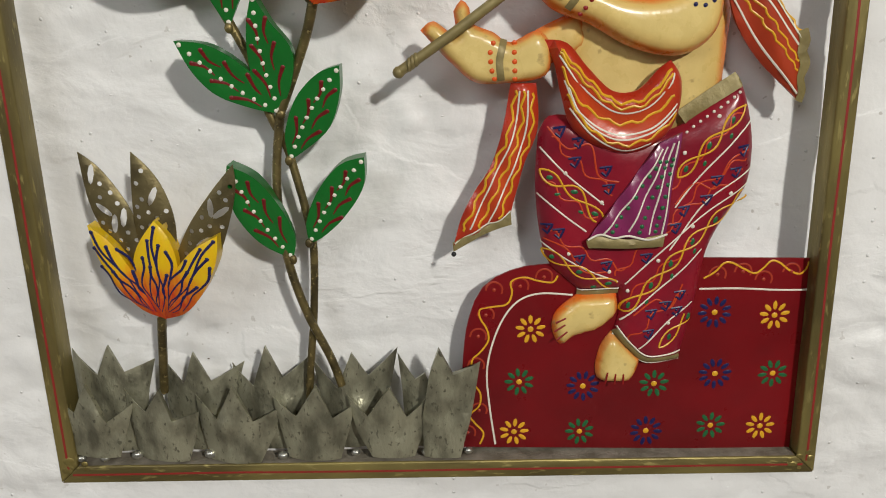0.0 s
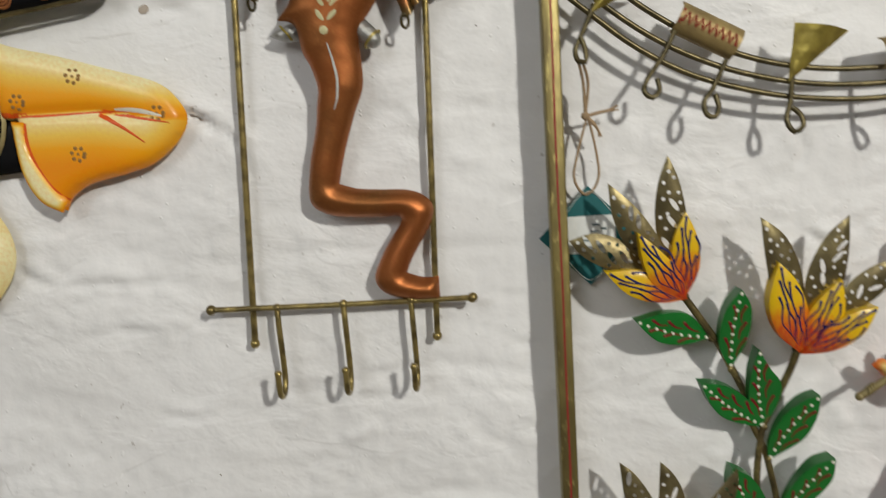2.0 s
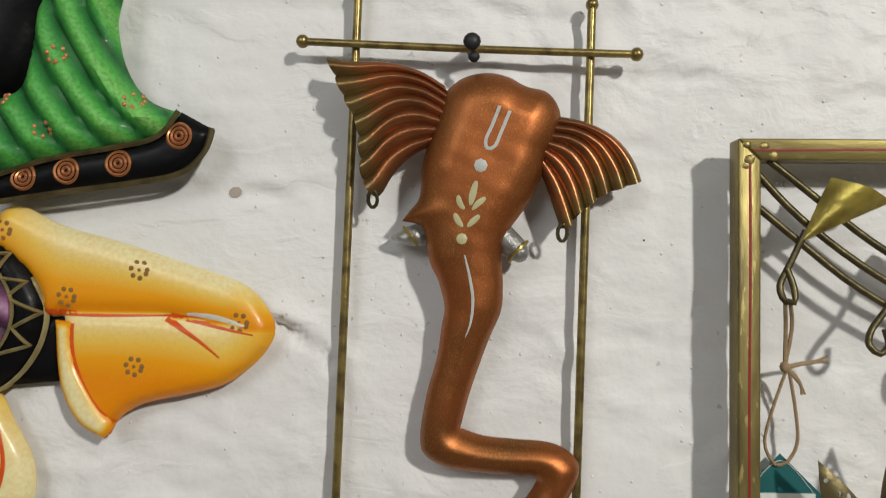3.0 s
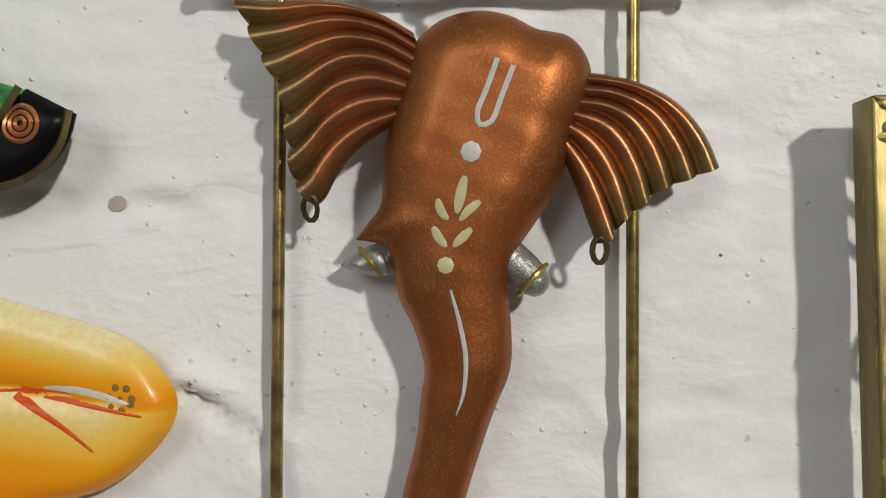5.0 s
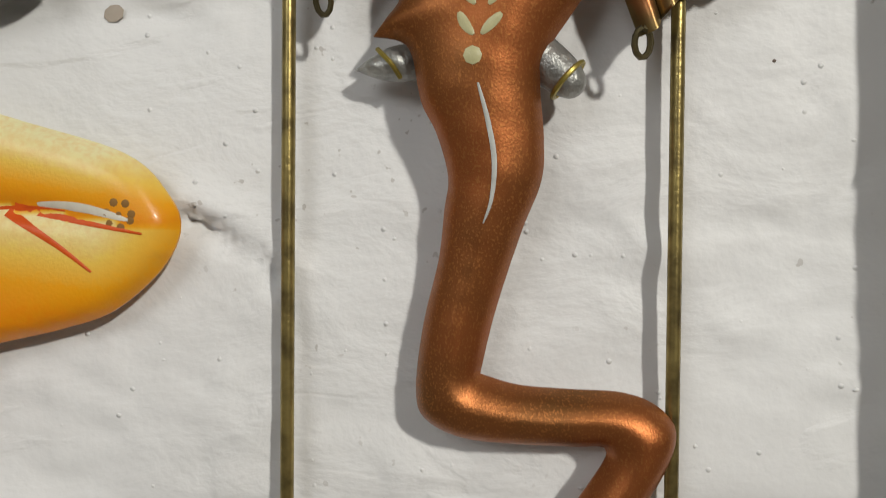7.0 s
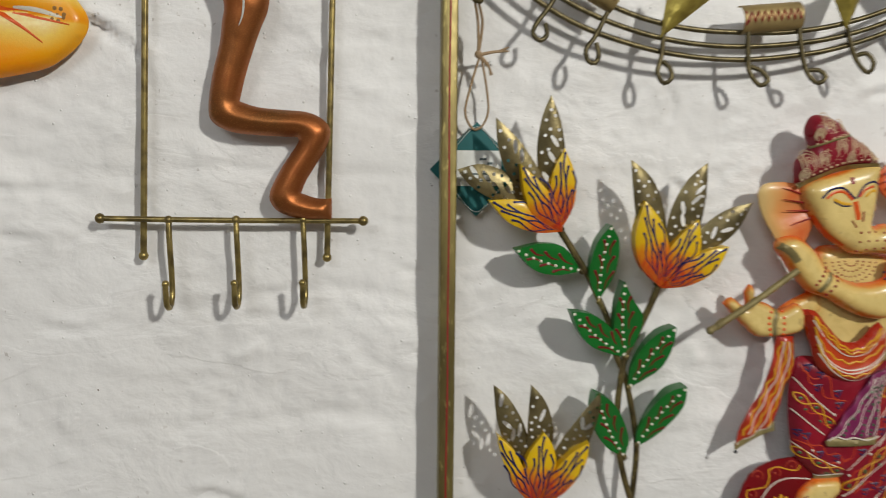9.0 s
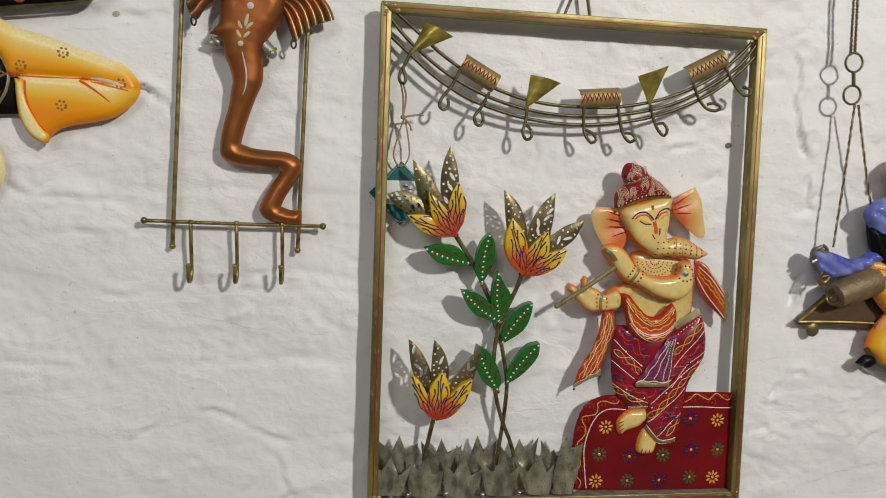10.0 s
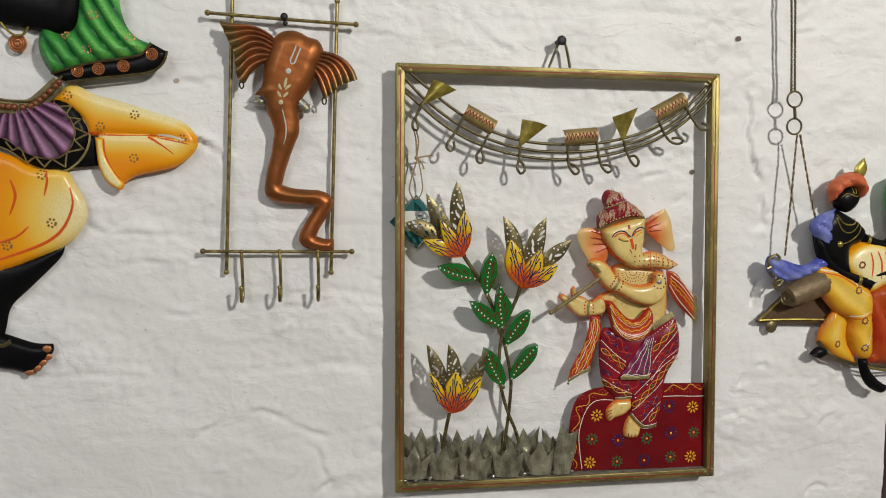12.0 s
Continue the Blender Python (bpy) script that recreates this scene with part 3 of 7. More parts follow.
def mauve_panel():
    b = Build()
    box(b, 49.8, 250, -12, 1.4, 0, 310, MAUVEWALL, 0.8)
    d = flat(1.4)
    for cx, cz, r in ((57.5, 127.0, 3.2), (57.5, 127.0, 2.0), (60.0, 150.0, 3.0)):
        stroke(b, [(cx + r * math.cos(a), cz + r * math.sin(a)) for a in np.linspace(0.6, 6.0, 12)], 0.35, MAUVEWALL, d, 0.15)
    return tagged(b.object("wall_panel"), "mauve rough plaster panel with embossed curls beside the white wall", "wall", kind="structure")


mauve_panel()

# ---- the framed wall art ----
FX0, FX1, FZ0, FZ1, BAR, FRONT = -21.0, 22.0, 120.0, 173.0, 1.08, 2.6
art = thing("framed_wall_art", 0, 0, FZ0, "antique gold metal frame with flowers and flute player, on the wall", "wall art")


def frame_bar(corners):
    """One mitred side of the frame, a square tube with a red line along its face."""
    (ox0, oz0), (ox1, oz1), (ix1, iz1), (ix0, iz0) = corners
    b = Build()
    bm = bmesh.new()
    vs = [bm.verts.new((x, d, z)) for d in (1.1, FRONT) for x, z in corners]
    for f in ((0, 1, 2, 3), (7, 6, 5, 4), (0, 4, 5, 1), (1, 5, 6, 2), (2, 6, 7, 3), (3, 7, 4, 0)):
        bm.faces.new([vs[i] for i in f])
    bmesh.ops.recalc_face_normals(bm, faces=bm.faces[:])
    bmesh.ops.bevel(bm, geom=bm.edges[:], offset=0.1, segments=2, profile=0.5, affect="EDGES")
    long = max(abs(ox1 - ox0), abs(oz1 - oz0))
    bmesh.ops.reverse_faces(bm, faces=bm.faces[:])
    bm.verts.index_update()
    level = abs(ox1 - ox0) > abs(oz1 - oz0)
    bm.normal_update()
    verts = [(v.co.x + 0.05 * noise.noise((v.co.x * 0.2, v.co.z * 0.2, 1)), v.co.y, v.co.z) for v in bm.verts]
    # dust lies on the lower bar's upper face
    mid = (oz0 + oz1) / 2
    dusty = [f for f in bm.faces if level and mid < 150 and abs(f.normal.z) > 0.98 and f.calc_center_median().z > mid + 0.5]
    b.add(verts, [tuple(v.index for v in f.verts) for f in bm.faces if f not in dusty], BRASS_LEVEL if level else BRASS_UPRIGHT)
    if dusty:
        b.add(verts, [tuple(v.index for v in f.verts) for f in dusty], DUST)
    bm.free()
    m0, m1 = np.array([(ox0 + ix0) / 2, (oz0 + iz0) / 2]), np.array([(ox1 + ix1) / 2, (oz1 + iz1) / 2])
    line = [m0 + (m1 - m0) * t + np.array([noise.noise((t * 6, long, 5)), noise.noise((t * 6, long, 8))]) * 0.06 for t in np.linspace(0.005, 0.995, 15)]
    stroke(b, line, 0.13, REDLINE, flat(FRONT), 0.02, 0.6)
    return b.object("frame_bar", art)


O = [(FX0 + 0.3, FZ0 - 0.15), (FX1, FZ0 - 0.2), (FX1 - 1.25, FZ1 - 0.25), (FX0 + 0.4, FZ1 + 0.1)]
I = [(x + (BAR if x < 0 else -BAR), z + (BAR if z < 150 else -BAR)) for x, z in O]
for i in range(4):
    j = (i + 1) % 4
    frame_bar((O[i], O[j], I[j], I[i]))
for k, (x, z) in enumerate(O):
    b = Build()
    sx, sz = (1 if x < 0 else -1), (1 if z < 150 else -1)
    rng = random.Random(k)
    for q in range(6):
        sphere(b, (x + sx * rng.uniform(0.3, 1.7), FRONT - 0.03, z + sz * rng.uniform(0.3, 1.5)), rng.uniform(0.12, 0.24), BRASS, (rng.uniform(0.9, 1.8), 0.3, rng.uniform(0.8, 1.4)))
    b.object("weld", art)


def hanger():
    b = Build()
    tube(b, at_depth([(-1.36, 173.13), (-0.66, 174.95), (-0.1, 176.27), (0.48, 176.43), (0.94, 175.2), (1.36, 173.13)], 1.2), 0.17, WIRE)
    b.object("hanging_loop", art)
    nail = Build()
    (x, z), = [(0.02, 176.39)]
    tube(nail, [(x, -0.6, z + 0.1), (x, 1.9, z)], 0.28, NAIL, 10)
    sphere(nail, (x, 1.9, z), 0.62, NAIL, (1, 0.35, 1))
    tagged(nail.object("wall_nail"), "dark metal nail in the white wall", "nail", "wall nails")


hanger()

# garland of three wires, pennants, scrolls and looped hooks
for pts in ([(-18.99, 172.04), (-16.6, 170.1), (-13.98, 168), (-10.47, 165.89), (-6.92, 164.49), (-3.32, 163.77), (0.32, 163.6), (3.99, 163.71), (7.7, 164.31), (11.43, 165.49), (15.16, 167.45), (18.13, 169.99), (19.75, 171.93)],
            [(-19.6, 171.43), (-17.42, 169.14), (-13.97, 166.51), (-10.46, 164.66), (-6.9, 163.46), (-3.3, 162.8), (0.34, 162.63), (4.02, 162.87), (7.72, 163.46), (11.45, 164.64), (15.19, 166.6), (18.18, 168.92), (19.93, 171.3)],
            [(-19.74, 169.9), (-17.42, 167.94), (-14.66, 165.76), (-11.16, 163.83), (-6.89, 162.5), (-3.29, 161.9), (0.36, 161.72), (4.04, 162.02), (7.75, 162.69), (11.48, 163.93), (15.22, 165.82), (18.2, 168.21), (20.28, 170.39)]):
    b = Build()
    tube(b, at_depth(pts, 2.2), 0.19, WIRE, 8, 0.8)
    b.object("garland_wire", art)
for pts in ([(-17.34, 168.57), (-18.09, 166.96), (-18.63, 165.88), (-18.49, 165.14), (-18.09, 165.08), (-18.02, 165.75), (-18.29, 166.69)], [(-12.37, 166.78), (-13.2, 165.15), (-14.23, 163.78), (-14.5, 163.03), (-14.02, 162.63), (-13.53, 163.04), (-13.61, 163.79)],
            [(-9.28, 164.65), (-10.11, 163), (-10.73, 162.18), (-10.65, 161.36), (-10.16, 161.22), (-9.88, 161.77), (-10.03, 162.6)], [(-5.22, 163.46), (-5.34, 161.81), (-5.61, 160.7), (-5.24, 159.94), (-4.74, 160.29), (-4.82, 160.98), (-5.26, 161.46)],
            [(0.84, 163.73), (0.96, 161.64), (1.12, 160.73), (1.73, 159.9), (2.24, 160.25), (1.85, 160.88), (1.11, 161.22)], [(4.58, 163.98), (5, 161.88), (5.4, 160.76), (6.01, 160.12), (6.52, 160.55), (6.06, 161.04), (5.39, 161.04)],
            [(8.14, 164.16), (8.63, 162.61), (9.19, 161.49), (9.74, 160.92), (10.02, 161.56), (9.54, 162.27), (8.95, 162.12)], [(12.55, 167.17), (13.53, 165.07), (14.48, 164.01), (15.41, 163.81), (15.85, 164.24), (15.15, 164.59), (14.46, 164.44)],
            [(15.97, 168.99), (17.27, 166.96), (18.33, 165.69), (19.02, 165.63), (19.15, 166.2), (18.37, 166.48)]):
    b = Build()
    tube(b, at_depth(pts, [2.5, 2.5, 2.6, 2.9, 3.0, 2.8, 2.6]), 0.17, WIRE, 8, 0.3)
    b.object("garland_hook", art)


def pennant(tip, left, right):
    """A folded sheet-metal pennant, bent along its middle."""
    b = Build()
    tip, left, right = (np.array(q) for q in (tip, left, right))
    n = 16
    verts = []
    for i in range(n + 1):
        t = i / n
        for u in np.linspace(0, 1, 9):
            edge = left + (right - left) * u
            p = tip + (edge - tip) * t
            verts.append((p[0], 2.6 + 0.95 * t * (1 - abs(2 * u - 1) ** 1.5) + 0.16 * t * noise.noise((p[0] * 1.1, p[1] * 1.1, 0)) + 0.07 * noise.noise((p[0] * 2.6, p[1] * 2.6, 4)), p[1]))
    faces = [(i * 9 + k, i * 9 + k + 1, (i + 1) * 9 + k + 1, (i + 1) * 9 + k) for i in range(n) for k in range(8)]
    flip = np.cross(left - tip, right - tip) < 0
    faces = [f if not flip else f[::-1] for f in faces]
    b.add(verts, [f[::-1] for f in faces], GOLD)
    b.add([(x, d - 0.12, z) for x, d, z in verts], faces, GOLD)
    ob = b.object("pennant", art, "gold sheet pennant")
    return ob


for pts in ([(-17.64, 168.01), (-16.14, 171.17), (-13.26, 169.97)], [(-5.48, 163.04), (-5.04, 166.61), (-1.8, 165.9)], [(8.06, 163.87), (6.56, 167.06), (9.86, 168.3)]):
    pennant(*pts)


def scroll(a, c, d0):
    """A curved gold plate from end a to end c, with a red zigzag."""
    a, c = np.array(a), np.array(c)
    along = (c - a) / np.linalg.norm(c - a)
    up = np.array([-along[1], along[0]])
    w, n, m = 1.0, 12, 10
    length = np.linalg.norm(c - a)
    b = Build()

    def place(t, ang, r=1.0):
        p = a + along * length * t + up * w * r * math.sin(ang)
        return (p[0], d0 + 0.9 * r * math.cos(ang), p[1])

    verts = [place(i / n, -1.7 + 3.4 * k / m) for i in range(n + 1) for k in range(m + 1)]
    inner = [place(i / n, -1.7 + 3.4 * k / m, 0.9) for i in range(n + 1) for k in range(m + 1)]
    faces = [(i * (m + 1) + k, (i + 1) * (m + 1) + k, (i + 1) * (m + 1) + k + 1, i * (m + 1) + k + 1) for i in range(n) for k in range(m)]
    b.add(verts, faces, SCROLLGOLD)
    b.add(inner, [f[::-1] for f in faces], SCROLLGOLD)
    rim = [place(t, -1.7 + 3.4 * k / m, r) for t in (0, 1) for r in (1.0, 0.9) for k in range(m + 1)]
    q = m + 1
    b.add(rim, [(k, k + 1, q + k + 1, q + k) for k in range(m)] + [(2 * q + k + 1, 2 * q + k, 3 * q + k, 3 * q + k + 1) for k in range(m)], SCROLLGOLD)
    ob = b.object("scroll", art, "curved gold plate with a red zigzag line")
    z = Build()
    zig = [place(0.06 + 0.88 * i / 16, (0.42 if i % 2 else -0.28), 1.03) for i in range(17)]
    tube(z, zig, 0.075, DARKRED, 5, 0.3)
    tube(z, [place(0.03, -0.45, 1.03), place(0.03, 0.5, 1.03)], 0.07, DARKRED, 5, 1)
    z.object("zigzag_line", ob, "red painted zigzag")


for p in ([(-12.21, 167.51), (-8.56, 165.53)], [(0.32, 164.41), (4.63, 164.81)], [(12.14, 167.36), (16.15, 169.46)]):
    scroll(p[0], p[1], 2.2)


# ---- stems, leaves and flowers ----
for name, pts, dep, r in (
        ("stem", [(-12.22, 149.78), (-11.09, 148.12), (-9.94, 146.39), (-8.99, 144.54), (-8.14, 142.67), (-7.58, 140.44), (-6.86, 138.87), (-6.42, 137.13), (-5.99, 135.04), (-5.77, 133.2), (-5.97, 129.73), (-6.35, 126.43), (-6.56, 124.37)], [2.4, 1.75, 1.6, 1.6, 1.5], [0.25, 0.22, 0.22, 0.22]),
        ("stem", [(-4.91, 145.81), (-5.3, 144.42), (-6, 142.66), (-6.8, 140.78), (-6.96, 140.42), (-7.35, 137.73), (-7.39, 135.08), (-7.02, 132.31), (-6.23, 129.57), (-5.17, 127.07), (-4.65, 125.35)], [2.5, 1.9, 1.8, 1.9, 1.8], [0.25, 0.23, 0.23, 0.23]),
        ("stem", [(-13.89, 129.79), (-14.09, 128.66), (-14.33, 127), (-14.64, 124.97)], [2.5, 2.1, 1.5], [0.24, 0.24])):
    b = Build()
    tube(b, at_depth(pts, dep), r, STEM, 8, 0.5)
    b.object(name, art, "aged brass stem")


def leaf(pts, base, tip, lean=0.5):
    """A pressed green leaf from base to tip, with a row of white drops and red veins."""
    b = Build()
    base, tip = np.array(base), np.array(tip)
    ax = tip - base
    ln = np.linalg.norm(ax)
    ax = ax / ln
    nx = np.array([-ax[1], ax[0]])

    def bend(x, z, d):
        t = ((x - base[0]) * ax[0] + (z - base[1]) * ax[1]) / ln
        s = (x - base[0]) * nx[0] + (z - base[1]) * nx[1]
        return lean * np.clip(t, 0, 1) ** 1.5 - 0.12 * np.exp(-(s / 0.5) ** 2) + 0.15 * np.sin(np.clip(t, 0, 1) * math.pi)

    dep = relief(b, pts, 2.05, 0.06, 0.9, GREEN, 0.26, bend)
    ob = b.object("leaf", art, "glossy green metal leaf with white drops and red veins")
    p = Build()
    n = int(ln / 0.62)
    curve = 0.04 * ln
    dots(p, [base + ax * ln * (0.05 + 0.9 * i / n) + nx * curve * math.sin(math.pi * i / n) for i in range(n + 1)], 0.115, WHITE, dep, 0.05)
    p.object("midrib", ob, "white painted drops along the midrib")
    v = Build()
    for i in range(3):
        for sgn in (-1, 1):
            s = base + ax * ln * (0.16 + 0.22 * i) + nx * sgn * 0.25
            e = base + ax * ln * (0.4 + 0.2 * i) + nx * sgn * ln * (0.12 - 0.026 * i)
            m = (s + e) / 2 - nx * sgn * 0.15
            stroke(v, [e, m, s], 0.17, VEINRED, dep, 0.02, 0.2, True)
            dots(v, [e], 0.11, VEINRED, dep, 0.03)
    v.object("vein", ob, "dark red painted veins")
    w = Build()
    sphere(w, (base[0], 1.98, base[1]), 0.2, STEM, (1.1, 0.7, 1.3))
    w.object("weld", ob, "rough brass weld at the leaf's base")


for pts in ([(-6.9, 140.39, 1), (-8.25, 140.73), (-9.83, 141.44), (-10.8, 142.58), (-11.44, 144.04, 1), (-9.99, 143.83), (-8.59, 142.94), (-7.35, 141.57)], [(-6.96, 140.34, 1), (-7.8, 141.18), (-8.15, 142.79), (-8.06, 144.62), (-7.65, 146.14, 1), (-6.94, 144.85), (-6.05, 143.54), (-6.23, 141.95)],
            [(-6.67, 138.04, 1), (-6.72, 139.51), (-6, 141.27), (-4.82, 142.46), (-3.76, 142.83, 1), (-3.85, 141.36), (-4.5, 139.73), (-5.93, 138.51)], [(-6.82, 132.79, 1), (-8.31, 133.75), (-9.33, 135.27), (-9.68, 136.88), (-9.5, 138.11, 1), (-8.27, 137.42), (-7.26, 135.95), (-6.6, 134.15)],
            [(-5.93, 133.68, 1), (-5.96, 134.89), (-5.21, 136.63), (-3.99, 138.04), (-2.76, 138.43, 1), (-2.89, 136.86), (-4.02, 135.13), (-5.25, 133.97)], [(-10.42, 146.74, 1), (-12.35, 146.53), (-14.12, 147), (-15.53, 148.44, 1), (-13.63, 148.85), (-11.87, 148.5)],
            [(-9.11, 144.54, 1), (-10, 146.48), (-9.69, 148.82), (-8.73, 150.17, 1), (-8.06, 148.82), (-8.16, 146.64)]):
    corners = [p for p in pts if len(p) > 2]
    leaf(pts, corners[0][:2], corners[1][:2], 1.35)


def petal(parent, pts, kind, d_base, d_tip):
    """One petal of a flower: pts begin at its base; the tip is the second sharp point."""
    sharp = [np.array(p[:2]) for p in pts if len(p) > 2]
    base, tip = sharp[0], sharp[1]
    ax = tip - base
    ln = np.linalg.norm(ax)
    ax = ax / ln
    nx = np.array([-ax[1], ax[0]])

    def along(x, z):
        return np.clip(((x - base[0]) * ax[0] + (z - base[1]) * ax[1]) / ln, 0, 1)

    def bend(x, z, d):
        t = along(x, z)
        s_ = (x - base[0]) * nx[0] + (z - base[1]) * nx[1]
        return (d_tip - d_base) * t**0.8 + 0.4 * np.sin(math.pi * t) - 0.1 * s_**2

    b = Build()
    if kind == "brass":
        poly = spline(pts, True, 0.25)
        # stamped openings go through the sheet
        rng = random.Random(int(abs(base[0] * 100)))
        made, holes = [], []
        for _ in range(500):
            t, u = rng.uniform(0.36, 0.94), rng.uniform(-1.5, 1.5)
            q = base + ax * ln * t + nx * u
            d, ins = distance(np.array([q]), poly)
            if not ins[0] or any(np.linalg.norm(q - w) < 0.4 for w in made):
                continue
            if d[0] > 0.42 and len(holes) % 3 == 0:
                turn, la, lb = (0.5 if u > 0 else -0.5), 0.52, 0.17
            elif d[0] > 0.23:
                turn, la, lb = 0.0, 0.125, 0.125
            else:
                continue
            ca, sa = math.cos(turn), math.sin(turn)
            e1, e2 = ax * ca + nx * sa, nx * ca - ax * sa
            holes.append(np.array([q + e1 * la * math.cos(a) + e2 * lb * math.sin(a) for a in np.arange(8) * math.pi / 4]))
            made += [q, q + e1 * la * 0.8, q - e1 * la * 0.8]
            if len(holes) > 34:
                break
        relief(b, pts, d_base, 0.12, 1.2, OLDBRASS, 0.28, bend, None, 0.07, holes)
        b.object("petal", parent, "aged brass petal with pierced openings")
    else:
        dep = relief(b, pts, d_base, 0.1, 0.6, PETAL, 0.24, bend, lambda x, z, d: along(x, z))
        ob = b.object("petal", parent, "yellow petal shaded to red at its base")
        v = Build()
        for s, t0, t1 in ((0.0, 0.16, 0.94), (0.8, 0.2, 0.66), (-0.8, 0.2, 0.72), (0.42, 0.12, 0.82), (-0.42, 0.12, 0.5), (0.2, 0.14, 0.58), (-0.2, 0.1, 0.78)):
            q = [base + ax * ln * (t1 + (t0 - t1) * u) + nx * s * math.sin(math.pi * (t1 + (t0 - t1) * u)) * 0.9 + nx * 0.13 * math.sin(8 * u + s * 4) for u in np.linspace(0, 1, 6)]
            stroke(v, q, 0.125, NAVY, dep, 0.025, 0.2, True)
            dots(v, q[:1], 0.11, NAVY, dep, 0.04)
        v.object("vein", ob, "dark blue painted veins")


def flower(base, brass, yellow, label):
    f = thing("flower", base[0], 2.5, base[1], "", "")
    f.parent = art
    f.matrix_parent_inverse = Matrix.Translation(-art.location)
    tagged(f, label)
    for k, p in enumerate(brass):
        petal(f, p, "brass", 2.2, 2.9 + 0.2 * k)
    for k, p in enumerate(yellow):
        petal(f, p, "yellow", 2.75 + 0.18 * (k % 2), 3.6 + 0.4 * (k % 2))
    b = Build()
    sphere(b, (base[0], 2.55, base[1]), 0.27, STEM, (1, 1, 0.8))
    b.object("flower_base", f)


flower([(-13.52, 130.07)][0],
       [[(-13.66, 130.33, 1), (-15.12, 132.53), (-15.93, 134.35), (-16.58, 136.27), (-16.86, 138.82, 1), (-15.86, 137.96), (-14.81, 136.31), (-14.15, 134.46), (-13.68, 132.49)], [(-13.52, 130.32, 1), (-14.22, 132.81), (-14.39, 135.2), (-14.32, 137.22), (-14.19, 138.82, 1), (-13.34, 137.9), (-12.72, 136.61), (-12.45, 134.86), (-12.82, 132.47)], [(-13.46, 130.32, 1), (-12.96, 132.47), (-11.83, 134.84), (-10.49, 136.69), (-9.2, 138.17, 1), (-9.16, 137.09), (-9.54, 135.51), (-10.42, 133.31), (-11.95, 131.22)]],
       [[(-13.57, 129.88, 1), (-14.52, 130.48), (-15.5, 131.87), (-16.22, 133.53), (-16.59, 135.25, 1), (-15.53, 134.34), (-14.75, 132.98), (-14.08, 131.43)], [(-13.5, 129.94, 1), (-13.07, 131.56), (-12.26, 133.06), (-11.28, 134.08), (-10.1, 134.74, 1), (-10.31, 133.31), (-11.17, 131.66), (-12.27, 130.44)], [(-13.58, 129.82, 1), (-14.33, 130.81), (-14.66, 132.52), (-14.32, 134.02), (-13.28, 135.46, 1), (-12.68, 134.57), (-12.38, 133.3), (-12.56, 131.7)]],
       "open metal flower with brass and yellow petals on a stem")
flower([(-12.16, 149.83)][0],
       [[(-12.27, 149.88, 1), (-14.64, 151.13), (-17.19, 151.97), (-18.81, 152.96), (-19.56, 153.95, 1), (-17.82, 154.32), (-15.8, 153.59), (-13.9, 152.3)], [(-12.27, 149.88, 1), (-14.4, 151.89), (-15.95, 153.39), (-16.78, 155.38), (-17, 157.5, 1), (-15.33, 155.9), (-13.93, 153.91), (-12.87, 151.81)], [(-12.16, 149.88, 1), (-13.53, 151.8), (-14.1, 154.92), (-13.89, 157.31), (-13.26, 159.01, 1), (-12.57, 157.34), (-12.11, 154.84), (-12.01, 152.42)]],
       [[(-12.06, 149.67, 1), (-14.11, 149.66), (-16.06, 150.36), (-17.44, 151.87, 1), (-15.27, 151.89), (-13.31, 150.99)], [(-12.16, 149.72, 1), (-14.23, 150.68), (-15.07, 152.29), (-15.4, 154.35, 1), (-14.07, 153.16), (-12.71, 151.55)], [(-12.26, 149.72, 1), (-13.22, 151.4), (-13.06, 153.82), (-12.28, 155.44, 1), (-11.58, 153.69), (-11.48, 151.67)]],
       "half-open metal flower with brass and yellow petals leaning sideways")
flower([(-5.06, 145.85)][0],
       [[(-5.01, 145.96, 1), (-6.41, 148.36), (-7.08, 151.7), (-7.38, 154.7, 1), (-5.83, 153.4), (-4.82, 151.21), (-4.51, 148.36)], [(-4.96, 145.96, 1), (-4.74, 148.88), (-4.39, 151.21), (-3.31, 153.28), (-1.88, 154.52, 1), (-1.98, 151.75), (-2.51, 148.89), (-3.62, 147.06)], [(-4.85, 145.91, 1), (-3.63, 147.58), (-2.13, 149.93), (-0.47, 151.19), (1.43, 151.72, 1), (0.34, 149.68), (-1.42, 148.27), (-3.07, 146.8)]],
       [[(-4.89, 145.64, 1), (-6.53, 147.21), (-7.12, 149.39), (-6.51, 151.86, 1), (-5.32, 150.43), (-4.55, 148.1)], [(-4.89, 145.59, 1), (-3.62, 147.32), (-2.07, 148.37), (-0.48, 148.69, 1), (-1.37, 147.01), (-3.04, 145.91)], [(-4.95, 145.64, 1), (-4.91, 147.84), (-3.91, 149.4), (-2.57, 150.55, 1), (-2.39, 148.37), (-3.34, 146.69)]],
       "open metal flower with pierced brass and yellow petals")


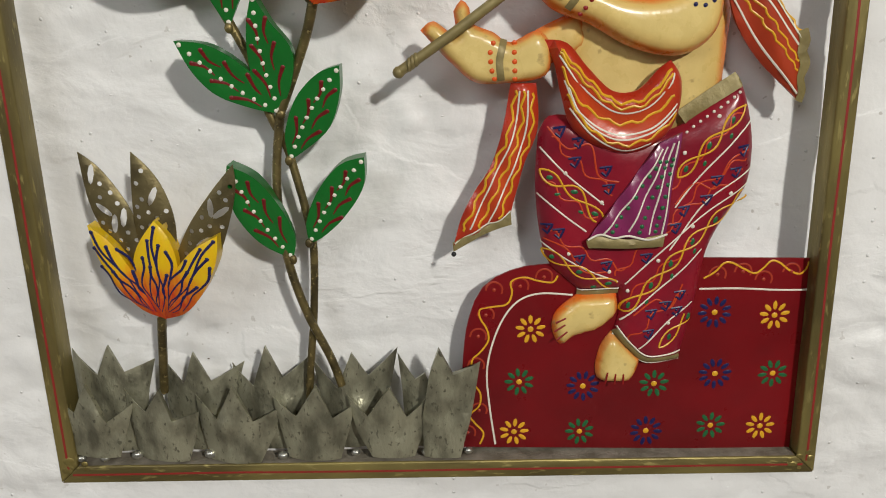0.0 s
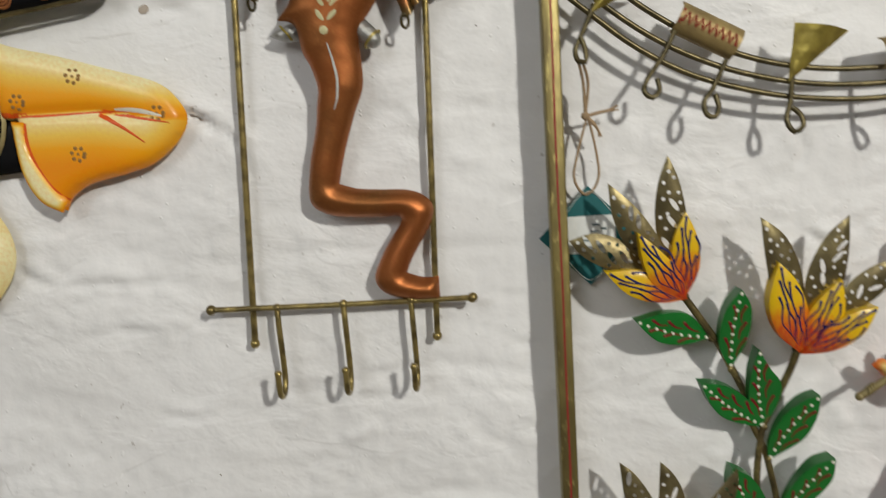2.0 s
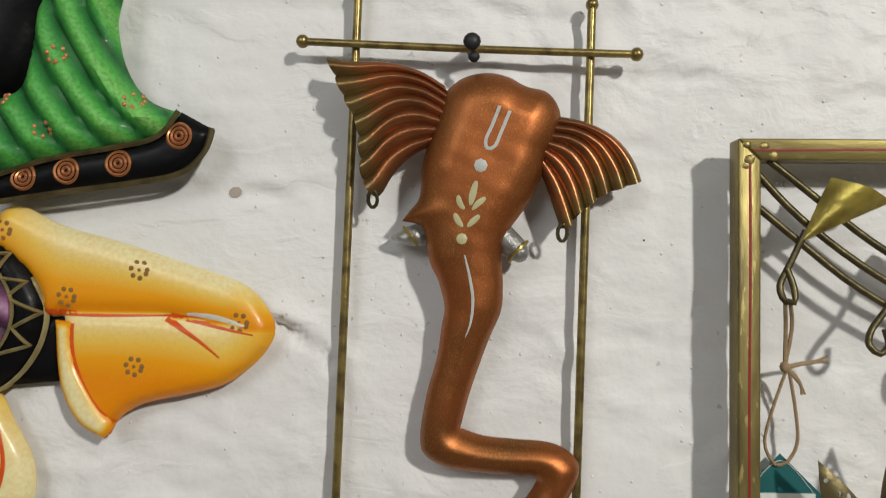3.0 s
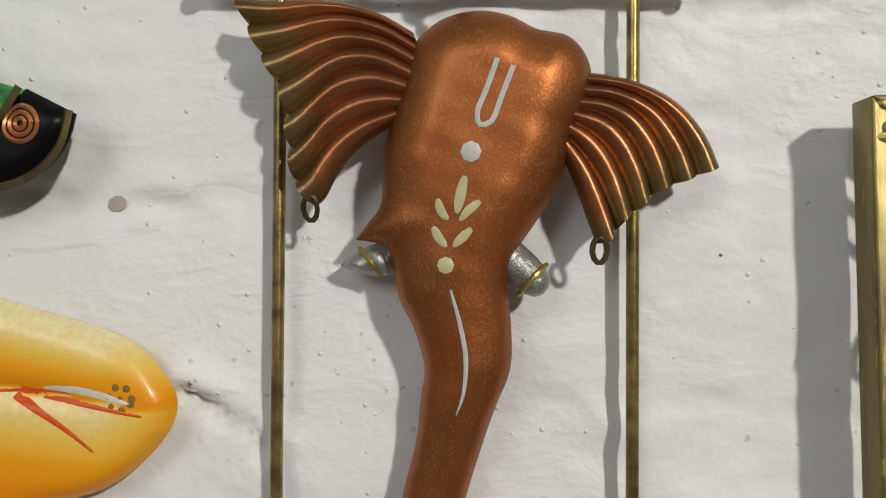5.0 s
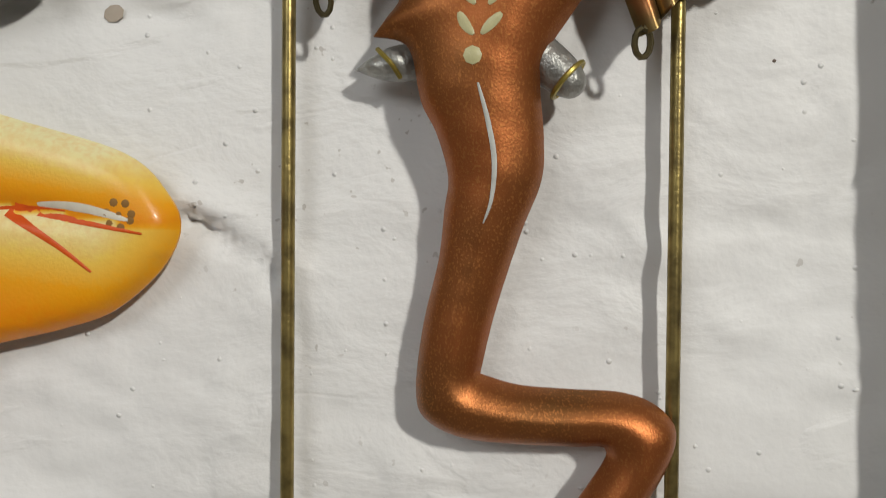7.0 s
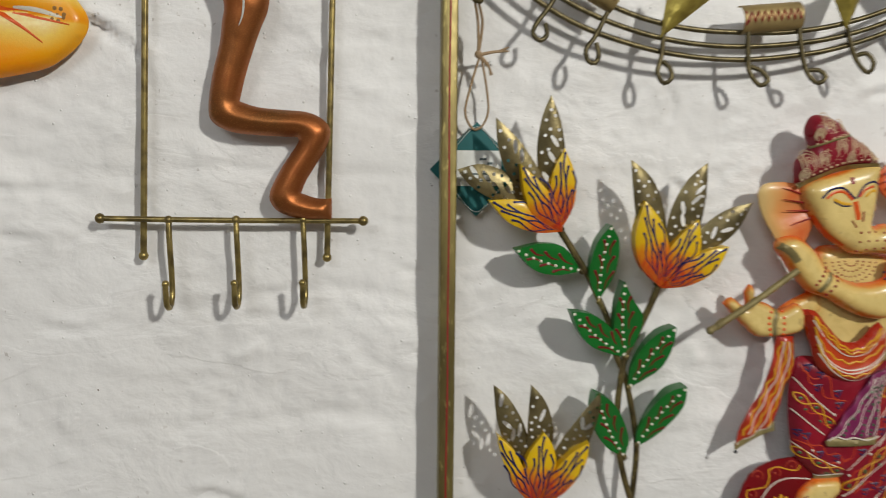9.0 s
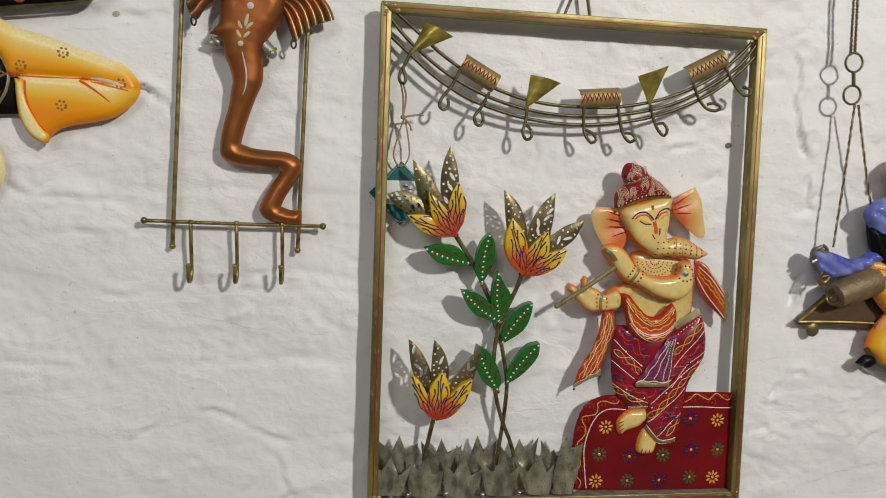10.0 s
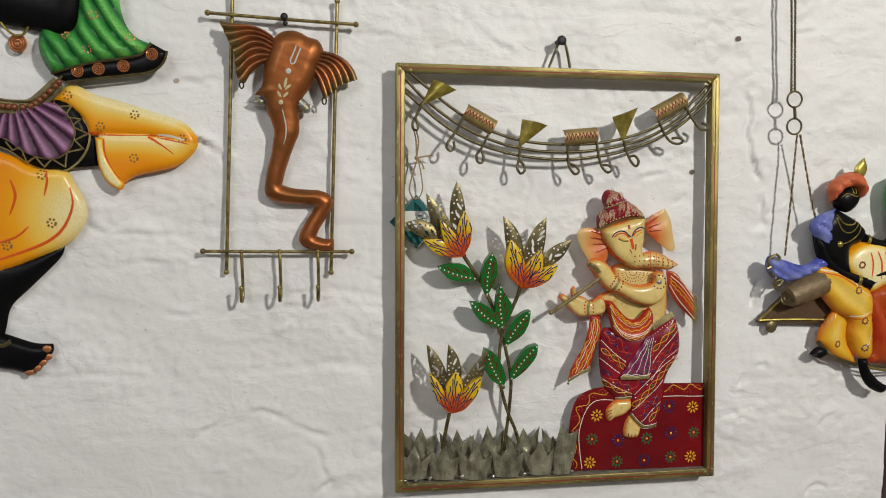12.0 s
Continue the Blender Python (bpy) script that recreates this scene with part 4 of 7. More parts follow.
# ---- tufts of tin grass along the bottom ----
def tuft(pts, base, lean, label=""):
    """A cut tin crown of three blades, bowed round a standing axis, its outer blades curled."""
    b = Build()
    zlo = min(p[1] for p in pts)
    cx = sum(p[0] for p in pts) / len(pts)
    dice = random.Random(int(pts[0][0] * 31))
    ph, curl, turn = dice.uniform(0, 6), dice.uniform(0.1, 0.55), dice.uniform(-0.12, 0.12)
    dents = [(cx + dice.uniform(-1.2, 1.2), zlo + dice.uniform(0.8, 3.0), dice.choice((-0.13, 0.17, 0.2))) for _ in range(3)]

    def bend(x, z, d):
        t = np.clip((z - zlo) / 5.0, 0, 2)
        s = x - cx
        y = lean * t**1.3 - 0.15 * s * s + turn * s - curl * np.clip(t - 0.6, 0, 1) * np.clip(np.abs(s) - 0.7, 0, 2) + 0.02 * np.sin(x * 4.1 + z * 2.2 + ph)
        for dx, dz, deep in dents:
            y = y + deep * np.exp(-(((x - dx) / 0.55) ** 2 + ((z - dz) / 0.6) ** 2))
        return y

    relief(b, pts, base, 0.03, 0.3, TIN, 0.2, bend, None, 0.06)
    b.object("grass_tuft", art, label)


for pts in ([(-19.88, 127.23, 1), (-18.18, 126.09, 1), (-17.36, 127.9, 1), (-16.69, 126.25, 1), (-15.2, 126.68, 1), (-15.59, 125.04, 1), (-16.09, 121.3, 1), (-19.74, 121.3, 1), (-19.98, 125.17, 1)], [(-14.87, 126.81, 1), (-13.46, 125.46, 1), (-12.77, 127.43, 1), (-11.93, 125.62, 1), (-10.26, 126.33, 1), (-10.82, 124.37, 1), (-11.46, 121.3, 1), (-14.65, 121.3, 1), (-14.71, 125.01, 1)],
            [(-10.95, 126.28, 1), (-9.63, 125.21, 1), (-8.78, 127.75, 1), (-7.94, 125.78, 1), (-6.26, 126.83, 1), (-6.66, 124.77, 1), (-7.13, 121.3, 1), (-10.66, 121.3, 1), (-10.77, 124.89, 1)], [(-6.31, 126.56, 1), (-4.95, 125.06, 1), (-4.07, 127.24, 1), (-3.2, 125.78, 1), (-1.57, 127.03, 1), (-2.04, 124.62, 1), (-2.45, 121.3, 1), (-5.68, 121.3, 1), (-6.02, 124.75, 1)],
            [(-1.54, 127.03, 1), (-0.58, 125.56, 1), (-0.03, 125.96, 1), (0.21, 125.26, 1), (1.48, 124.87, 1), (1.14, 123.82, 1), (0.78, 121.3, 1), (-1.16, 121.3, 1), (-1.33, 124.95, 1)]):
    tuft(pts, 1.6, 0.1, "brushed tin grass tuft with pointed blades")
for pts in ([(-20.59, 125.31, 1), (-19.29, 124.34, 1), (-18.35, 126.12, 1), (-17.47, 123.83, 1), (-16.08, 124.76, 1), (-16.58, 123.11, 1), (-17.11, 121.52, 1), (-19.81, 121.61, 1), (-20.31, 123.22, 1)], [(-16.7, 125.39, 1), (-15.35, 124.39, 1), (-14.43, 125.83, 1), (-13.88, 123.93, 1), (-12.51, 124.2, 1), (-12.81, 122.63, 1), (-13.28, 121.22, 1), (-16.19, 121.31, 1), (-16.39, 123.1, 1)],
            [(-12.73, 125.07, 1), (-11.48, 123.92, 1), (-10.44, 125.95, 1), (-9.54, 123.69, 1), (-8.05, 124.23, 1), (-8.46, 122.67, 1), (-9.3, 121.02, 1), (-12.15, 121.11, 1), (-12.58, 122.98, 1)], [(-8.47, 124.87, 1), (-7.14, 123.96, 1), (-5.94, 125.91, 1), (-5.14, 123.79, 1), (-3.89, 124.38, 1), (-4.35, 122.71, 1), (-4.82, 121.12, 1), (-7.75, 121.22, 1), (-8.12, 123.01, 1)],
            [(-4.39, 124.95, 1), (-3.22, 123.84, 1), (-1.96, 125.73, 1), (-1.06, 123.77, 1), (0.32, 124.87, 1), (-0.18, 122.58, 1), (-0.67, 121.2, 1), (-3.03, 121.28, 1), (-3.85, 122.7, 1)], [(0.17, 126.1, 1), (0.3, 126.71, 1), (0.74, 127.99, 1), (1.48, 126.5, 1), (3, 126.96, 1), (2.57, 124.25, 1), (1.9, 121.23, 1), (-0.15, 121.15, 1), (-0.21, 123.64, 1)]):
    tuft(pts, 2.75, 0.3, "brushed tin grass tuft with pointed blades")
rng = random.Random(4)
for i in range(17):
    b = Build()
    sphere(b, (-19.3 + i * 1.37 + rng.uniform(-0.3, 0.3), 2.3, 121.35 + rng.uniform(-0.1, 0.15)), rng.uniform(0.18, 0.32), SOLDER, (1.2, 0.9, 0.9))
    b.object("solder_blob", art)


# ---- the red seat with painted flowers ----
CURLRED = material("dull_red_line_paint", (0.34, 0.035, 0.015), 0.4, grain=200)


def seat():
    b = Build()
    pts = [(2.12, 121.2, 1), (2.04, 124.6), (2.1, 127.01), (2.41, 129.18), (3.16, 130.95), (4.63, 131.87), (6.45, 132.2), (10.1, 132.29, 1), (14.96, 132.45, 1), (20.62, 132.33, 1), (20.88, 120.75, 1)]
    dep = relief(b, pts, 1.6, 0.06, 0.4, BENCHRED, 0.8)
    ob = b.object("seat_panel", art, "dark red painted seat panel with small painted flowers")
    w = Build()
    v = Build()
    stroke(v, [(14.81, 130.7), (16.9, 130.7), (19.08, 130.58), (20.87, 130.56)], 0.105, WHITE, dep)
    v.object("white_line", ob, "thin white painted line")
    stroke(w, [(3.91, 121.38), (3.56, 123.9), (3.41, 126), (3.76, 127.85), (4.38, 129.32), (5.18, 130.22), (6.31, 130.57), (8, 130.46)], 0.105, WHITE, dep)
    w.object("white_line", ob, "thin white painted line")
    y = Build()
    stroke(y, [(3.03, 121.41), (3.23, 122.13), (2.72, 122.79), (2.46, 123.3), (2.98, 123.85), (3.05, 124.62), (2.68, 125.26), (2.62, 126.02), (2.59, 126.7), (3.07, 127.2), (3.48, 127.86), (3.39, 128.53), (3.02, 129.2), (3.02, 129.69), (3.7, 129.83), (4.47, 129.98), (4.74, 130.62), (4.68, 131.26), (5.38, 131.5), (6.14, 131.29), (6.91, 131.2), (7.17, 131.58)], 0.105, YELLOW, dep)
    y.object("wavy_line", ob, "yellow painted wavy line")
    y = Build()
    stroke(y, [(15.01, 131.3), (15.6, 131.67), (16.02, 132.14), (16.47, 132.16), (17.11, 131.82), (17.75, 131.55), (18.18, 131.86), (18.54, 132.23), (18.98, 132.15), (19.58, 131.69), (20.15, 131.48), (20.49, 131.79), (20.57, 132.17)], 0.105, YELLOW, dep)
    y.object("wavy_line", ob, "yellow painted wavy line")
    for c in [(3.77, 130.8), (5.17, 131.0), (6.44, 131.5), (2.92, 128.11), (3.33, 129.35), (2.81, 126.36), (2.98, 123.57), (2.32, 122.16), (15.74, 131.5), (17.09, 131.65), (18.24, 131.2), (19.69, 131.62)]:
        a = Build()
        stroke(a, [(c[0] + 0.45 * math.cos(t), c[1] + 0.45 * math.sin(t)) for t in np.linspace(-0.5, 3.2, 7)], 0.11, CURLRED, dep, 0.025)
        dots(a, [c], 0.11, CURLRED, dep)
        a.object("curl", ob, "small red-orange painted curls")
    for mat, label, centres in ((YELLOW, "small yellow painted flower", [(5.78, 128.49), (19.07, 129.11), (4.97, 122.18), (19, 122.31)]),
                                (GREENDOT, "small green painted flower", [(5.21, 125.32), (12.76, 125.09), (8.7, 122.14), (16.16, 122.4), (19.36, 125.62)]),
                                (NAVY, "small blue painted flower", [(8.78, 125), (15.78, 129.33), (16.13, 125.65), (12.5, 122.12)])):
        for cx, cz in centres:
            f = Build()
            big = 0.86 if mat is not NAVY else 1.0
            n = 9 if mat is not NAVY else 11
            ang = [2 * math.pi * k / n + cx for k in range(n)]
            dots(f, [(cx + big * 0.68 * math.cos(q), cz + big * 0.68 * math.sin(q)) for q in ang], 0.125, mat, dep, 0.03, 2.1, ang)
            dots(f, [(cx, cz)], 0.17, YELLOW, dep, 0.05)
            f.object("painted_flower", ob, label)


seat()

# ---- the flute player, one mesh ----
PALECREAM = material("pale_cream_paint", (0.6, 0.45, 0.28), 0.4, grain=200)
CLOTHRED = material("orange_red_line_paint", (0.5, 0.05, 0.012), 0.4, grain=200)


def figure():
    b = Build()
    rim = lambda r: (lambda x, z, d: np.clip(d / r, 0, 1))
    # ears
    for pts, d0 in (([(6.54, 152.45, 1), (5.03, 153.07), (3.17, 153.05), (2.55, 152.41), (2.82, 151.21), (3.66, 149.62), (4.72, 148.19), (5.95, 147.98), (6.65, 149.37), (7.06, 150.97)], 1.9), ([(11.73, 153.78, 1), (12.67, 154.74), (14.19, 155.56, 1), (14.95, 154.24), (15.3, 152.37), (15.77, 150.5), (15.12, 150.01), (13.94, 150.75), (11.98, 152.5)], 1.9)):
        root = np.array([(9.06, 151.79)][0])
        dep = relief(b, pts, d0, 0.2, 0.9, EARSKIN, 0.3, lambda x, z, d: 0.1 * np.sin(np.arctan2(z - root[1], x - root[0]) * 9), lambda x, z, d: np.clip(np.hypot(x - root[0], z - root[1]) / 3.6 - 1.1, 0, 1))
    for q in ([(6.13, 152.14), (4.18, 152.75)], [(6.27, 151.61), (4.23, 151.91)], [(6.4, 151.08), (4.43, 151.07)], [(6.43, 150.55), (4.92, 150.01)], [(11.91, 153.68), (13.3, 154.65)], [(11.94, 153.15), (13.58, 153.7)], [(12.19, 152.72), (13.76, 152.74)]):
        stroke(b, q, 0.13, DARKRED, flat(2.26), 0.05, 0.2, True)
    # body and arms, layer by layer
    dt = relief(b, [(7.47, 146.64), (7.94, 148.26), (10.47, 148.27), (13.92, 147.46), (15.3, 145.54), (15.34, 143.33), (15.29, 141.38), (15.64, 140.54, 1), (12.47, 138.61, 1), (8.99, 139.49), (7.45, 141.72), (7.19, 144.46)], 0.9, 0.7, 1.5, SKIN, 0.35, None, rim(1.4))
    for pts in ([(6.85, 142.74), (5.32, 142.48), (4.72, 143.29), (5.51, 144.1), (7.13, 144.9), (7.94, 145.17), (8.31, 143.55)],):
        relief(b, pts, 1.2, 0.5, 1.0, SKIN, 0.3, None, rim(1.0))
    # right scarf end
    dep = relief(b, [(14.73, 147.54, 1), (15.89, 147.16), (17.31, 145.63), (18.64, 143.98, 1), (18.87, 142.43), (18.82, 140.7, 1), (16.78, 142.61), (15.39, 144.43), (14.82, 146.18)], 1.9, 0.25, 0.8, SCARFEND, 0.3, lambda x, z, d: 0.15 * np.sin(x * 3.2 + z * 1.2))
    for k, q in enumerate(([(15.6, 147.16), (17.26, 145.52), (18.6, 143.76)], [(15.14, 146.51), (16.86, 144.75), (18.62, 142.65)], [(15.23, 146.83), (16.87, 145.36), (18.51, 143.43)], [(15.17, 146.07), (16.78, 144.26), (18.59, 142.21)], [(15.08, 145.63), (16.6, 143.43), (18.62, 141.09)], [(15.31, 147.27), (17, 145.9), (18.51, 144.09)])):
        path = spline(q, False, 0.25)
        stroke(b, [(p[0] + (0.09 * math.sin(i * 1.8) if k % 2 else 0), p[1]) for i, p in enumerate(path)], 0.1, (WHITE, YELLOW)[k % 2], dep, 0.04, 0.25)
    stroke(b, [(18.6, 144.15), (18.78, 143.6), (18.72, 143.1), (18.95, 142.5), (18.8, 141.8), (18.95, 141.2), (18.8, 140.7)], 0.5, HEMGOLD, dep, 0.08)
    # lower cloth
    folds = lambda x, z, d: 0.1 * np.sin(x * 1.1 + z * 0.8) * np.clip(d, 0, 1)
    cloth = [(5.91, 139.22, 1), (6.23, 139.91), (6.87, 140.17), (8.71, 139.85), (10.98, 139.38), (12.95, 139.47), (15.92, 141.74, 1), (16.44, 140.37), (16.82, 138.4), (16.69, 136.39), (15.67, 134.63), (14.93, 132.83), (14.54, 130.02), (13.92, 126.71, 1), (12.1, 126.49), (11.14, 127.26), (10.26, 128.33, 1), (10.52, 129.49), (10.4, 130.84, 1), (8.36, 130.77, 1), (7.56, 131.48), (6.53, 132.56), (6.03, 134.58), (5.82, 136.94)]
    dc = relief(b, cloth, 1.75, 0.72, 1.7, CRIMSON, 0.35, folds)
    hem = spline(cloth, True, 0.35)
    inner = lambda pts, room=0.2: [bool(h and e > room) for e, h in zip(*distance(np.array(pts).reshape(-1, 2), hem))] if len(pts) else []
    # feet
    for pts in ([(8.19, 130.52, 1), (10.29, 130.62, 1), (10.39, 129.5), (9.46, 128.55), (8.19, 128.13), (7.41, 127.63), (6.93, 128.56), (7.13, 129.59)], [(10.17, 128.37, 1), (11.87, 126.73, 1), (11.32, 125.44), (9.76, 125.42), (9.39, 126.17), (9.62, 127.5)]):
        df = relief(b, pts, 1.75, 0.6, 0.7, SKIN, 0.28, None, rim(0.7))
    for q in ([(7.13, 128.13), (7.69, 128.6)], [(6.99, 128.62), (7.56, 129)], [(7.04, 129.11), (7.58, 129.38)], [(9.88, 125.48), (9.98, 126.15)], [(10.39, 125.4), (10.42, 126.07)], [(10.85, 125.42), (10.85, 126.06)]):
        stroke(b, q, 0.1, DARKRED, flat(2.33), 0.04)
    # hems and belt
    stroke(b, [(8.18, 130.71), (9.32, 130.64), (10.4, 130.77)], 0.32, HEMGOLD, dc, 0.12)
    stroke(b, [(10.31, 128.53), (11.03, 127.59), (12.08, 126.83), (13.87, 126.98)], 0.36, HEMGOLD, dc, 0.12)
    for q in ([(10.4, 128.75), (11.2, 127.78), (12.16, 127.09), (13.91, 127.31)], [(10.2, 128.27), (10.98, 127.33), (12.1, 126.56), (13.95, 126.71)], [(8.18, 130.87), (10.39, 130.96)]):
        stroke(b, q, 0.11, WHITE, dc, 0.1)
    stroke(b, [(13.06, 139.95), (14.4, 140.91), (15.8, 141.86)], 0.75, HEMGOLD, dc, 0.14)
    dots(b, [(13.31, 139.27), (13.63, 139.54), (13.95, 139.79), (14.27, 140.03), (14.59, 140.27), (14.91, 140.48), (15.23, 140.72), (15.54, 140.96), (15.8, 141.2)], 0.085, WHITE, dc)
    # white and yellow bands across the cloth
    for q in ([(5.97, 138.6), (7.36, 137.19), (9.29, 135.63)], [(5.89, 136.21), (7.42, 134.99), (8.46, 134.22)], [(6.13, 133.61), (8.07, 132.4), (10.25, 131.41)], [(12.93, 135.45), (14.51, 137.6), (16.55, 139.81)], [(12.77, 133.2), (14.64, 135.85), (16.77, 137.4)], [(10.65, 131.24), (12.75, 133.5), (14.69, 135.2), (16.75, 136.68)], [(10.53, 129.11), (12.32, 130.88), (14.55, 133.15)], [(11.59, 127.51), (13.03, 129.1), (14.32, 130.19)]):
        stroke(b, q, 0.085, WHITE, dc)
        # a loose red-orange wave beside each white line
        path = spline(q, False, 0.22)
        tan = np.gradient(path, axis=0)
        nor = np.c_[-tan[:, 1], tan[:, 0]] / (np.linalg.norm(tan, axis=1)[:, None] + 1e-9)
        ripple = path + nor * (0.78 + 0.2 * np.sin(np.arange(len(path)) * 0.9))[:, None]
        ripple = ripple[inner(ripple, 0.25)]
        if len(ripple) > 4:
            stroke(b, [tuple(p) for p in ripple], 0.08, CLOTHRED, dc, 0.025, 0.3)
    for line in ([(5.99, 137.46), (6.94, 136.77), (7.97, 136.16), (9.11, 134.86)], [(6.22, 133.18), (7.48, 132.41), (8.68, 131.82), (10.14, 131.16)], [(12.97, 137), (14.03, 138.24), (15.08, 139.43), (16.19, 140.59)], [(10.51, 129.66), (12, 131.2), (13.24, 132.88), (14.76, 134.36), (16.6, 136.1)], [(12.65, 127.64), (13.37, 128.44), (14.17, 129.33)]):
        path = spline(line, False, 0.25)
        tan = np.gradient(path, axis=0)
        nor = np.c_[-tan[:, 1], tan[:, 0]] / (np.linalg.norm(tan, axis=1)[:, None] + 1e-9)
        ph = np.arange(len(path)) * 0.25 * math.pi / 1.55
        for sgn in (-1, 1):
            stroke(b, [tuple(p) for p in path + nor * (0.3 * sgn * np.sin(ph))[:, None]], 0.1, YELLOW, dc, 0.05, 0.3)
        turn = [math.atan2(q[1], q[0]) + 0.5 for q in tan]
        held = inner([tuple(p) for p in path])
        dots(b, [tuple(p) for p, k in zip(path[3::6], held[3::6]) if k], 0.12, GREENDOT, dc, 0.04, 1.7, [w for w, k in zip(turn[3::6], held[3::6]) if k])
        drops = [(tuple(p - 0.5 * q), w) for p, q, w in zip(path[6::7], nor[6::7], turn[6::7])]
        drops = [q for q, k in zip(drops, inner([q[0] for q in drops])) if k]
        if drops:
            dots(b, [q[0] for q in drops], 0.09, GREENDOT, dc, 0.04, 1.8, [q[1] for q in drops])
        pearls = [tuple(p + 0.62 * q) for p, q in zip(path[5::9], nor[5::9])]
        pearls = [q for q, k in zip(pearls, inner(pearls)) if k]
        if pearls:
            dots(b, pearls, 0.11, WHITE, dc)
    for c in [(6.89, 139.42), (7.69, 137.9), (7.83, 138.89), (9.25, 137.44), (9.45, 136.5), (7, 134.2), (8.12, 132.77), (9.56, 132.36), (6.41, 134.42), (12.99, 134.4), (13.37, 135.29), (14.5, 135.85), (14.91, 136.87), (16.17, 138.36), (15.83, 137.28), (11.61, 132.77), (12.81, 130.07), (12.08, 129.61), (11.99, 128.48), (13.53, 130.69), (13.44, 129.73)]:
        stroke(b, [(c[0] - 0.3, c[1] + 0.14, 1), (c[0] + 0.3, c[1] + 0.22, 1), (c[0] + 0.06, c[1] - 0.3, 1), (c[0] - 0.2, c[1] - 0.1, 1)], 0.12, NAVY, dc, 0.05)
        dots(b, [(c[0] + 0.02, c[1] + 0.06)], 0.075, NAVY, dc, 0.05)
    for line in ([(6.32, 139.63), (7.33, 138.56), (8.46, 138.74), (8.94, 137.15), (9.96, 136.84)], [(12.92, 135.6), (13.86, 136.69), (14.89, 136.43), (15.49, 137.86), (16.51, 138.35)], [(11.18, 129.48), (12.34, 130.4), (13.13, 129.9), (13.64, 131.31)], [(6.27, 133.82), (7.46, 133.33), (8.38, 132.08), (9.87, 132.04)]):
        stroke(b, line, 0.09, CLOTHRED, dc, 0.03)
    # purple pleat with gold hem
    dp = relief(b, [(11.9, 138.82, 1), (12.93, 139.35, 1), (12.66, 136.6), (12.43, 133.82, 1), (8.49, 133.83, 1), (9.72, 135.66), (11.04, 137.63)], 2.72, 0.12, 0.4, PURPLE, 0.3, lambda x, z, d: 0.12 * np.sin(x * 4.2 + z * 1.3))
    for q in ([(12.03, 138.54), (10.69, 136.21), (9.21, 134.11)], [(12.25, 138.64), (11.4, 136.34), (10.56, 134.26)], [(12.52, 138.86), (11.97, 136.33), (11.6, 134.14)], [(12.73, 138.97), (12.49, 136.6), (12.24, 134.12)]):
        stroke(b, q, 0.085, WHITE, dp)
    for q in ([(11.87, 137.9), (9.69, 134.34)], [(12.24, 137.89), (11.07, 134.3)], [(12.57, 138.02), (11.94, 134.28)]):
        dots(b, [tuple(p) for p in spline(q, False, 0.5)], 0.12, GREENDOT, dp)
    relief(b, [(8.38, 133.84, 1), (9.06, 134.12), (10.52, 133.9), (12.41, 134.15, 1), (12.33, 133.49, 1), (10.54, 133.42), (9.09, 133.46), (8.51, 133.47, 1)], 2.88, 0.12, 0.4, HEMGOLD, 0.28)
    stroke(b, [(8.43, 133.96), (9.06, 134.24), (9.79, 134.04), (10.5, 134.14), (11.53, 133.93), (12.47, 134.21)], 0.1, WHITE, flat(3.03))
    # draped scarf
    sw = lambda x, z, d: 0.14 * np.sin(d * 3.6)
    ds = relief(b, [(5.99, 143.86, 1), (7.12, 143.68), (8.17, 142.52), (9.43, 141.39), (10.65, 141.42), (11.55, 142.35), (12.15, 142.83, 1), (12.72, 141.98), (12.73, 140.52), (12.1, 139.11), (10.53, 138.32), (8.85, 138.64), (7.49, 139.6), (6.91, 141.18), (6.5, 142.77)], 2.5, 0.5, 0.9, ORANGE, 0.3, sw, rim(1.5))
    for k, q in enumerate(([(6.75, 143.41), (7.91, 142.22), (9.45, 140.96), (10.81, 141.04), (11.71, 141.92), (12.12, 142.44)], [(6.68, 143.15), (7.79, 141.69), (9.47, 140.43), (10.97, 140.56), (12.01, 141.6), (12.24, 142.26)], [(6.82, 142.63), (7.67, 141.03), (9.49, 139.89), (11.13, 140.12), (12.3, 141.2)], [(6.97, 141.97), (7.83, 140.36), (9.52, 139.34), (11.3, 139.6), (12.49, 140.79)], [(7.12, 141.31), (8.12, 139.81), (9.68, 138.84), (11.32, 139.19), (12.5, 140.25)], [(7.27, 140.64), (8.41, 139.31), (9.97, 138.5), (11.34, 138.86)], [(6.7, 143.28), (7.86, 141.95), (9.46, 140.7), (10.91, 140.8), (11.89, 141.79), (12.18, 142.34)], [(7.17, 141.65), (7.97, 140.08), (9.61, 139.09), (11.31, 139.41), (12.51, 140.52)])):
        if k % 2:
            stroke(b, q, 0.085, WHITE, ds)
        else:
            path = spline(q, False, 0.3)
            stroke(b, [(p[0], p[1] + 0.1 * math.sin(i * 1.7)) for i, p in enumerate(path)], 0.125, YELLOW, ds, 0.05, 0.3)
    # hanging scarf end
    dh = relief(b, [(4.47, 141.79, 1), (5.73, 141.76, 1), (5.84, 139.66), (5.05, 137.28), (4.55, 135.11, 1), (1.61, 133.54, 1), (2.25, 135.55), (3.58, 137.83), (4.14, 139.83)], 2.2, 0.2, 0.6, ORANGE, 0.3, lambda x, z, d: 0.12 * np.sin((x + z * 0.28) * 4.4), rim(0.8))
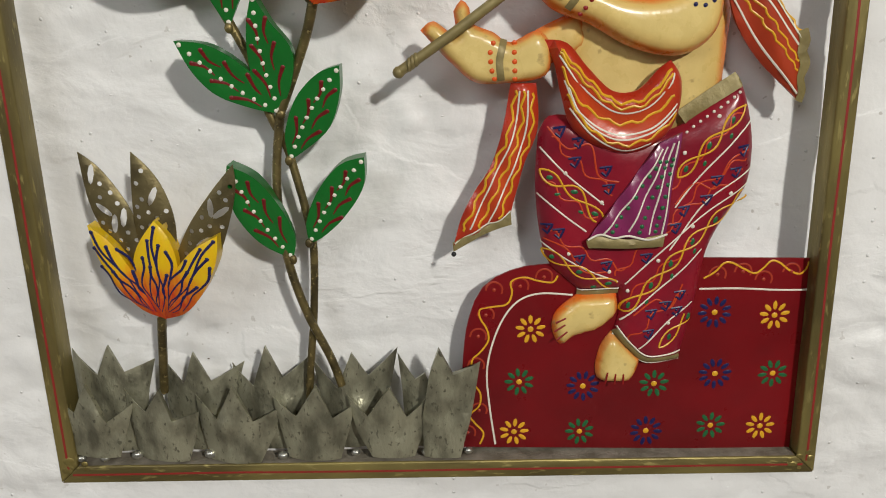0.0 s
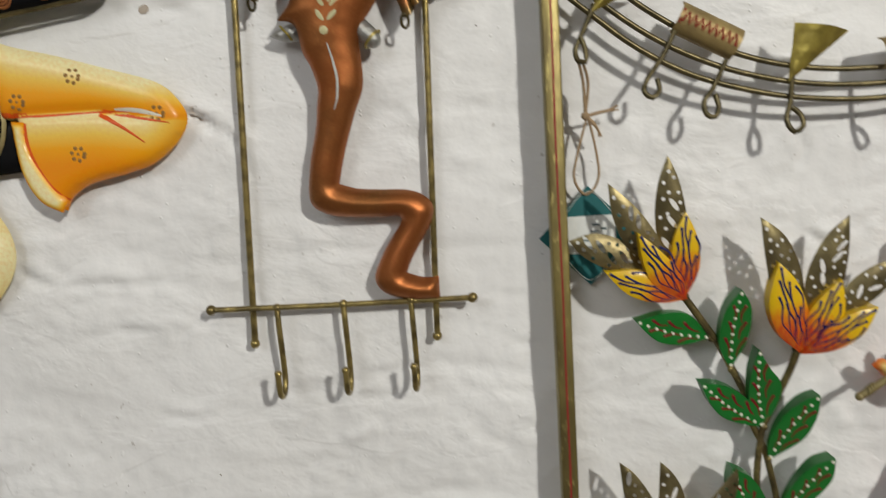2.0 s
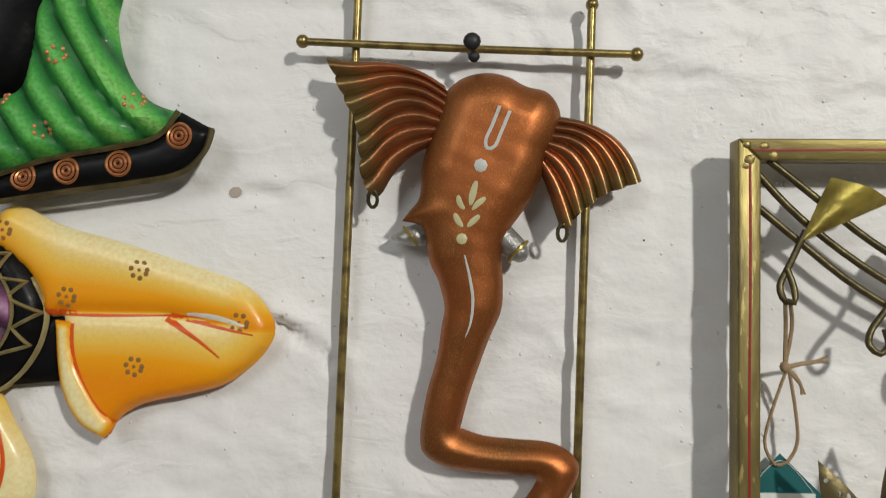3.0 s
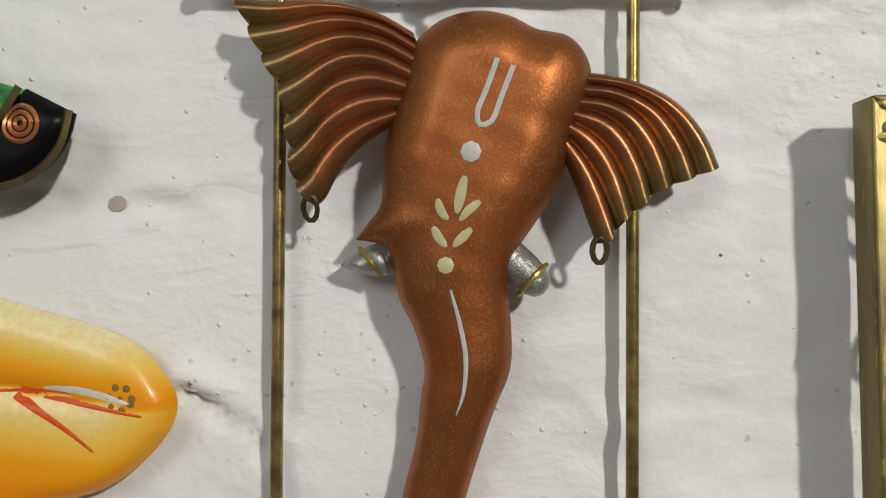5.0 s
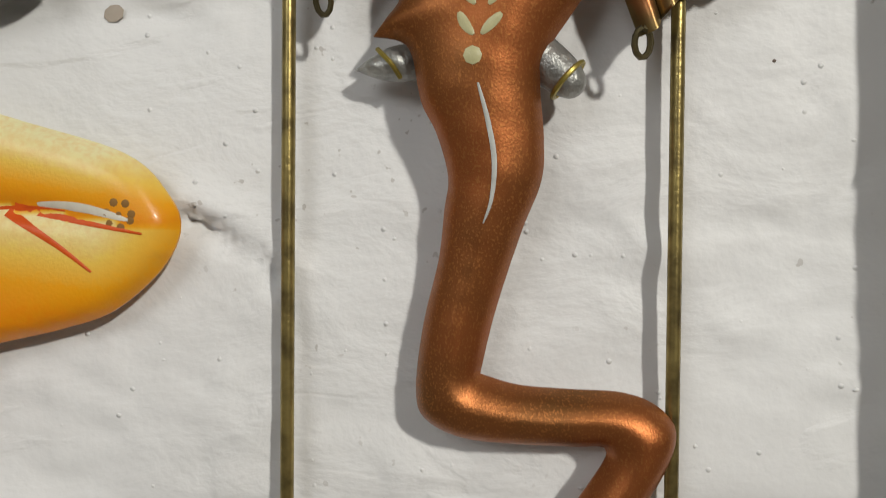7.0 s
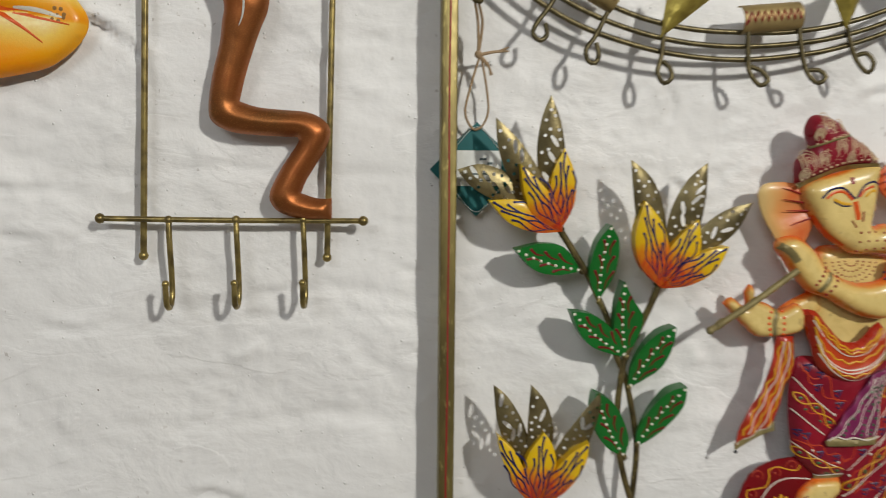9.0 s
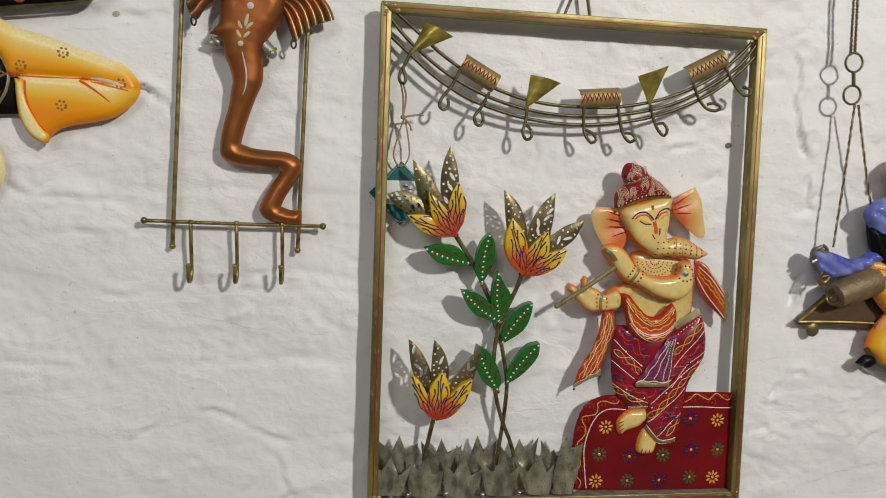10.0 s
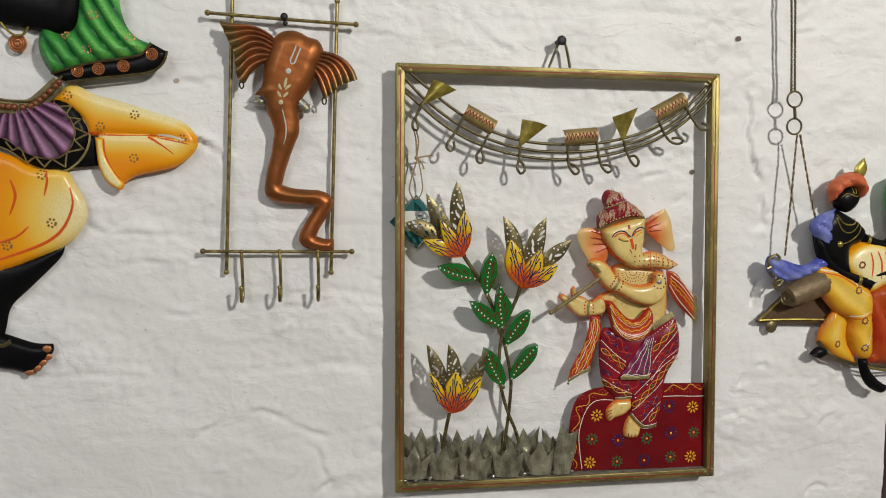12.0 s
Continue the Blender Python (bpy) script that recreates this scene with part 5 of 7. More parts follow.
    relief(b, [(4.55, 135.26, 1), (4.61, 134.61, 1), (3.33, 134.16), (1.6, 133.18, 1), (1.55, 133.67, 1), (3.33, 134.55)], 2.25, 0.1, 0.3, HEMGOLD, 0.28)
    for k, q in enumerate(([(4.69, 141.46), (4.34, 139.28), (3.2, 136.75), (2.03, 134.28)], [(4.88, 141.45), (4.62, 139.27), (3.49, 136.75), (2.46, 134.42)], [(5.07, 141.45), (4.9, 139.26), (3.91, 136.73), (2.9, 134.47)], [(5.3, 141.45), (5.18, 139.26), (4.29, 136.73), (3.39, 134.7)], [(5.52, 141.31), (5.46, 139.25), (4.65, 137.01), (3.97, 134.98)])):
        if k % 2:
            stroke(b, q, 0.085, WHITE, dh)
        else:
            path = spline(q, False, 0.3)
            stroke(b, [(p[0] + 0.1 * math.sin(i * 1.6), p[1]) for i, p in enumerate(path)], 0.12, YELLOW, dh, 0.05, 0.3)
    stroke(b, [(1.67, 133.63), (2.46, 134.12), (3.33, 134.64), (3.91, 134.83), (4.55, 135.32)], 0.085, WHITE, dh)
    (x, z), = [(1.61, 132.97)]
    sphere(b, (x, 2.3, z + 0.1), 0.14, NAIL)
    # hand at the flute's end
    dq = relief(b, [(1.68, 145.18, 1), (2.04, 145.71), (2.44, 145.34), (2.58, 144.64), (3.58, 144.21), (4.43, 143.73), (5.67, 144.26), (6.37, 143.56), (6.16, 142.15), (4.25, 141.79), (2.71, 141.85), (1.57, 142.77), (0.77, 143.58), (0.09, 144.33, 1), (0.72, 144.76), (1.73, 144.11)], 2.2, 0.6, 0.65, SKIN, 0.26, None, rim(0.6))
    for q, mat in (([(4.09, 143.89), (3.86, 142.92), (3.96, 141.95)], HEMGOLD),):
        stroke(b, q, 0.35, mat, dq, 0.08)
    for q in ([(3.55, 143.73), (3.41, 143.3), (3.43, 142.87), (3.5, 142.44), (3.63, 142.06)], [(4.59, 143.72), (4.56, 143.29), (4.58, 142.86), (4.6, 142.43), (4.62, 142.05)]):
        dots(b, q, 0.13, REDORANGE, dq)
    # flute
    tube(b, [(q[0], d, q[1]) for q, d in zip([(-0.98, 142.42), (1.9, 144.4), (5.21, 146.83)], (2.7, 3.0, 3.1))], 0.25, HEMGOLD, 10, 0.6, (0.3, 0))
    for q in [(-0.46, 142.78), (-0.3, 142.89), (-0.14, 143.0)]:
        sphere(b, (q[0], 2.75, q[1]), 0.36, HEMGOLD, (0.5, 1, 1))
    # upper arm, forearm and hand over the chest
    da = relief(b, [(12.63, 147.26), (13.84, 147.48), (14.48, 146.3), (14.38, 144.41), (13.44, 143.33), (12.06, 143.01), (10.07, 143.5), (8.07, 144.59), (6.38, 145.23), (5.23, 146.41), (4.35, 147.62), (3.72, 148.41), (4.01, 149.04), (5.25, 149.26), (6.6, 148.42), (7.77, 146.94), (9.37, 145.98), (11.05, 145.76), (12.42, 146.19)], 2.3, 0.95, 0.95, SKIN, 0.28, None, rim(0.95))
    stroke(b, [(7.9, 146.62), (7.5, 145.98), (6.99, 145.23)], 0.36, HEMGOLD, da, 0.12)
    for q in ([(7.39, 146.94), (7.09, 146.41), (6.68, 145.77)], [(8.47, 146.3), (8.07, 145.66), (7.61, 145.02)]):
        dots(b, [tuple(p) for p in spline(q, False, 0.4)], 0.12, DARKRED, da)
    stroke(b, [(3.87, 148.62), (4.6, 148.15), (5.17, 147.46)], 0.5, HEMGOLD, da, 0.1)
    # arm band on the shoulder
    cen, = [(13.2, 146.19)]
    dots(b, [cen], 0.34, SILVER, da, 0.12)
    dots(b, [(cen[0] + 0.85 * math.cos(a), cen[1] + 0.85 * math.sin(a)) for a in np.linspace(0, 6.0, 12)], 0.11, NAVY, da)
    # head, trunk and cap
    hd = relief(b, [(5.6, 152.86), (8.36, 153.98), (11.22, 154.64), (11.37, 153.18), (11.26, 151.34), (11.13, 149.92), (12.17, 150.13), (13.69, 149.77), (15.03, 148.98), (16.15, 148.29, 1), (14.84, 147.64), (13.26, 147.8), (11.36, 147.95), (9.92, 147.9), (8.79, 148.43), (7.42, 149.37), (6.36, 150.78)], 2.2, 1.05, 1.2, SKIN, 0.28, None, rim(0.7))
    for q, w, mat in (([(6.64, 152), (7.26, 152.63), (8.23, 152.74), (9.09, 152.02)], 0.15, NAVY), ([(9.25, 152.02), (9.75, 152.91), (10.49, 153.24), (11.06, 152.98)], 0.15, NAVY), ([(7.51, 151.96), (8.18, 151.7), (8.84, 151.6)], 0.22, YELLOW), ([(7.52, 151.8), (8.19, 151.49), (8.85, 151.5)], 0.1, NAVY), ([(9.9, 152.13), (10.32, 152.55), (10.75, 152.56)], 0.2, YELLOW), ([(9.16, 151.81), (9.4, 150.98), (9.5, 150.5)], 0.4, REDORANGE), ([(8.89, 153.53), (8.92, 153.06)], 0.3, DARKRED), ([(6.97, 152), (7.49, 152.42), (8.25, 152.48), (8.93, 151.92)], 0.2, REDORANGE), ([(9.47, 152.13), (9.87, 152.66), (10.51, 152.92)], 0.19, REDORANGE), ([(9.02, 150.45), (9.38, 149.93)], 0.12, DARKRED), ([(9.86, 151.09), (9.85, 150.35)], 0.14, DARKRED), ([(6.39, 150.75), (7.43, 149.5), (8.8, 148.55)], 0.16, REDORANGE)):
        stroke(b, q, w, mat, hd, 0.06, 0.12, "leaf" if w > 0.4 else False)
    for q in ([(12.01, 149.92), (11.85, 148.97), (12.02, 148.12)], [(12.79, 149.93), (12.63, 148.97), (12.8, 148.06)], [(13.59, 149.66), (13.47, 148.87), (13.64, 148.07)], [(14.34, 149.3), (14.27, 148.66), (14.37, 148.01)]):
        stroke(b, q, 0.07, REDORANGE, hd, 0.03)
    for x in np.linspace(0, 1, 9):
        for k in range(3):
            q = np.array([(9.77, 148.87)][0]) * (1 - x) + np.array([(14.95, 148.47)][0]) * x
            dots(b, [(q[0], q[1] + (k - 1) * 0.55 * (1.25 - x * 0.7) + 1.1 * x * (1 - x))], 0.1, DARKRED, hd)
    chest, = [(10.25, 147.29)]
    for r in (0.5, 1.0, 1.5, 2.0):
        dots(b, [(chest[0] + r * math.cos(a), chest[1] + 0.8 * r * math.sin(a)) for a in np.linspace(math.pi + 0.1, 2 * math.pi - 0.1, int(4 + r * 6))], 0.08, DARKRED, dt, 0.05)
    dk = relief(b, [(4.97, 153.02, 1), (4.89, 154.57), (5.8, 155.61), (5.48, 156.73), (5.8, 157.7), (6.54, 157.97), (7.85, 157.54), (8.71, 156.68), (10.01, 155.87), (10.93, 155.01), (11.2, 154.23, 1), (8.53, 154.2), (6.4, 153.45)], 2.4, 1.15, 1.3, CRIMSON, 0.28)
    stroke(b, [(5.09, 152.82), (6.4, 153.5), (8.53, 154.2), (11.19, 154.34)], 0.42, HEMGOLD, dk, 0.2)
    stroke(b, [(5.75, 155.61), (7.07, 156.14), (8.66, 156.57)], 0.16, HEMGOLD, dk, 0.12)
    for c, r in zip([(6.79, 157.26), (7.98, 157.18), (5.54, 154.58), (5.32, 153.65), (6.49, 154.79), (7.74, 155.74), (8.93, 155.76), (9.82, 155.36), (10.5, 154.85), (8.54, 154.92), (6.13, 156.53)], (0.85, 0.5, 0.85, 0.5, 0.6, 0.7, 0.8, 0.7, 0.5, 0.5, 0.45)):
        for k in (1.0, 0.72, 0.45, 0.2):
            stroke(b, [(c[0] + r * 0.55 * k * math.cos(a), c[1] + r * k * math.sin(a)) for a in np.linspace(-0.9, 4.1, 11)], 0.062, PALECREAM, dk, 0.04)
    for q in ([(5.8, 155.71), (7.06, 156.24), (8.71, 156.73)], [(5.17, 153.33), (6.38, 153.97), (8.5, 154.67), (11.05, 154.85)]):
        dots(b, [tuple(p) for p in spline(q, False, 0.42)], 0.1, PALECREAM, dk, 0.05)
    dice = random.Random(9)
    cap = spline([(5.2, 153.5), (5.1, 154.5), (6.0, 155.6), (5.75, 156.7), (6.1, 157.5), (6.6, 157.7), (7.7, 157.3), (8.5, 156.5), (9.8, 155.7), (10.7, 154.9), (8.5, 154.7), (6.4, 154.0)], True, 0.3)
    spots = np.array([(dice.uniform(5.0, 11.0), dice.uniform(153.3, 157.9)) for _ in range(240)])
    edge, held = distance(spots, cap)
    dots(b, [tuple(p) for p in spots[held & (edge > 0.12)]], 0.05, PALECREAM, dk, 0.03)
    return b.object("flute_player", art, "cream painted elephant-headed flute player in crimson cloth with orange scarf")


figure()

# ---- the copper elephant key rack ----
rack = thing("key_rack", -34.8, 0, 147.5, "brass rod key rack with copper elephant head, on the wall", "key rack")
for (x0, z0), (x1, z1), balls in (((-41.0, 147.9), (-39.65, 181.2), (0.34, 0.34)), ((-28.5, 147.7), (-27.5, 180.3), (0.34, 0.34))):
    b = Build()
    tube(b, [(x0, 0.8, z0), ((x0 + x1) / 2, 0.8, (z0 + z1) / 2), (x1, 0.8, z1)], 0.225, ROD, 10, 2.0, balls)
    b.object("upright_rod", rack, "brass upright rod")
for (x0, z0), (x1, z1) in (((-43.65, 150.5), (-25.95, 150.3)), ((-42.5, 178.4), (-25.3, 177.6))):
    b = Build()
    tube(b, [(x0, 1.22, z0), ((x0 + x1) / 2, 1.22, (z0 + z1) / 2 - 0.05), (x1, 1.22, z1)], 0.2, ROD, 10, 2.0, (0.36, 0.36))
    b.object("cross_rod", rack, "brass cross rod with round ends")
for x in (-39.15, -34.65, -30.1):
    b = Build()
    tube(b, [(x, 1.25, 150.4), (x + 0.05, 1.4, 149), (x + 0.1, 1.25, 146.2), (x + 0.1, 1.4, 145.0), (x + 0.05, 1.9, 144.45), (x, 2.5, 144.7), (x, 2.7, 145.5), (x, 2.7, 146.2)], 0.2, ROD, 8, 0.3, (0.3, 0.26))
    b.object("hook", rack, "curved brass hook")
nail = Build()
tube(nail, [(-33.7, -0.6, 178.2), (-33.7, 2.3, 178.05)], 0.3, NAIL, 10)
sphere(nail, (-33.7, 2.3, 178.05), 0.45, NAIL, (1, 0.6, 1))
sphere(nail, (-33.6, 2.0, 177.35), 0.3, NAIL, (1, 0.7, 1))
tagged(nail.object("wall_nail"), "dark metal nail holding the key rack on the wall", "nail", "wall nails")


def elephant():
    b = Build()
    ob = thing("elephant_head", -33, 1.2, 165, "", "")
    ob.parent = rack
    ob.matrix_parent_inverse = Matrix.Translation(-rack.location)
    tagged(ob, "hammered copper elephant head with fluted ears and cream painted marks")

    def ear(upper, lower, root, outer, ribs, bow, label):
        """A fluted sheet between four edge lines; the flutes run from the root to the outer edge."""
        nu, nv = 34, ribs * 10
        even = lambda pts, n: (lambda q: np.c_[np.interp(np.linspace(0, 1, n + 1), q[0], q[1][:, 0]), np.interp(np.linspace(0, 1, n + 1), q[0], q[1][:, 1])])((lambda w: (np.r_[0, np.cumsum(np.linalg.norm(np.diff(w, axis=0), axis=1))] / np.sum(np.linalg.norm(np.diff(w, axis=0), axis=1)), w))(spline(pts, False, 0.15)))
        U, L, R, E = even(upper, nu), even(lower, nu), even(root, nv), even(outer, nv)
        front, back, shade = [], [], []
        for i in range(nu + 1):
            u = i / nu
            for k in range(nv + 1):
                v = k / nv
                p = (1 - v) * U[i] + v * L[i] + (1 - u) * R[k] + u * E[k] - ((1 - u) * (1 - v) * U[0] + u * (1 - v) * U[nu] + (1 - u) * v * L[0] + u * v * L[nu])
                flute = abs(math.sin(math.pi * ribs * v)) ** 0.75
                p = p + np.array((0, bow)) * math.sin(math.pi * u) * math.sin(math.pi * v)
                p = p + (E[k] - R[k]) * 0.018 * u * (flute - 0.5)
                d = 1.75 + 0.42 * math.sin(math.pi * v) ** 0.7 * (1 - 0.5 * u) + flute * (0.2 + 0.2 * u) + 0.03 * noise.noise((p[0] * 1.3, p[1] * 1.3, 0))
                front.append((p[0], d, p[1]))
                back.append((p[0], d - 0.1, p[1]))
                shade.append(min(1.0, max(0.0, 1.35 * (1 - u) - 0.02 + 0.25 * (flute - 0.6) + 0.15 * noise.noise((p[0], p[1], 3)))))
        w = nv + 1
        quads = [(i * w + k, i * w + k + 1, (i + 1) * w + k + 1, (i + 1) * w + k) for i in range(nu) for k in range(nv)]
        a, c, e = (np.array(front[q]) for q in quads[len(quads) // 2][:3])
        if np.cross(c - a, e - a)[1] > 0:
            turned = quads
        else:
            turned = [q[::-1] for q in quads]
        n = len(front)
        edge = [k for k in range(w)] + [i * w + nv for i in range(1, nu + 1)] + [nu * w + k for k in range(nv - 1, -1, -1)] + [i * w for i in range(nu - 1, 0, -1)]
        x = Build()
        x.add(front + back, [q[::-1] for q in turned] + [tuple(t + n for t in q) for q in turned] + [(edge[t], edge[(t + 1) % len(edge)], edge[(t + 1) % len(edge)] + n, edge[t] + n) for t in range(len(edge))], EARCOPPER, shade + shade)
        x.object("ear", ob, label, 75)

    ear([(-35.1, 175.95), (-36.46, 176.75), (-38.12, 177.17), (-39.78, 177.22), (-41.15, 177.48)], [(-35.7, 172.95), (-36.88, 172.25), (-37.69, 171.45), (-38.26, 170.48), (-38.6, 170.2)],
        [(-35.1, 175.95), (-34.9, 175.2), (-35.14, 174.3), (-35.7, 172.95)], [(-41.15, 177.48), (-40.18, 175.27), (-39.55, 173.98), (-39.37, 172.31), (-39.22, 171.08), (-38.6, 170.2)], 7, 0.55, "fluted copper ear with brassy outer edge")
    ear([(-29.55, 174.4), (-28.02, 174.08), (-26.85, 173.54), (-26.1, 172.91), (-25.46, 171.98), (-25.12, 171.07)], [(-30.4, 171.9), (-29.91, 170.77), (-29.48, 169.47), (-29.2, 168.65)],
        [(-29.55, 174.4), (-29.75, 173.3), (-30.1, 172.5), (-30.4, 171.9)], [(-25.12, 171.07), (-26.2, 170.69), (-27.19, 170.32), (-27.79, 169.83), (-28.35, 169.4), (-28.76, 168.82), (-29.2, 168.65)], 6, 0.35, "fluted copper ear with brassy outer edge")
    for c in [(-38.72, 170.15), (-29.14, 168.45)]:
        w = Build()
        tube(w, [(c[0] + 0.24 * math.sin(a), 1.95 + 0.1 * math.cos(a), c[1] + 0.42 * math.cos(a)) for a in np.linspace(0, 6.28, 12)], 0.1, WIRE, 6, 0.2)
        w.object("ear_ring", ob, "dark wire ring through the ear")
    # tusks: a cut leaf-shaped stub and a round one, each with a thin gold band
    w = Build()
    relief(w, [(-38.0, 168.2, 1), (-37.1, 168.75), (-36.3, 168.95), (-35.7, 168.6), (-35.75, 168.0), (-36.3, 167.78), (-37.15, 167.85)], 0.95, 0.6, 0.55, SILVER, 0.16, lambda x, z, d: 0.05 * np.sin(x * 7 + z * 5))
    tube(w, [(-37.2, 1.2, 168.75), (-36.98, 1.52, 168.5), (-36.72, 1.62, 168.2), (-36.5, 1.3, 167.82)], 0.085, GOLD, 6, 0.12)
    w.object("tusk", ob, "silver painted tusk stub with a gold band")
    w = Build()
    p0, p1 = np.array((-32.35, 1.3, 168.5)), np.array((-31.05, 1.5, 167.25))
    axis = (p1 - p0) / np.linalg.norm(p1 - p0)
    tube(w, [tuple(p0 + axis * q) for q in (0, 0.6, 1.2, 1.62, 1.82, 1.94, 2.0)], [0.68, 0.68, 0.67, 0.65, 0.57, 0.4, 0.12], SILVER, 18, 0.2)
    across = np.cross(axis, (0, 1, 0))
    across /= np.linalg.norm(across)
    up = np.cross(axis, across)
    tube(w, [tuple(p0 + axis * 1.42 + 0.69 * (math.cos(a) * across + math.sin(a) * up)) for a in np.linspace(0, 6.2832, 25)], 0.085, GOLD, 6, 0.2)
    w.object("tusk", ob, "silver painted tusk stub with a gold band")
    # head and trunk
    outline = [(-35.11, 175.53), (-34.19, 176.3), (-32.97, 176.58), (-31.87, 176.37), (-30.98, 175.89), (-29.9, 175.58), (-29.33, 174.84), (-29.22, 174.02), (-29.49, 173.01), (-29.86, 172.38), (-30.12, 171.42), (-30.64, 170.24), (-31.25, 169.36), (-31.86, 168.49), (-32.17, 167.52), (-32.1, 165.79), (-32.2, 164.46), (-32.85, 162.9), (-33.72, 160.5), (-34.26, 158.75, 1), (-33.11, 158.41), (-31.55, 158.25), (-29.99, 158.12), (-29.01, 157.66), (-28.59, 156.86), (-28.93, 155.67), (-30.1, 153.73), (-30.5, 152.79, 1), (-29.5, 152.45), (-28.53, 152.44, 1), (-28.54, 151.01, 1), (-30.16, 151.03), (-31.72, 151.44), (-32.4, 152.09), (-32.47, 152.88), (-31.71, 154.46), (-30.6, 156.27), (-31.59, 156.45), (-33.16, 156.54), (-34.85, 156.75), (-35.95, 157.35), (-36.25, 158.3), (-36.0, 160.2), (-35.45, 162.11), (-35.22, 163.68), (-35.07, 164.68), (-35.39, 166.02), (-35.83, 166.99), (-36.06, 168.37), (-36.41, 168.86), (-37.24, 169.04, 1), (-36.84, 169.57), (-36.35, 170.26), (-36.24, 171.76), (-35.93, 172.98), (-35.62, 173.99), (-35.31, 175.02)]
    top = np.array([(-32.44, 173.75)][0])

    def swell(x, z, d):
        dents = 0.05 * np.sin(x * 1.3) * np.sin(z * 0.9) + 0.012 * np.sin(x * 3.1 + 1.0) * np.sin(z * 2.7) + 0.01 * np.sin(x * 4.7 + z * 1.9) * np.sin(z * 4.1 - x * 2.3)
        return 0.2 * np.exp(-(((x - top[0]) / 3.6) ** 2 + ((z - top[1]) / 4.5) ** 2)) * np.clip(d / 1.5, 0, 1) + dents * np.clip(d, 0, 1) - 0.6 * np.clip((168 - z) / 10, 0, 1)

    # the trunk runs back towards the wall
    outline = [(q[0] + (0.15 + 0.07 * (q[0] + 32.4)) * min(1.0, max(0.0, (160 - q[1]) / 3)), q[1] - 0.35 * min(1.0, max(0.0, (161 - q[1]) / 2.5)) - 0.3 * min(1.0, max(0.0, (157 - q[1]) / 6)), *q[2:]) for q in outline]
    dh = relief(b, outline, 1.75, 1.1, 1.8, COPPER, 0.24, swell)
    # painted marks
    stroke(b, [(-32.32, 174.66), (-32.68, 173.74), (-33, 173.01), (-32.93, 172.58), (-32.55, 172.69), (-32.27, 173.33), (-31.82, 174.41)], 0.17, GREYWHITE, dh)
    dots(b, [(-33.25, 171.73)], 0.34, GREYWHITE, dh, 0.06)
    for q, w in (([(-33.46, 170.96), (-33.58, 170.54), (-33.76, 169.77)], 0.3), ([(-34.36, 170.26), (-34.27, 169.88), (-34.05, 169.58)], 0.25), ([(-33, 170.14), (-33.38, 169.86), (-33.67, 169.54)], 0.25), ([(-34.54, 169.37), (-34.34, 168.98), (-34.12, 168.71)], 0.26), ([(-33.3, 169.27), (-33.64, 168.97), (-33.91, 168.71)], 0.26)):
        stroke(b, q, w, PALEPAINT, dh, 0.05, 0.1, "leaf")
    dots(b, [(-34.17, 168.12)], 0.28, PALEPAINT, dh, 0.06)
    stroke(b, [(-34.04, 167.33), (-33.77, 166.19), (-33.62, 165.06), (-33.73, 163.95), (-34, 163.22)], 0.14, GREYWHITE, dh, 0.05, 0.1, "leaf")
    b.object("head", ob, "hammered copper head and bent trunk", 85)


GREYWHITE = material("grey_white_paint", (0.5, 0.51, 0.48), 0.4, second=(0.36, 0.36, 0.33), grain=180)
PALEPAINT = material("pale_yellow_paint", (0.5, 0.47, 0.26), 0.4, grain=200)
elephant()

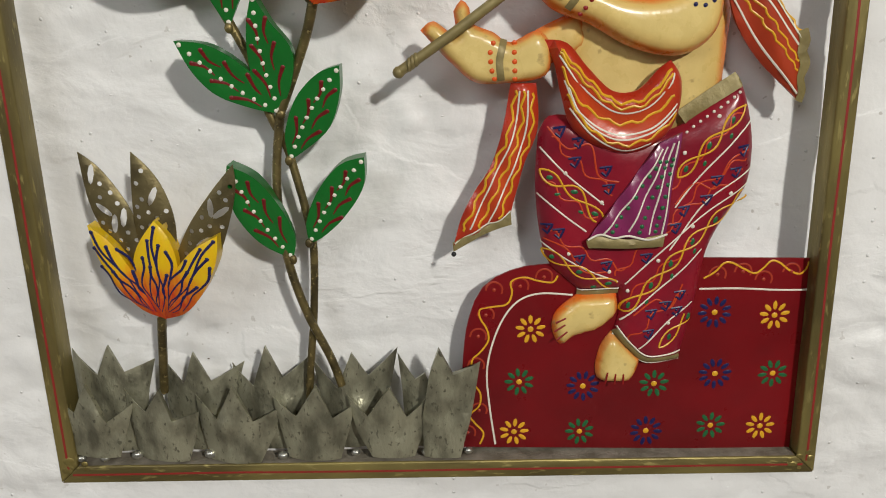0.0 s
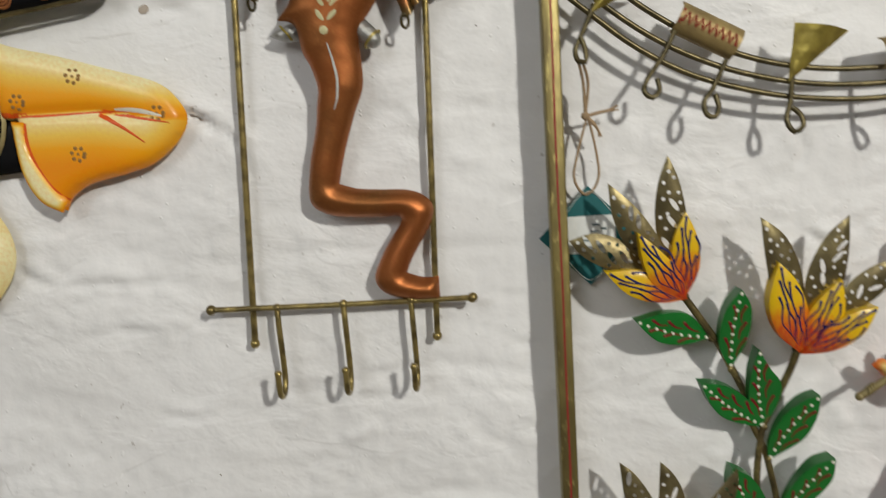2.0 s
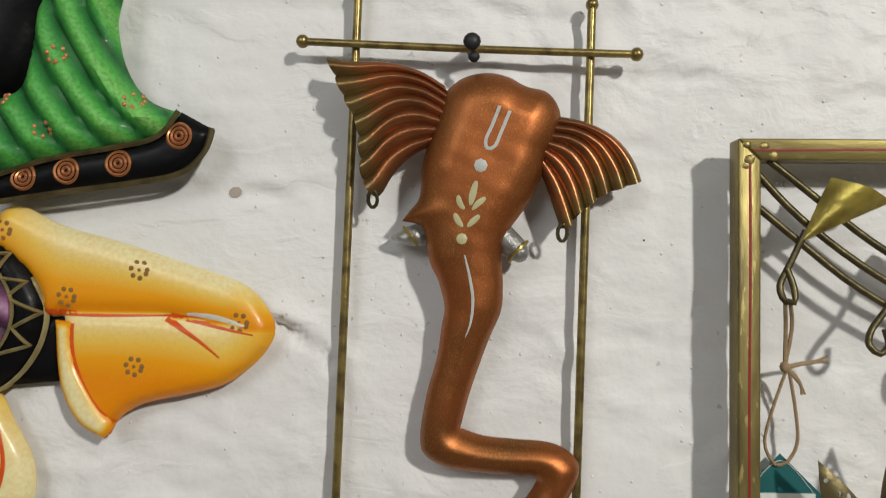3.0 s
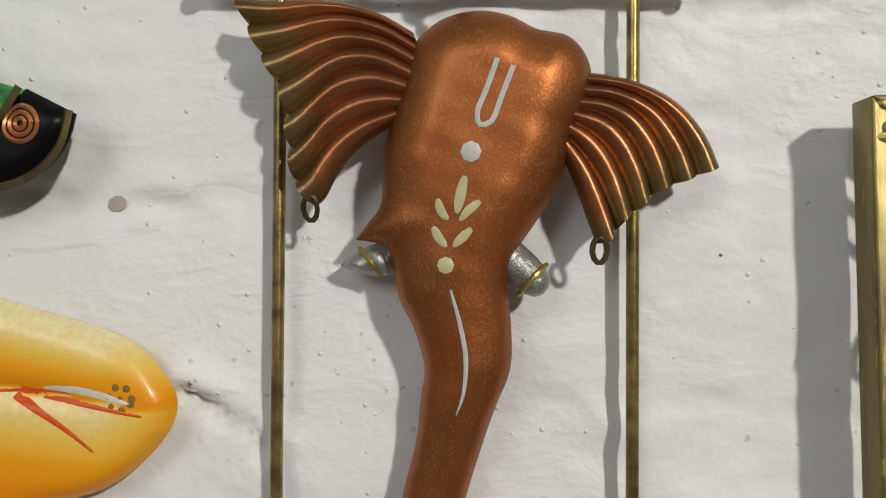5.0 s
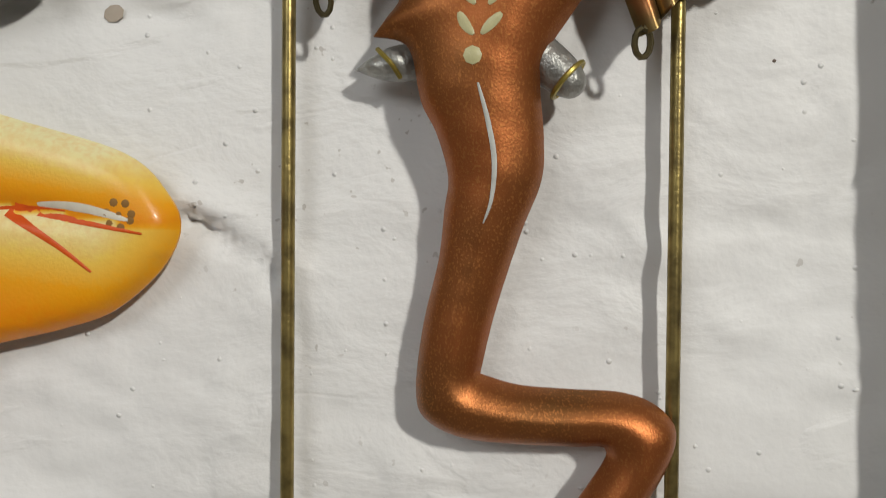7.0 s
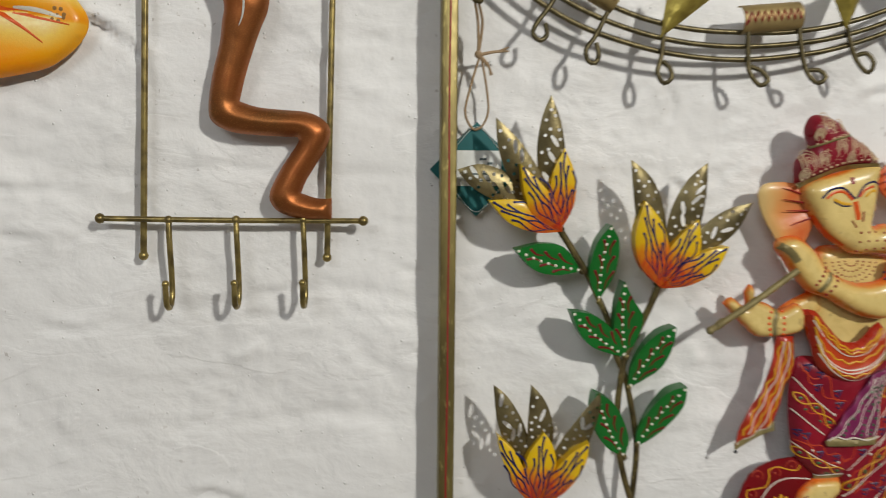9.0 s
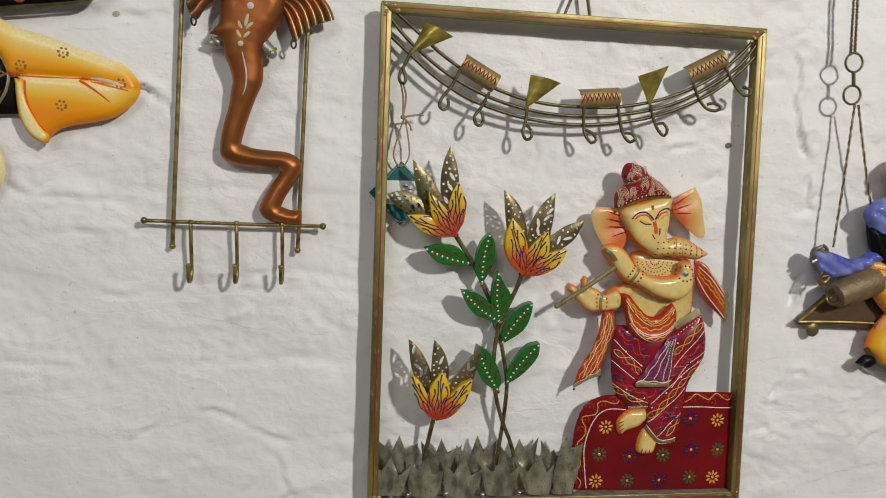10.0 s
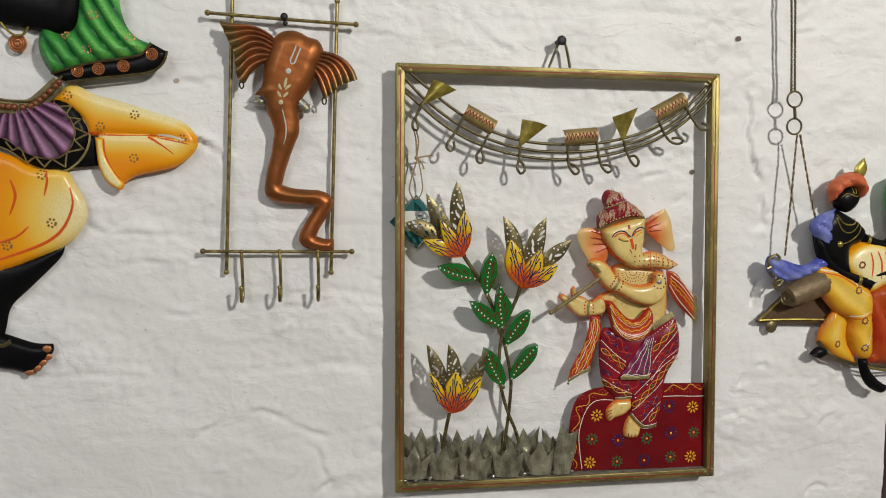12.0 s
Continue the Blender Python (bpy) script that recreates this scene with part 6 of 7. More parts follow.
# ---- the dancer relief ----
STAMP = material("brown_stamp_paint", (0.26, 0.13, 0.03), 0.55, grain=200)
GOLDCORD = material("gold_cord", (0.4, 0.34, 0.16), 0.4, 0.5, second=(0.2, 0.16, 0.07), grain=160, bump=0.1)
def dancer():
    b = Build()
    rim = lambda r: (lambda x, z, d: np.clip(d / r, 0, 1))
    ring = lambda c, r, a0=0.0, a1=6.28: [(c[0] + r * math.cos(a), c[1] + r * math.sin(a)) for a in np.linspace(a0, a1, 14)]
    # black body and legs
    relief(b, [(-72.68, 182.07), (-54.8, 183.5), (-56.05, 179.16), (-57.18, 176.54), (-58.7, 175.62), (-61.03, 175.75), (-63.31, 176.2), (-67.84, 176.7), (-72.9, 176.8)], 0.6, 1.5, 3, BLACK, 0.5)
    relief(b, [(-70.64, 151.37), (-66.02, 149.37), (-59.41, 151.37, 1), (-59.96, 149.8), (-63.15, 146.57), (-65.57, 144.13), (-66.31, 141.51), (-67.13, 139.55), (-70.71, 139.67), (-71.52, 146.22)], 0.4, 0.9, 2, BLACK, 0.45)
    df = relief(b, [(-69.92, 141.66), (-66.38, 140.89), (-65.19, 140.46), (-63.11, 139.73), (-61.16, 139.6, 1), (-61.07, 138.86), (-61.53, 138.07), (-62.31, 137.09), (-63.59, 136.07), (-65.39, 136.47), (-68.95, 137.67)], 0.5, 0.9, 1.2, BLACK, 0.35)
    dots(b, [(-61.61, 139.14), (-61.65, 138.14), (-62.23, 137.49), (-62.88, 136.84), (-63.69, 136.41)], 0.42, SPIRAL, df, 0.15, 1.3)
    stroke(b, [(-67.61, 140.27), (-66.44, 139.7), (-65.51, 140.2)], 0.5, OLDBRASS, df, 0.3)
    relief(b, [(-56.84, 164.15, 1), (-55.33, 163.98, 1), (-55.1, 162.25), (-55.29, 160.58, 1), (-58.52, 160.31, 1)], 0.6, 0.4, 1, BLACK, 0.4)
    # lower leg of the trousers
    leg = [(-70.33, 162.11), (-65.13, 161.84), (-62.26, 160.41), (-59, 160.11), (-57.87, 158.39), (-56.86, 156.46), (-56.76, 154.52), (-57.69, 152.71), (-59.4, 151.17), (-62.78, 149.65), (-65.83, 148.4), (-71.2, 146.96)]
    # airbrush runs from orange inside to cream at the bend
    knee = np.array([(-57.4, 155.17)][0])
    dl = relief(b, leg, 0.8, 0.8, 1.2, DANCEYELLOW, 0.4, None, lambda x, z, d: np.clip(1.1 - np.hypot(x - knee[0], z - knee[1]) / 9.0, 0, 1))
    for q, w in (([(-58.3, 158.07), (-58.03, 156.14), (-58.85, 153.88), (-60.25, 152.28), (-62.72, 151.01), (-68.15, 149.15)], 0.4), ([(-60.8, 159.97), (-60.74, 158.7), (-61.11, 157.11)], 0.3), ([(-64.69, 159.01), (-64.2, 157.11), (-64.9, 154.88)], 0.35), ([(-62.89, 153.59), (-64.44, 152.32), (-67.44, 151.39)], 0.3)):
        stroke(b, q, w * 0.8, REDORANGE, dl, 0.05, 0.1, "leaf")
    # raised leg / arm of cloth
    arm = [(-60.36, 167.83), (-59.12, 169.1), (-57.72, 169.88), (-55.26, 168.8), (-52.27, 167.98), (-49.25, 167.02), (-45.7, 165.8), (-44.3, 164.4), (-43.96, 163.24), (-44.69, 161.93), (-46.36, 160.62), (-48.25, 160.03), (-50.75, 159.5), (-52.13, 158.72), (-52.66, 157.82, 1), (-54.09, 158.65), (-54.99, 160.64), (-55.33, 162.74), (-55.16, 163.95), (-56.05, 164.13), (-56.7, 165.89), (-58.6, 167.55)]
    cz = np.array([(-47.5, 163.91)][0])
    top0 = np.array([(-57.61, 169.75)][0])
    top1 = np.array([(-44.96, 165.55)][0])
    mid = [(-55.93, 164.32), (-49.97, 164.2), (-44.08, 163.3)]
    zfold = lambda x: np.interp(x, [m[0] for m in mid], [m[1] for m in mid])
    fold = lambda x, z, d: -0.3 * np.exp(-((z - zfold(x)) / 0.35) ** 2) * (x > mid[0][0] + 0.5) * np.clip((-45.6 - x) / 2.5, 0, 1)

    def paint(x, z, d):
        crest = np.interp(x, (-57.6, -52.3, -45.7, -44.0), (169.6, 167.9, 165.7, 164.2))
        up = np.clip((z - zfold(x)) / np.maximum(crest - zfold(x), 0.5), 0, 1) ** 1.2 * np.clip((x - mid[0][0] + 5.0) / 6.0, 0.3, 1) * 1.1
        down = np.clip(1 - (zfold(x) - z) / 3.4, 0, 1)
        return np.where(z > zfold(x), up, down * 0.95) * np.clip(1.25 - np.clip((x - cz[0]) / 4, 0, 1), 0, 1)

    da = relief(b, arm, 0.9, 0.75, 1.1, DANCEYELLOW, 0.33, fold, paint)
    for q, w in (([(-56.05, 164.32), (-53.03, 164.17), (-49.35, 164.15), (-47.5, 163.97)], 0.3), ([(-49.48, 164.02), (-47.84, 162.94), (-46.63, 161.98)], 0.28), ([(-49.23, 164.15), (-46.89, 163.59), (-44.9, 163.16)], 0.26), ([(-54.5, 163.7), (-54.33, 161.92), (-53.49, 160.01), (-52.26, 158.53)], 0.36)):
        stroke(b, q, w * 0.95, REDORANGE, da, 0.04, 0.16, True)
    relief(b, [(-55.34, 163.88, 1), (-54.38, 163.77, 1), (-54.21, 161.92), (-53.31, 160.01), (-52.2, 158.46, 1), (-52.72, 157.75, 1), (-54.1, 158.59), (-55.05, 160.58)], 1.5, 0.35, 0.5, DANCEYELLOW, 0.26, None, lambda x, z, d: np.clip(d * 2.2, 0, 1))
    # soft highlight above the fold, laid on as a tapered white stroke
    for q in ([(-48.42, 164.22), (-46.88, 164.05), (-45.33, 163.61)],):
        stroke(b, q, 0.26, WHITE, da, 0.03, 0.12, "leaf")
    for c in [(-58.13, 168.56), (-54.69, 165.1), (-50.87, 166.49), (-51.11, 161.5), (-45.64, 163.8)]:
        dots(b, ring(c, 0.42)[::2], 0.14, STAMP, da, 0.015)
        dots(b, [c], 0.1, STAMP, da, 0.015)
    for c in [(-61.28, 159.53), (-60.41, 153.97), (-65.3, 151.38)]:
        dots(b, ring(c, 0.45)[::2], 0.16, STAMP, dl, 0.015)
        dots(b, [c], 0.12, STAMP, dl, 0.015)
    # fan of pleats with a black zigzag border
    db = relief(b, [(-69.39, 167.05), (-64.81, 166.51), (-61.26, 167.5), (-59.45, 168.22), (-57.82, 167.63), (-56.57, 166.02), (-56.04, 164.38), (-56.49, 162.35), (-57.7, 160.82), (-59.23, 160.04), (-62.18, 160.47), (-65.03, 162.28), (-69.56, 163.97)], 1.0, 0.8, 1.2, BLACK, 0.4)
    hub = np.array([(-64.1, 168.99)][0])
    pleat = lambda x, z, d: 0.5 * np.abs(np.sin(np.arctan2(z - hub[1], x - hub[0]) * 13))
    # same wave as the pleats, so shade in their valleys is coloured in
    pleat_shade = lambda x, z, d: np.abs(np.sin(np.arctan2(z - hub[1], x - hub[0]) * 13)) ** 1.7
    dfan = relief(b, [(-69.33, 166.42), (-64.74, 166.37), (-61.79, 167.16), (-59.7, 167.7), (-58.17, 166.29), (-57.47, 164.61), (-57.84, 162.96), (-59.21, 161.56), (-61, 161.42), (-63.2, 162.28), (-64.88, 163.52), (-69.42, 164.88)], 1.7, 0.25, 0.6, MAUVEFAN, 0.22, pleat, pleat_shade)
    stroke(b, [(-68.28, 164.71), (-64.88, 163.52), (-63.2, 162.28), (-61, 161.36), (-59.22, 161.5), (-57.84, 162.84), (-57.41, 164.61), (-58.17, 166.35), (-59.64, 167.76)], 0.16, GOLDCORD, db, 0.3)
    stroke(b, [(-68.36, 163.35), (-64.95, 162.33), (-62.11, 160.41), (-59.17, 159.98), (-57.57, 160.81), (-56.36, 162.47), (-55.98, 164.44), (-56.63, 166.13)], 0.22, GOLDCORD, db, 0.2)
    zz = [(-64.9, 163.27, 1), (-64.25, 162.28, 1), (-63.29, 162.66, 1), (-62.79, 160.91, 1), (-61.76, 161.54, 1), (-60.93, 160.41, 1), (-60, 161.3, 1), (-58.67, 160.43, 1), (-58.36, 162.07, 1), (-56.66, 162.53, 1), (-57.46, 163.47, 1), (-56.11, 164.24, 1), (-57.75, 165.04, 1), (-56.82, 165.87, 1), (-58.42, 166.1, 1), (-57.77, 167.36, 1), (-59.43, 167.2, 1)]
    stroke(b, zz, 0.2, GOLDCORD, db, 0.25, 0.3)
    # belt of beads
    belt = [(-69.15, 167.93), (-65.76, 167.32), (-63.75, 167.11), (-62, 167.27), (-60.48, 168.41), (-58.88, 169.99)]
    dbelt = flat(1.9)
    stroke(b, belt, 1.7, OLDBRASS, dbelt, 0.1, 0.3)
    for p in spline(belt, False, 0.72):
        sphere(b, (p[0], 2.05, p[1]), 0.4, BEAD, (1, 0.8, 1))
    for off in (0.85, -0.85):
        tube(b, [(p[0] + off * 0.45, 2.05, p[1] + off * 0.8) for p in belt], 0.14, OLDBRASS, 6, 0.5)
    # shawl
    hub2 = np.array([(-40.1, 185.72)][0])
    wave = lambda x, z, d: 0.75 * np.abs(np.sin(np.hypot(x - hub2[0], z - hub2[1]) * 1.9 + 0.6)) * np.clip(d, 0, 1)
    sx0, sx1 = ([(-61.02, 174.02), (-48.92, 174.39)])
    # shade of the folds put into the colour: grooves dark, crests bright, left dimmer
    fold_shade = lambda x, z, d: (0.5 + 0.55 * np.clip((x - sx0[0]) / (sx1[0] - sx0[0]), 0, 1)) * np.clip(np.abs(np.sin(np.hypot(x - hub2[0], z - hub2[1]) * 1.9 + 0.6)) * 0.95, 0, 1)
    dsh = relief(b, [(-55.89, 180.94), (-52.11, 181.71), (-52.2, 179.25), (-51.69, 176.92), (-50.53, 175.34), (-48.79, 174.64, 1), (-49.81, 173.42), (-52.75, 172.71), (-55.78, 172.13), (-59.64, 170.85, 1), (-60.52, 172.06), (-61.08, 174.02), (-60.58, 175.87), (-58.6, 175.45), (-57.02, 176.48)], 1.4, 0.7, 1.2, DANCEGREEN, 0.26, wave, fold_shade)
    for c in [(-58.02, 175.22), (-54.79, 177.42), (-50.97, 175.14), (-55.6, 173.69)]:
        dots(b, ring(c, 0.4)[::2], 0.14, SPIRAL, dsh, 0.03)
    dbd = relief(b, [(-48.79, 174.7, 1), (-47.04, 173.75, 1), (-47.51, 172.54), (-48.84, 171.49), (-51.61, 170.98), (-54.64, 170.6), (-58.26, 170.01, 1), (-59.75, 170.91, 1), (-55.78, 172.19), (-52.45, 172.78), (-50, 173.35)], 1.4, 0.55, 0.8, BLACK, 0.3)
    for q in ([(-59.75, 170.97), (-55.78, 172.19), (-52.45, 172.78), (-50, 173.35), (-48.79, 174.7)], [(-58.26, 170.01), (-54.65, 170.53), (-51.61, 170.92), (-48.84, 171.43), (-47.51, 172.47), (-47.04, 173.81)]):
        stroke(b, q, 0.3, OLDBRASS, flat(1.75), 0.2)
    for c in [(-56.89, 171.29), (-54.6, 171.6), (-51.87, 171.98), (-48.71, 173.39)]:
        for r in (0.62, 0.4, 0.18):
            stroke(b, ring(c, r), 0.17, SPIRAL, dbd, 0.12)
    # necklace with a medallion
    tube(b, at_depth([(-65.8, 177.68), (-64.73, 176.01), (-63.6, 175.19), (-62.71, 175.46), (-62.06, 176.71)], 0.9), 0.14, GOLD, 6, 0.3)
    c, = [(-63.52, 174.39)]
    for r in (0.9, 0.62, 0.3):
        stroke(b, ring(c, r), 0.24, SPIRAL, flat(0.7), 0.15)
    dots(b, [c], 0.95, SPIRAL, flat(0.55), 0.15)
    ob = b.object("dancer_relief")
    return tagged(ob, "black dancer relief in yellow trousers and green shawl on the wall", "wall sculpture")


dancer()


# ---- paper tag on twine ----
def tag():
    t = thing("price_tag", -17.5, 0.5, 152.5, "teal and white square paper tag hanging on jute twine", "tag")
    (cx, cz), = [(-17.93, 153.9)]
    h = 3.35
    b = Build()
    pts = [(cx, cz + h, 1), (cx + h, cz, 1), (cx, cz - h, 1), (cx - h, cz, 1)]
    dep = relief(b, pts, 0.75, 0.01, 0.2, TEAL, 0.5, None, None, 0.05)
    card = b.object("card", t, "teal diamond-shaped card")
    w = Build()
    zt, zb = cz + 1.35, cz - 1.15
    relief(w, [(cx - 1.75, zt, 1), (cx + 1.75, zt, 1), (cx + 1.75, zb, 1), (cx - 1.75, zb, 1)], 0.8, 0.01, 0.2, CARDWHITE, 0.5, None, None, 0.02)
    w.object("white_band", card, "white printed band")
    p = Build()
    for x0, z0, ln, wd in ((0.2, 0.75, 0.5, 0.25), (0.75, 0.45, 0.4, 0.25), (0.1, 0.3, 0.55, 0.2), (-0.5, -0.3, 1.5, 0.2), (-0.9, -0.75, 1.9, 0.1)):
        stroke(p, [(cx + x0, cz + z0), (cx + x0 + ln, cz + z0)], wd, PRINT, dep, 0.09)
    p.object("print_bar", card, "small dark printed marks")
    e = Build()
    stroke(e, [(cx + h - 1.7, cz + 1.4), (cx, cz + h - 0.35), (cx - h + 1.7, cz + 1.4)], 0.05, CARDWHITE, dep, 0.06)
    e.object("thin_line", card, "thin pale printed line")
    e = Build()
    stroke(e, [(cx + h - 1.7, cz - 1.4), (cx, cz - h + 0.35), (cx - h + 1.7, cz - 1.4)], 0.05, CARDWHITE, dep, 0.06)
    e.object("thin_line", card, "thin pale printed line")
    dots(p, [(cx, cz + h - 0.6)], 0.17, CARDWHITE, dep)
    s = Build()
    knot = [(-18.02, 161.79)][0]
    top = [(-18.45, 164.98)][0]
    tube(s, [(top[0], 2.8, top[1]), (knot[0] - 0.1, 2.0, knot[1] + 2), (knot[0], 1.6, knot[1])], 0.1, TWINE, 6)
    tube(s, [(top[0] + 0.25, 2.8, top[1]), (knot[0] + 0.2, 2.0, knot[1] + 2), (knot[0], 1.6, knot[1])], 0.1, TWINE, 6)
    for q in ([(-17.9, 161.73), (-18.48, 159.72), (-18.84, 157.96), (-18.48, 156.99), (-18.21, 156.71)], [(-17.84, 161.73), (-17.39, 159.68), (-17.21, 157.91), (-17.66, 156.88), (-18.16, 156.71)]):
        tube(s, at_depth(q, [1.6, 1.3, 1.1, 0.95, 0.9]), 0.09, TWINE, 6)
    sphere(s, (knot[0], 1.65, knot[1]), 0.28, TWINE)
    for q in ([(-18.02, 161.74), (-17.21, 161.95), (-16.46, 162.09), (-15.92, 162.34)], [(-18.02, 161.74), (-17.16, 161.95), (-16.41, 162.03), (-15.87, 162.07)], [(-17.97, 161.74), (-17.63, 161.38), (-17.29, 160.96), (-17.03, 160.42)], [(-17.97, 161.74), (-17.55, 161.38), (-17.23, 160.88), (-17.19, 160.4)]):
        tube(s, at_depth(q, 1.6), [0.13, 0.1, 0.06], TWINE, 6)
    s.object("twine", t, "knotted jute twine")


tag()


# ---- the swing with two figures ----
def swing():
    sw = thing("swing", 36, 4, 145, "small hanging swing with brown board, rings and twisted cords", "swing")
    for pts in ([(30.01, 184.41), (30.37, 178.08), (30.7, 170.58)], [(30.57, 184.43), (30.84, 178.1), (31.16, 170.95)]):
        b = Build()
        path = spline(pts, False, 0.28)
        for i, p in enumerate(path):
            sphere(b, (p[0], 2.5 + 0.08 * (i % 2), p[1]), 0.22, WIRE, (0.9, 0.7, 0.85), 4, 6)
        b.object("chain", sw, "dark twisted chain")
    for c in [(31.16, 169.71), (31.28, 166.23)]:
        b = Build()
        tube(b, [(c[0] + 1.02 * math.sin(a), 2.6, c[1] + 1.02 * math.cos(a)) for a in np.linspace(0, 6.2832, 20)], 0.13, WIRE, 8, 0.3)
        b.object("ring", sw, "dark metal ring")
    b = Build()
    c = [(31.13, 168.77), (31.31, 167.11)]
    tube(b, [(c[0][0], 2.7, c[0][1]), (c[1][0], 2.7, c[1][1])], 0.2, WIRE, 8)
    b.object("link", sw)
    for q in ([(31.75, 165.19), (31.45, 157.4), (31.07, 149.34)], [(32.16, 165.2), (34.26, 157.02), (36.55, 149.27)]):
        p = np.array(at_depth(q, [2.6, 2.4, 2.2]))
        b = Build()
        n = 46
        for k in (0, 1):
            tube(b, [tuple(np.array([np.interp(t, (0, 0.5, 1), p[:, i]) for i in range(3)]) + 0.07 * np.array([math.cos(t * 60 + k * math.pi), math.sin(t * 60 + k * math.pi), 0])) for t in np.linspace(0, 1, n * 2)], 0.09, TWINE if k else WIRE, 5, 0.4)
        b.object("cord", sw, "twisted brown cord")
    b = Build()
    relief(b, [(28.09, 140.43, 1), (31.66, 143.59, 1), (63.56, 143.38, 1), (63.94, 139.14, 1), (28.52, 140.11, 1)], 1.1, 0.05, 0.3, BOARD, 0.6, None, None, 0.6)
    b.object("board", sw, "dark brown swing board")
    b = Build()
    q = [(31.93, 143.77), (28.21, 140.54), (34.62, 140.53), (50.17, 139.87), (63.72, 139.35)]
    tube(b, at_depth(q[:2], 1.35), 0.13, GOLD, 6, 1.0)
    tube(b, at_depth(q[1:], 1.35), 0.13, GOLD, 6, 1.0)
    b.object("board_edge", sw, "thin gold edging")
    b = Build()
    (cx, cz), = [(30.29, 139.59)]
    sphere(b, (cx, 1.0, cz), 0.9, OLDBRASS, (0.9, 0.3, 1))
    b.object("bell", sw, "small brass disc under the board")
    b = Build()
    q = [(31.29, 143.9), (36.4, 145.71)]
    p0, p1 = np.array((q[0][0], 3.0, q[0][1])), np.array((q[1][0], 2.2, q[1][1]))
    tube(b, [tuple(p0 + (p1 - p0) * t) for t in np.linspace(0, 1, 6)], [1.4, 1.65, 1.8, 1.75], BOLSTER, 18, 1.0)
    for r in (0.95, 0.5):
        tube(b, [tuple(p0 + np.array((-0.15 + 0.35 * math.sin(a) * 0.6, 0.1 + 0.4 * r * math.cos(a) * 0.2, 0)) + r * np.array((0.55 * math.cos(a), 0.5 * math.cos(a), math.sin(a)))) for a in np.linspace(0, 6.28, 16)], 0.16, OLDBRASS, 6)
    b.object("bolster", sw, "brown round bolster cushion")


swing()


def man():
    b = Build()
    rim = lambda r: (lambda x, z, d: np.clip(d / r, 0, 1))
    ring = lambda c, r: [(c[0] + r * math.cos(a), c[1] + r * math.sin(a)) for a in np.linspace(0, 6.28, 9)]
    relief(b, [(35.6, 135.78, 1), (36.53, 136.69), (37.79, 136.67), (38.28, 135.89), (37.17, 135.14)], 1.75, 0.60, 0.8, BLACK, 0.4)
    sk = [(38.59, 141.78, 1), (40.86, 141.01), (41.01, 137.55), (42.52, 134.27, 1), (40.07, 134.94), (36.61, 137.61, 1), (37.11, 139.51)]
    ds = relief(b, sk, 1.80, 0.60, 1.2, TROUSER, 0.4, lambda x, z, d: 0.2 * np.sin(x * 2), rim(1.6))
    stroke(b, [(36.61, 137.61), (38.28, 135.89), (40.07, 134.94), (42.71, 134.11)], 0.5, OLDBRASS, ds, 0.15)
    # knee
    dk = relief(b, [(39.37, 147.83), (39.94, 149.71), (42.33, 151.16), (45.33, 150.97), (47.27, 148.87), (48.09, 145.97), (45.53, 144.82), (43.46, 144.05), (41.15, 145.95)], 1.90, 1.35, 2.0, DANCEYELLOW, 0.4, None, rim(1.3))
    # torso, head, arms
    dT = relief(b, [(37.79, 155.49), (39.34, 154.93), (41.64, 153.64), (42.62, 152.16), (41.9, 150.96), (40.44, 150.34), (40.49, 148.09), (41.17, 146.29, 1), (37.55, 147.33, 1), (35.91, 148.96), (35.09, 152.64), (36.02, 154.13)], 1.90, 1.42, 1.8, BLACK, 0.4)
    dl = relief(b, [(35.17, 148.06), (37.84, 147.78), (41, 146.29), (43.74, 144.32), (44.1, 140.65), (44.31, 136.01), (43.29, 134.94), (41.49, 135.9), (40.58, 138.23), (40.54, 140.52), (38.4, 141.75), (36.08, 144.33), (35.24, 146.35)], 2.20, 1.27, 1.6, TROUSER, 0.36, lambda x, z, d: 0.1 * np.sin((x * 0.8 + z) * 2.1) * np.clip(d, 0, 1), rim(2.0))
    for q in ([(40.37, 141.11), (42.05, 141.25), (43.52, 141.85)], [(36.03, 147.5), (38.57, 146.92), (40.78, 145.65)], [(40.75, 146.02), (41.44, 144.89), (43.08, 143.76)], [(42.05, 136.88), (43.26, 137.64), (43.53, 139.17)]):
        stroke(b, q, 0.14, WHITE, dl, 0.03, 0.2, True)
    for q in ([(40.41, 140.73), (42.09, 140.87), (43.65, 141.47)], [(36.06, 147.13), (38.6, 146.54), (40.82, 145.27)]):
        stroke(b, q, 0.16, REDORANGE, dl, 0.03)
    for q in ([(42.81, 149.75), (43.22, 148.25), (43.15, 146.35)], [(43.82, 149.91), (44.5, 148.25), (44.54, 146.13)], [(44.94, 149.77), (45.62, 148.11), (45.74, 146.13)]):
        stroke(b, q, 0.22, REDORANGE, dk, 0.03, 0.15, "leaf")
    for c in [(36.67, 145.86), (41.13, 144.67), (42.29, 140.56), (42.56, 136.87)]:
        dots(b, ring(c, 0.38), 0.16, BEAD, dl, 0.04)
    for c in [(41.64, 148.06), (45.75, 148.54), (37.86, 140.14), (39.22, 137.23)]:
        dots(b, ring(c, 0.38), 0.16, BEAD, dk if c[1] > 140 else ds, 0.04)
    relief(b, [(42.6, 134.96), (43.79, 135.09), (44.19, 133.68), (45.75, 131.93), (47.23, 131.1, 1), (46.36, 130.18), (44.37, 131.02), (43.17, 132.61)], 2.20, 0.75, 0.9, BLACK, 0.36)
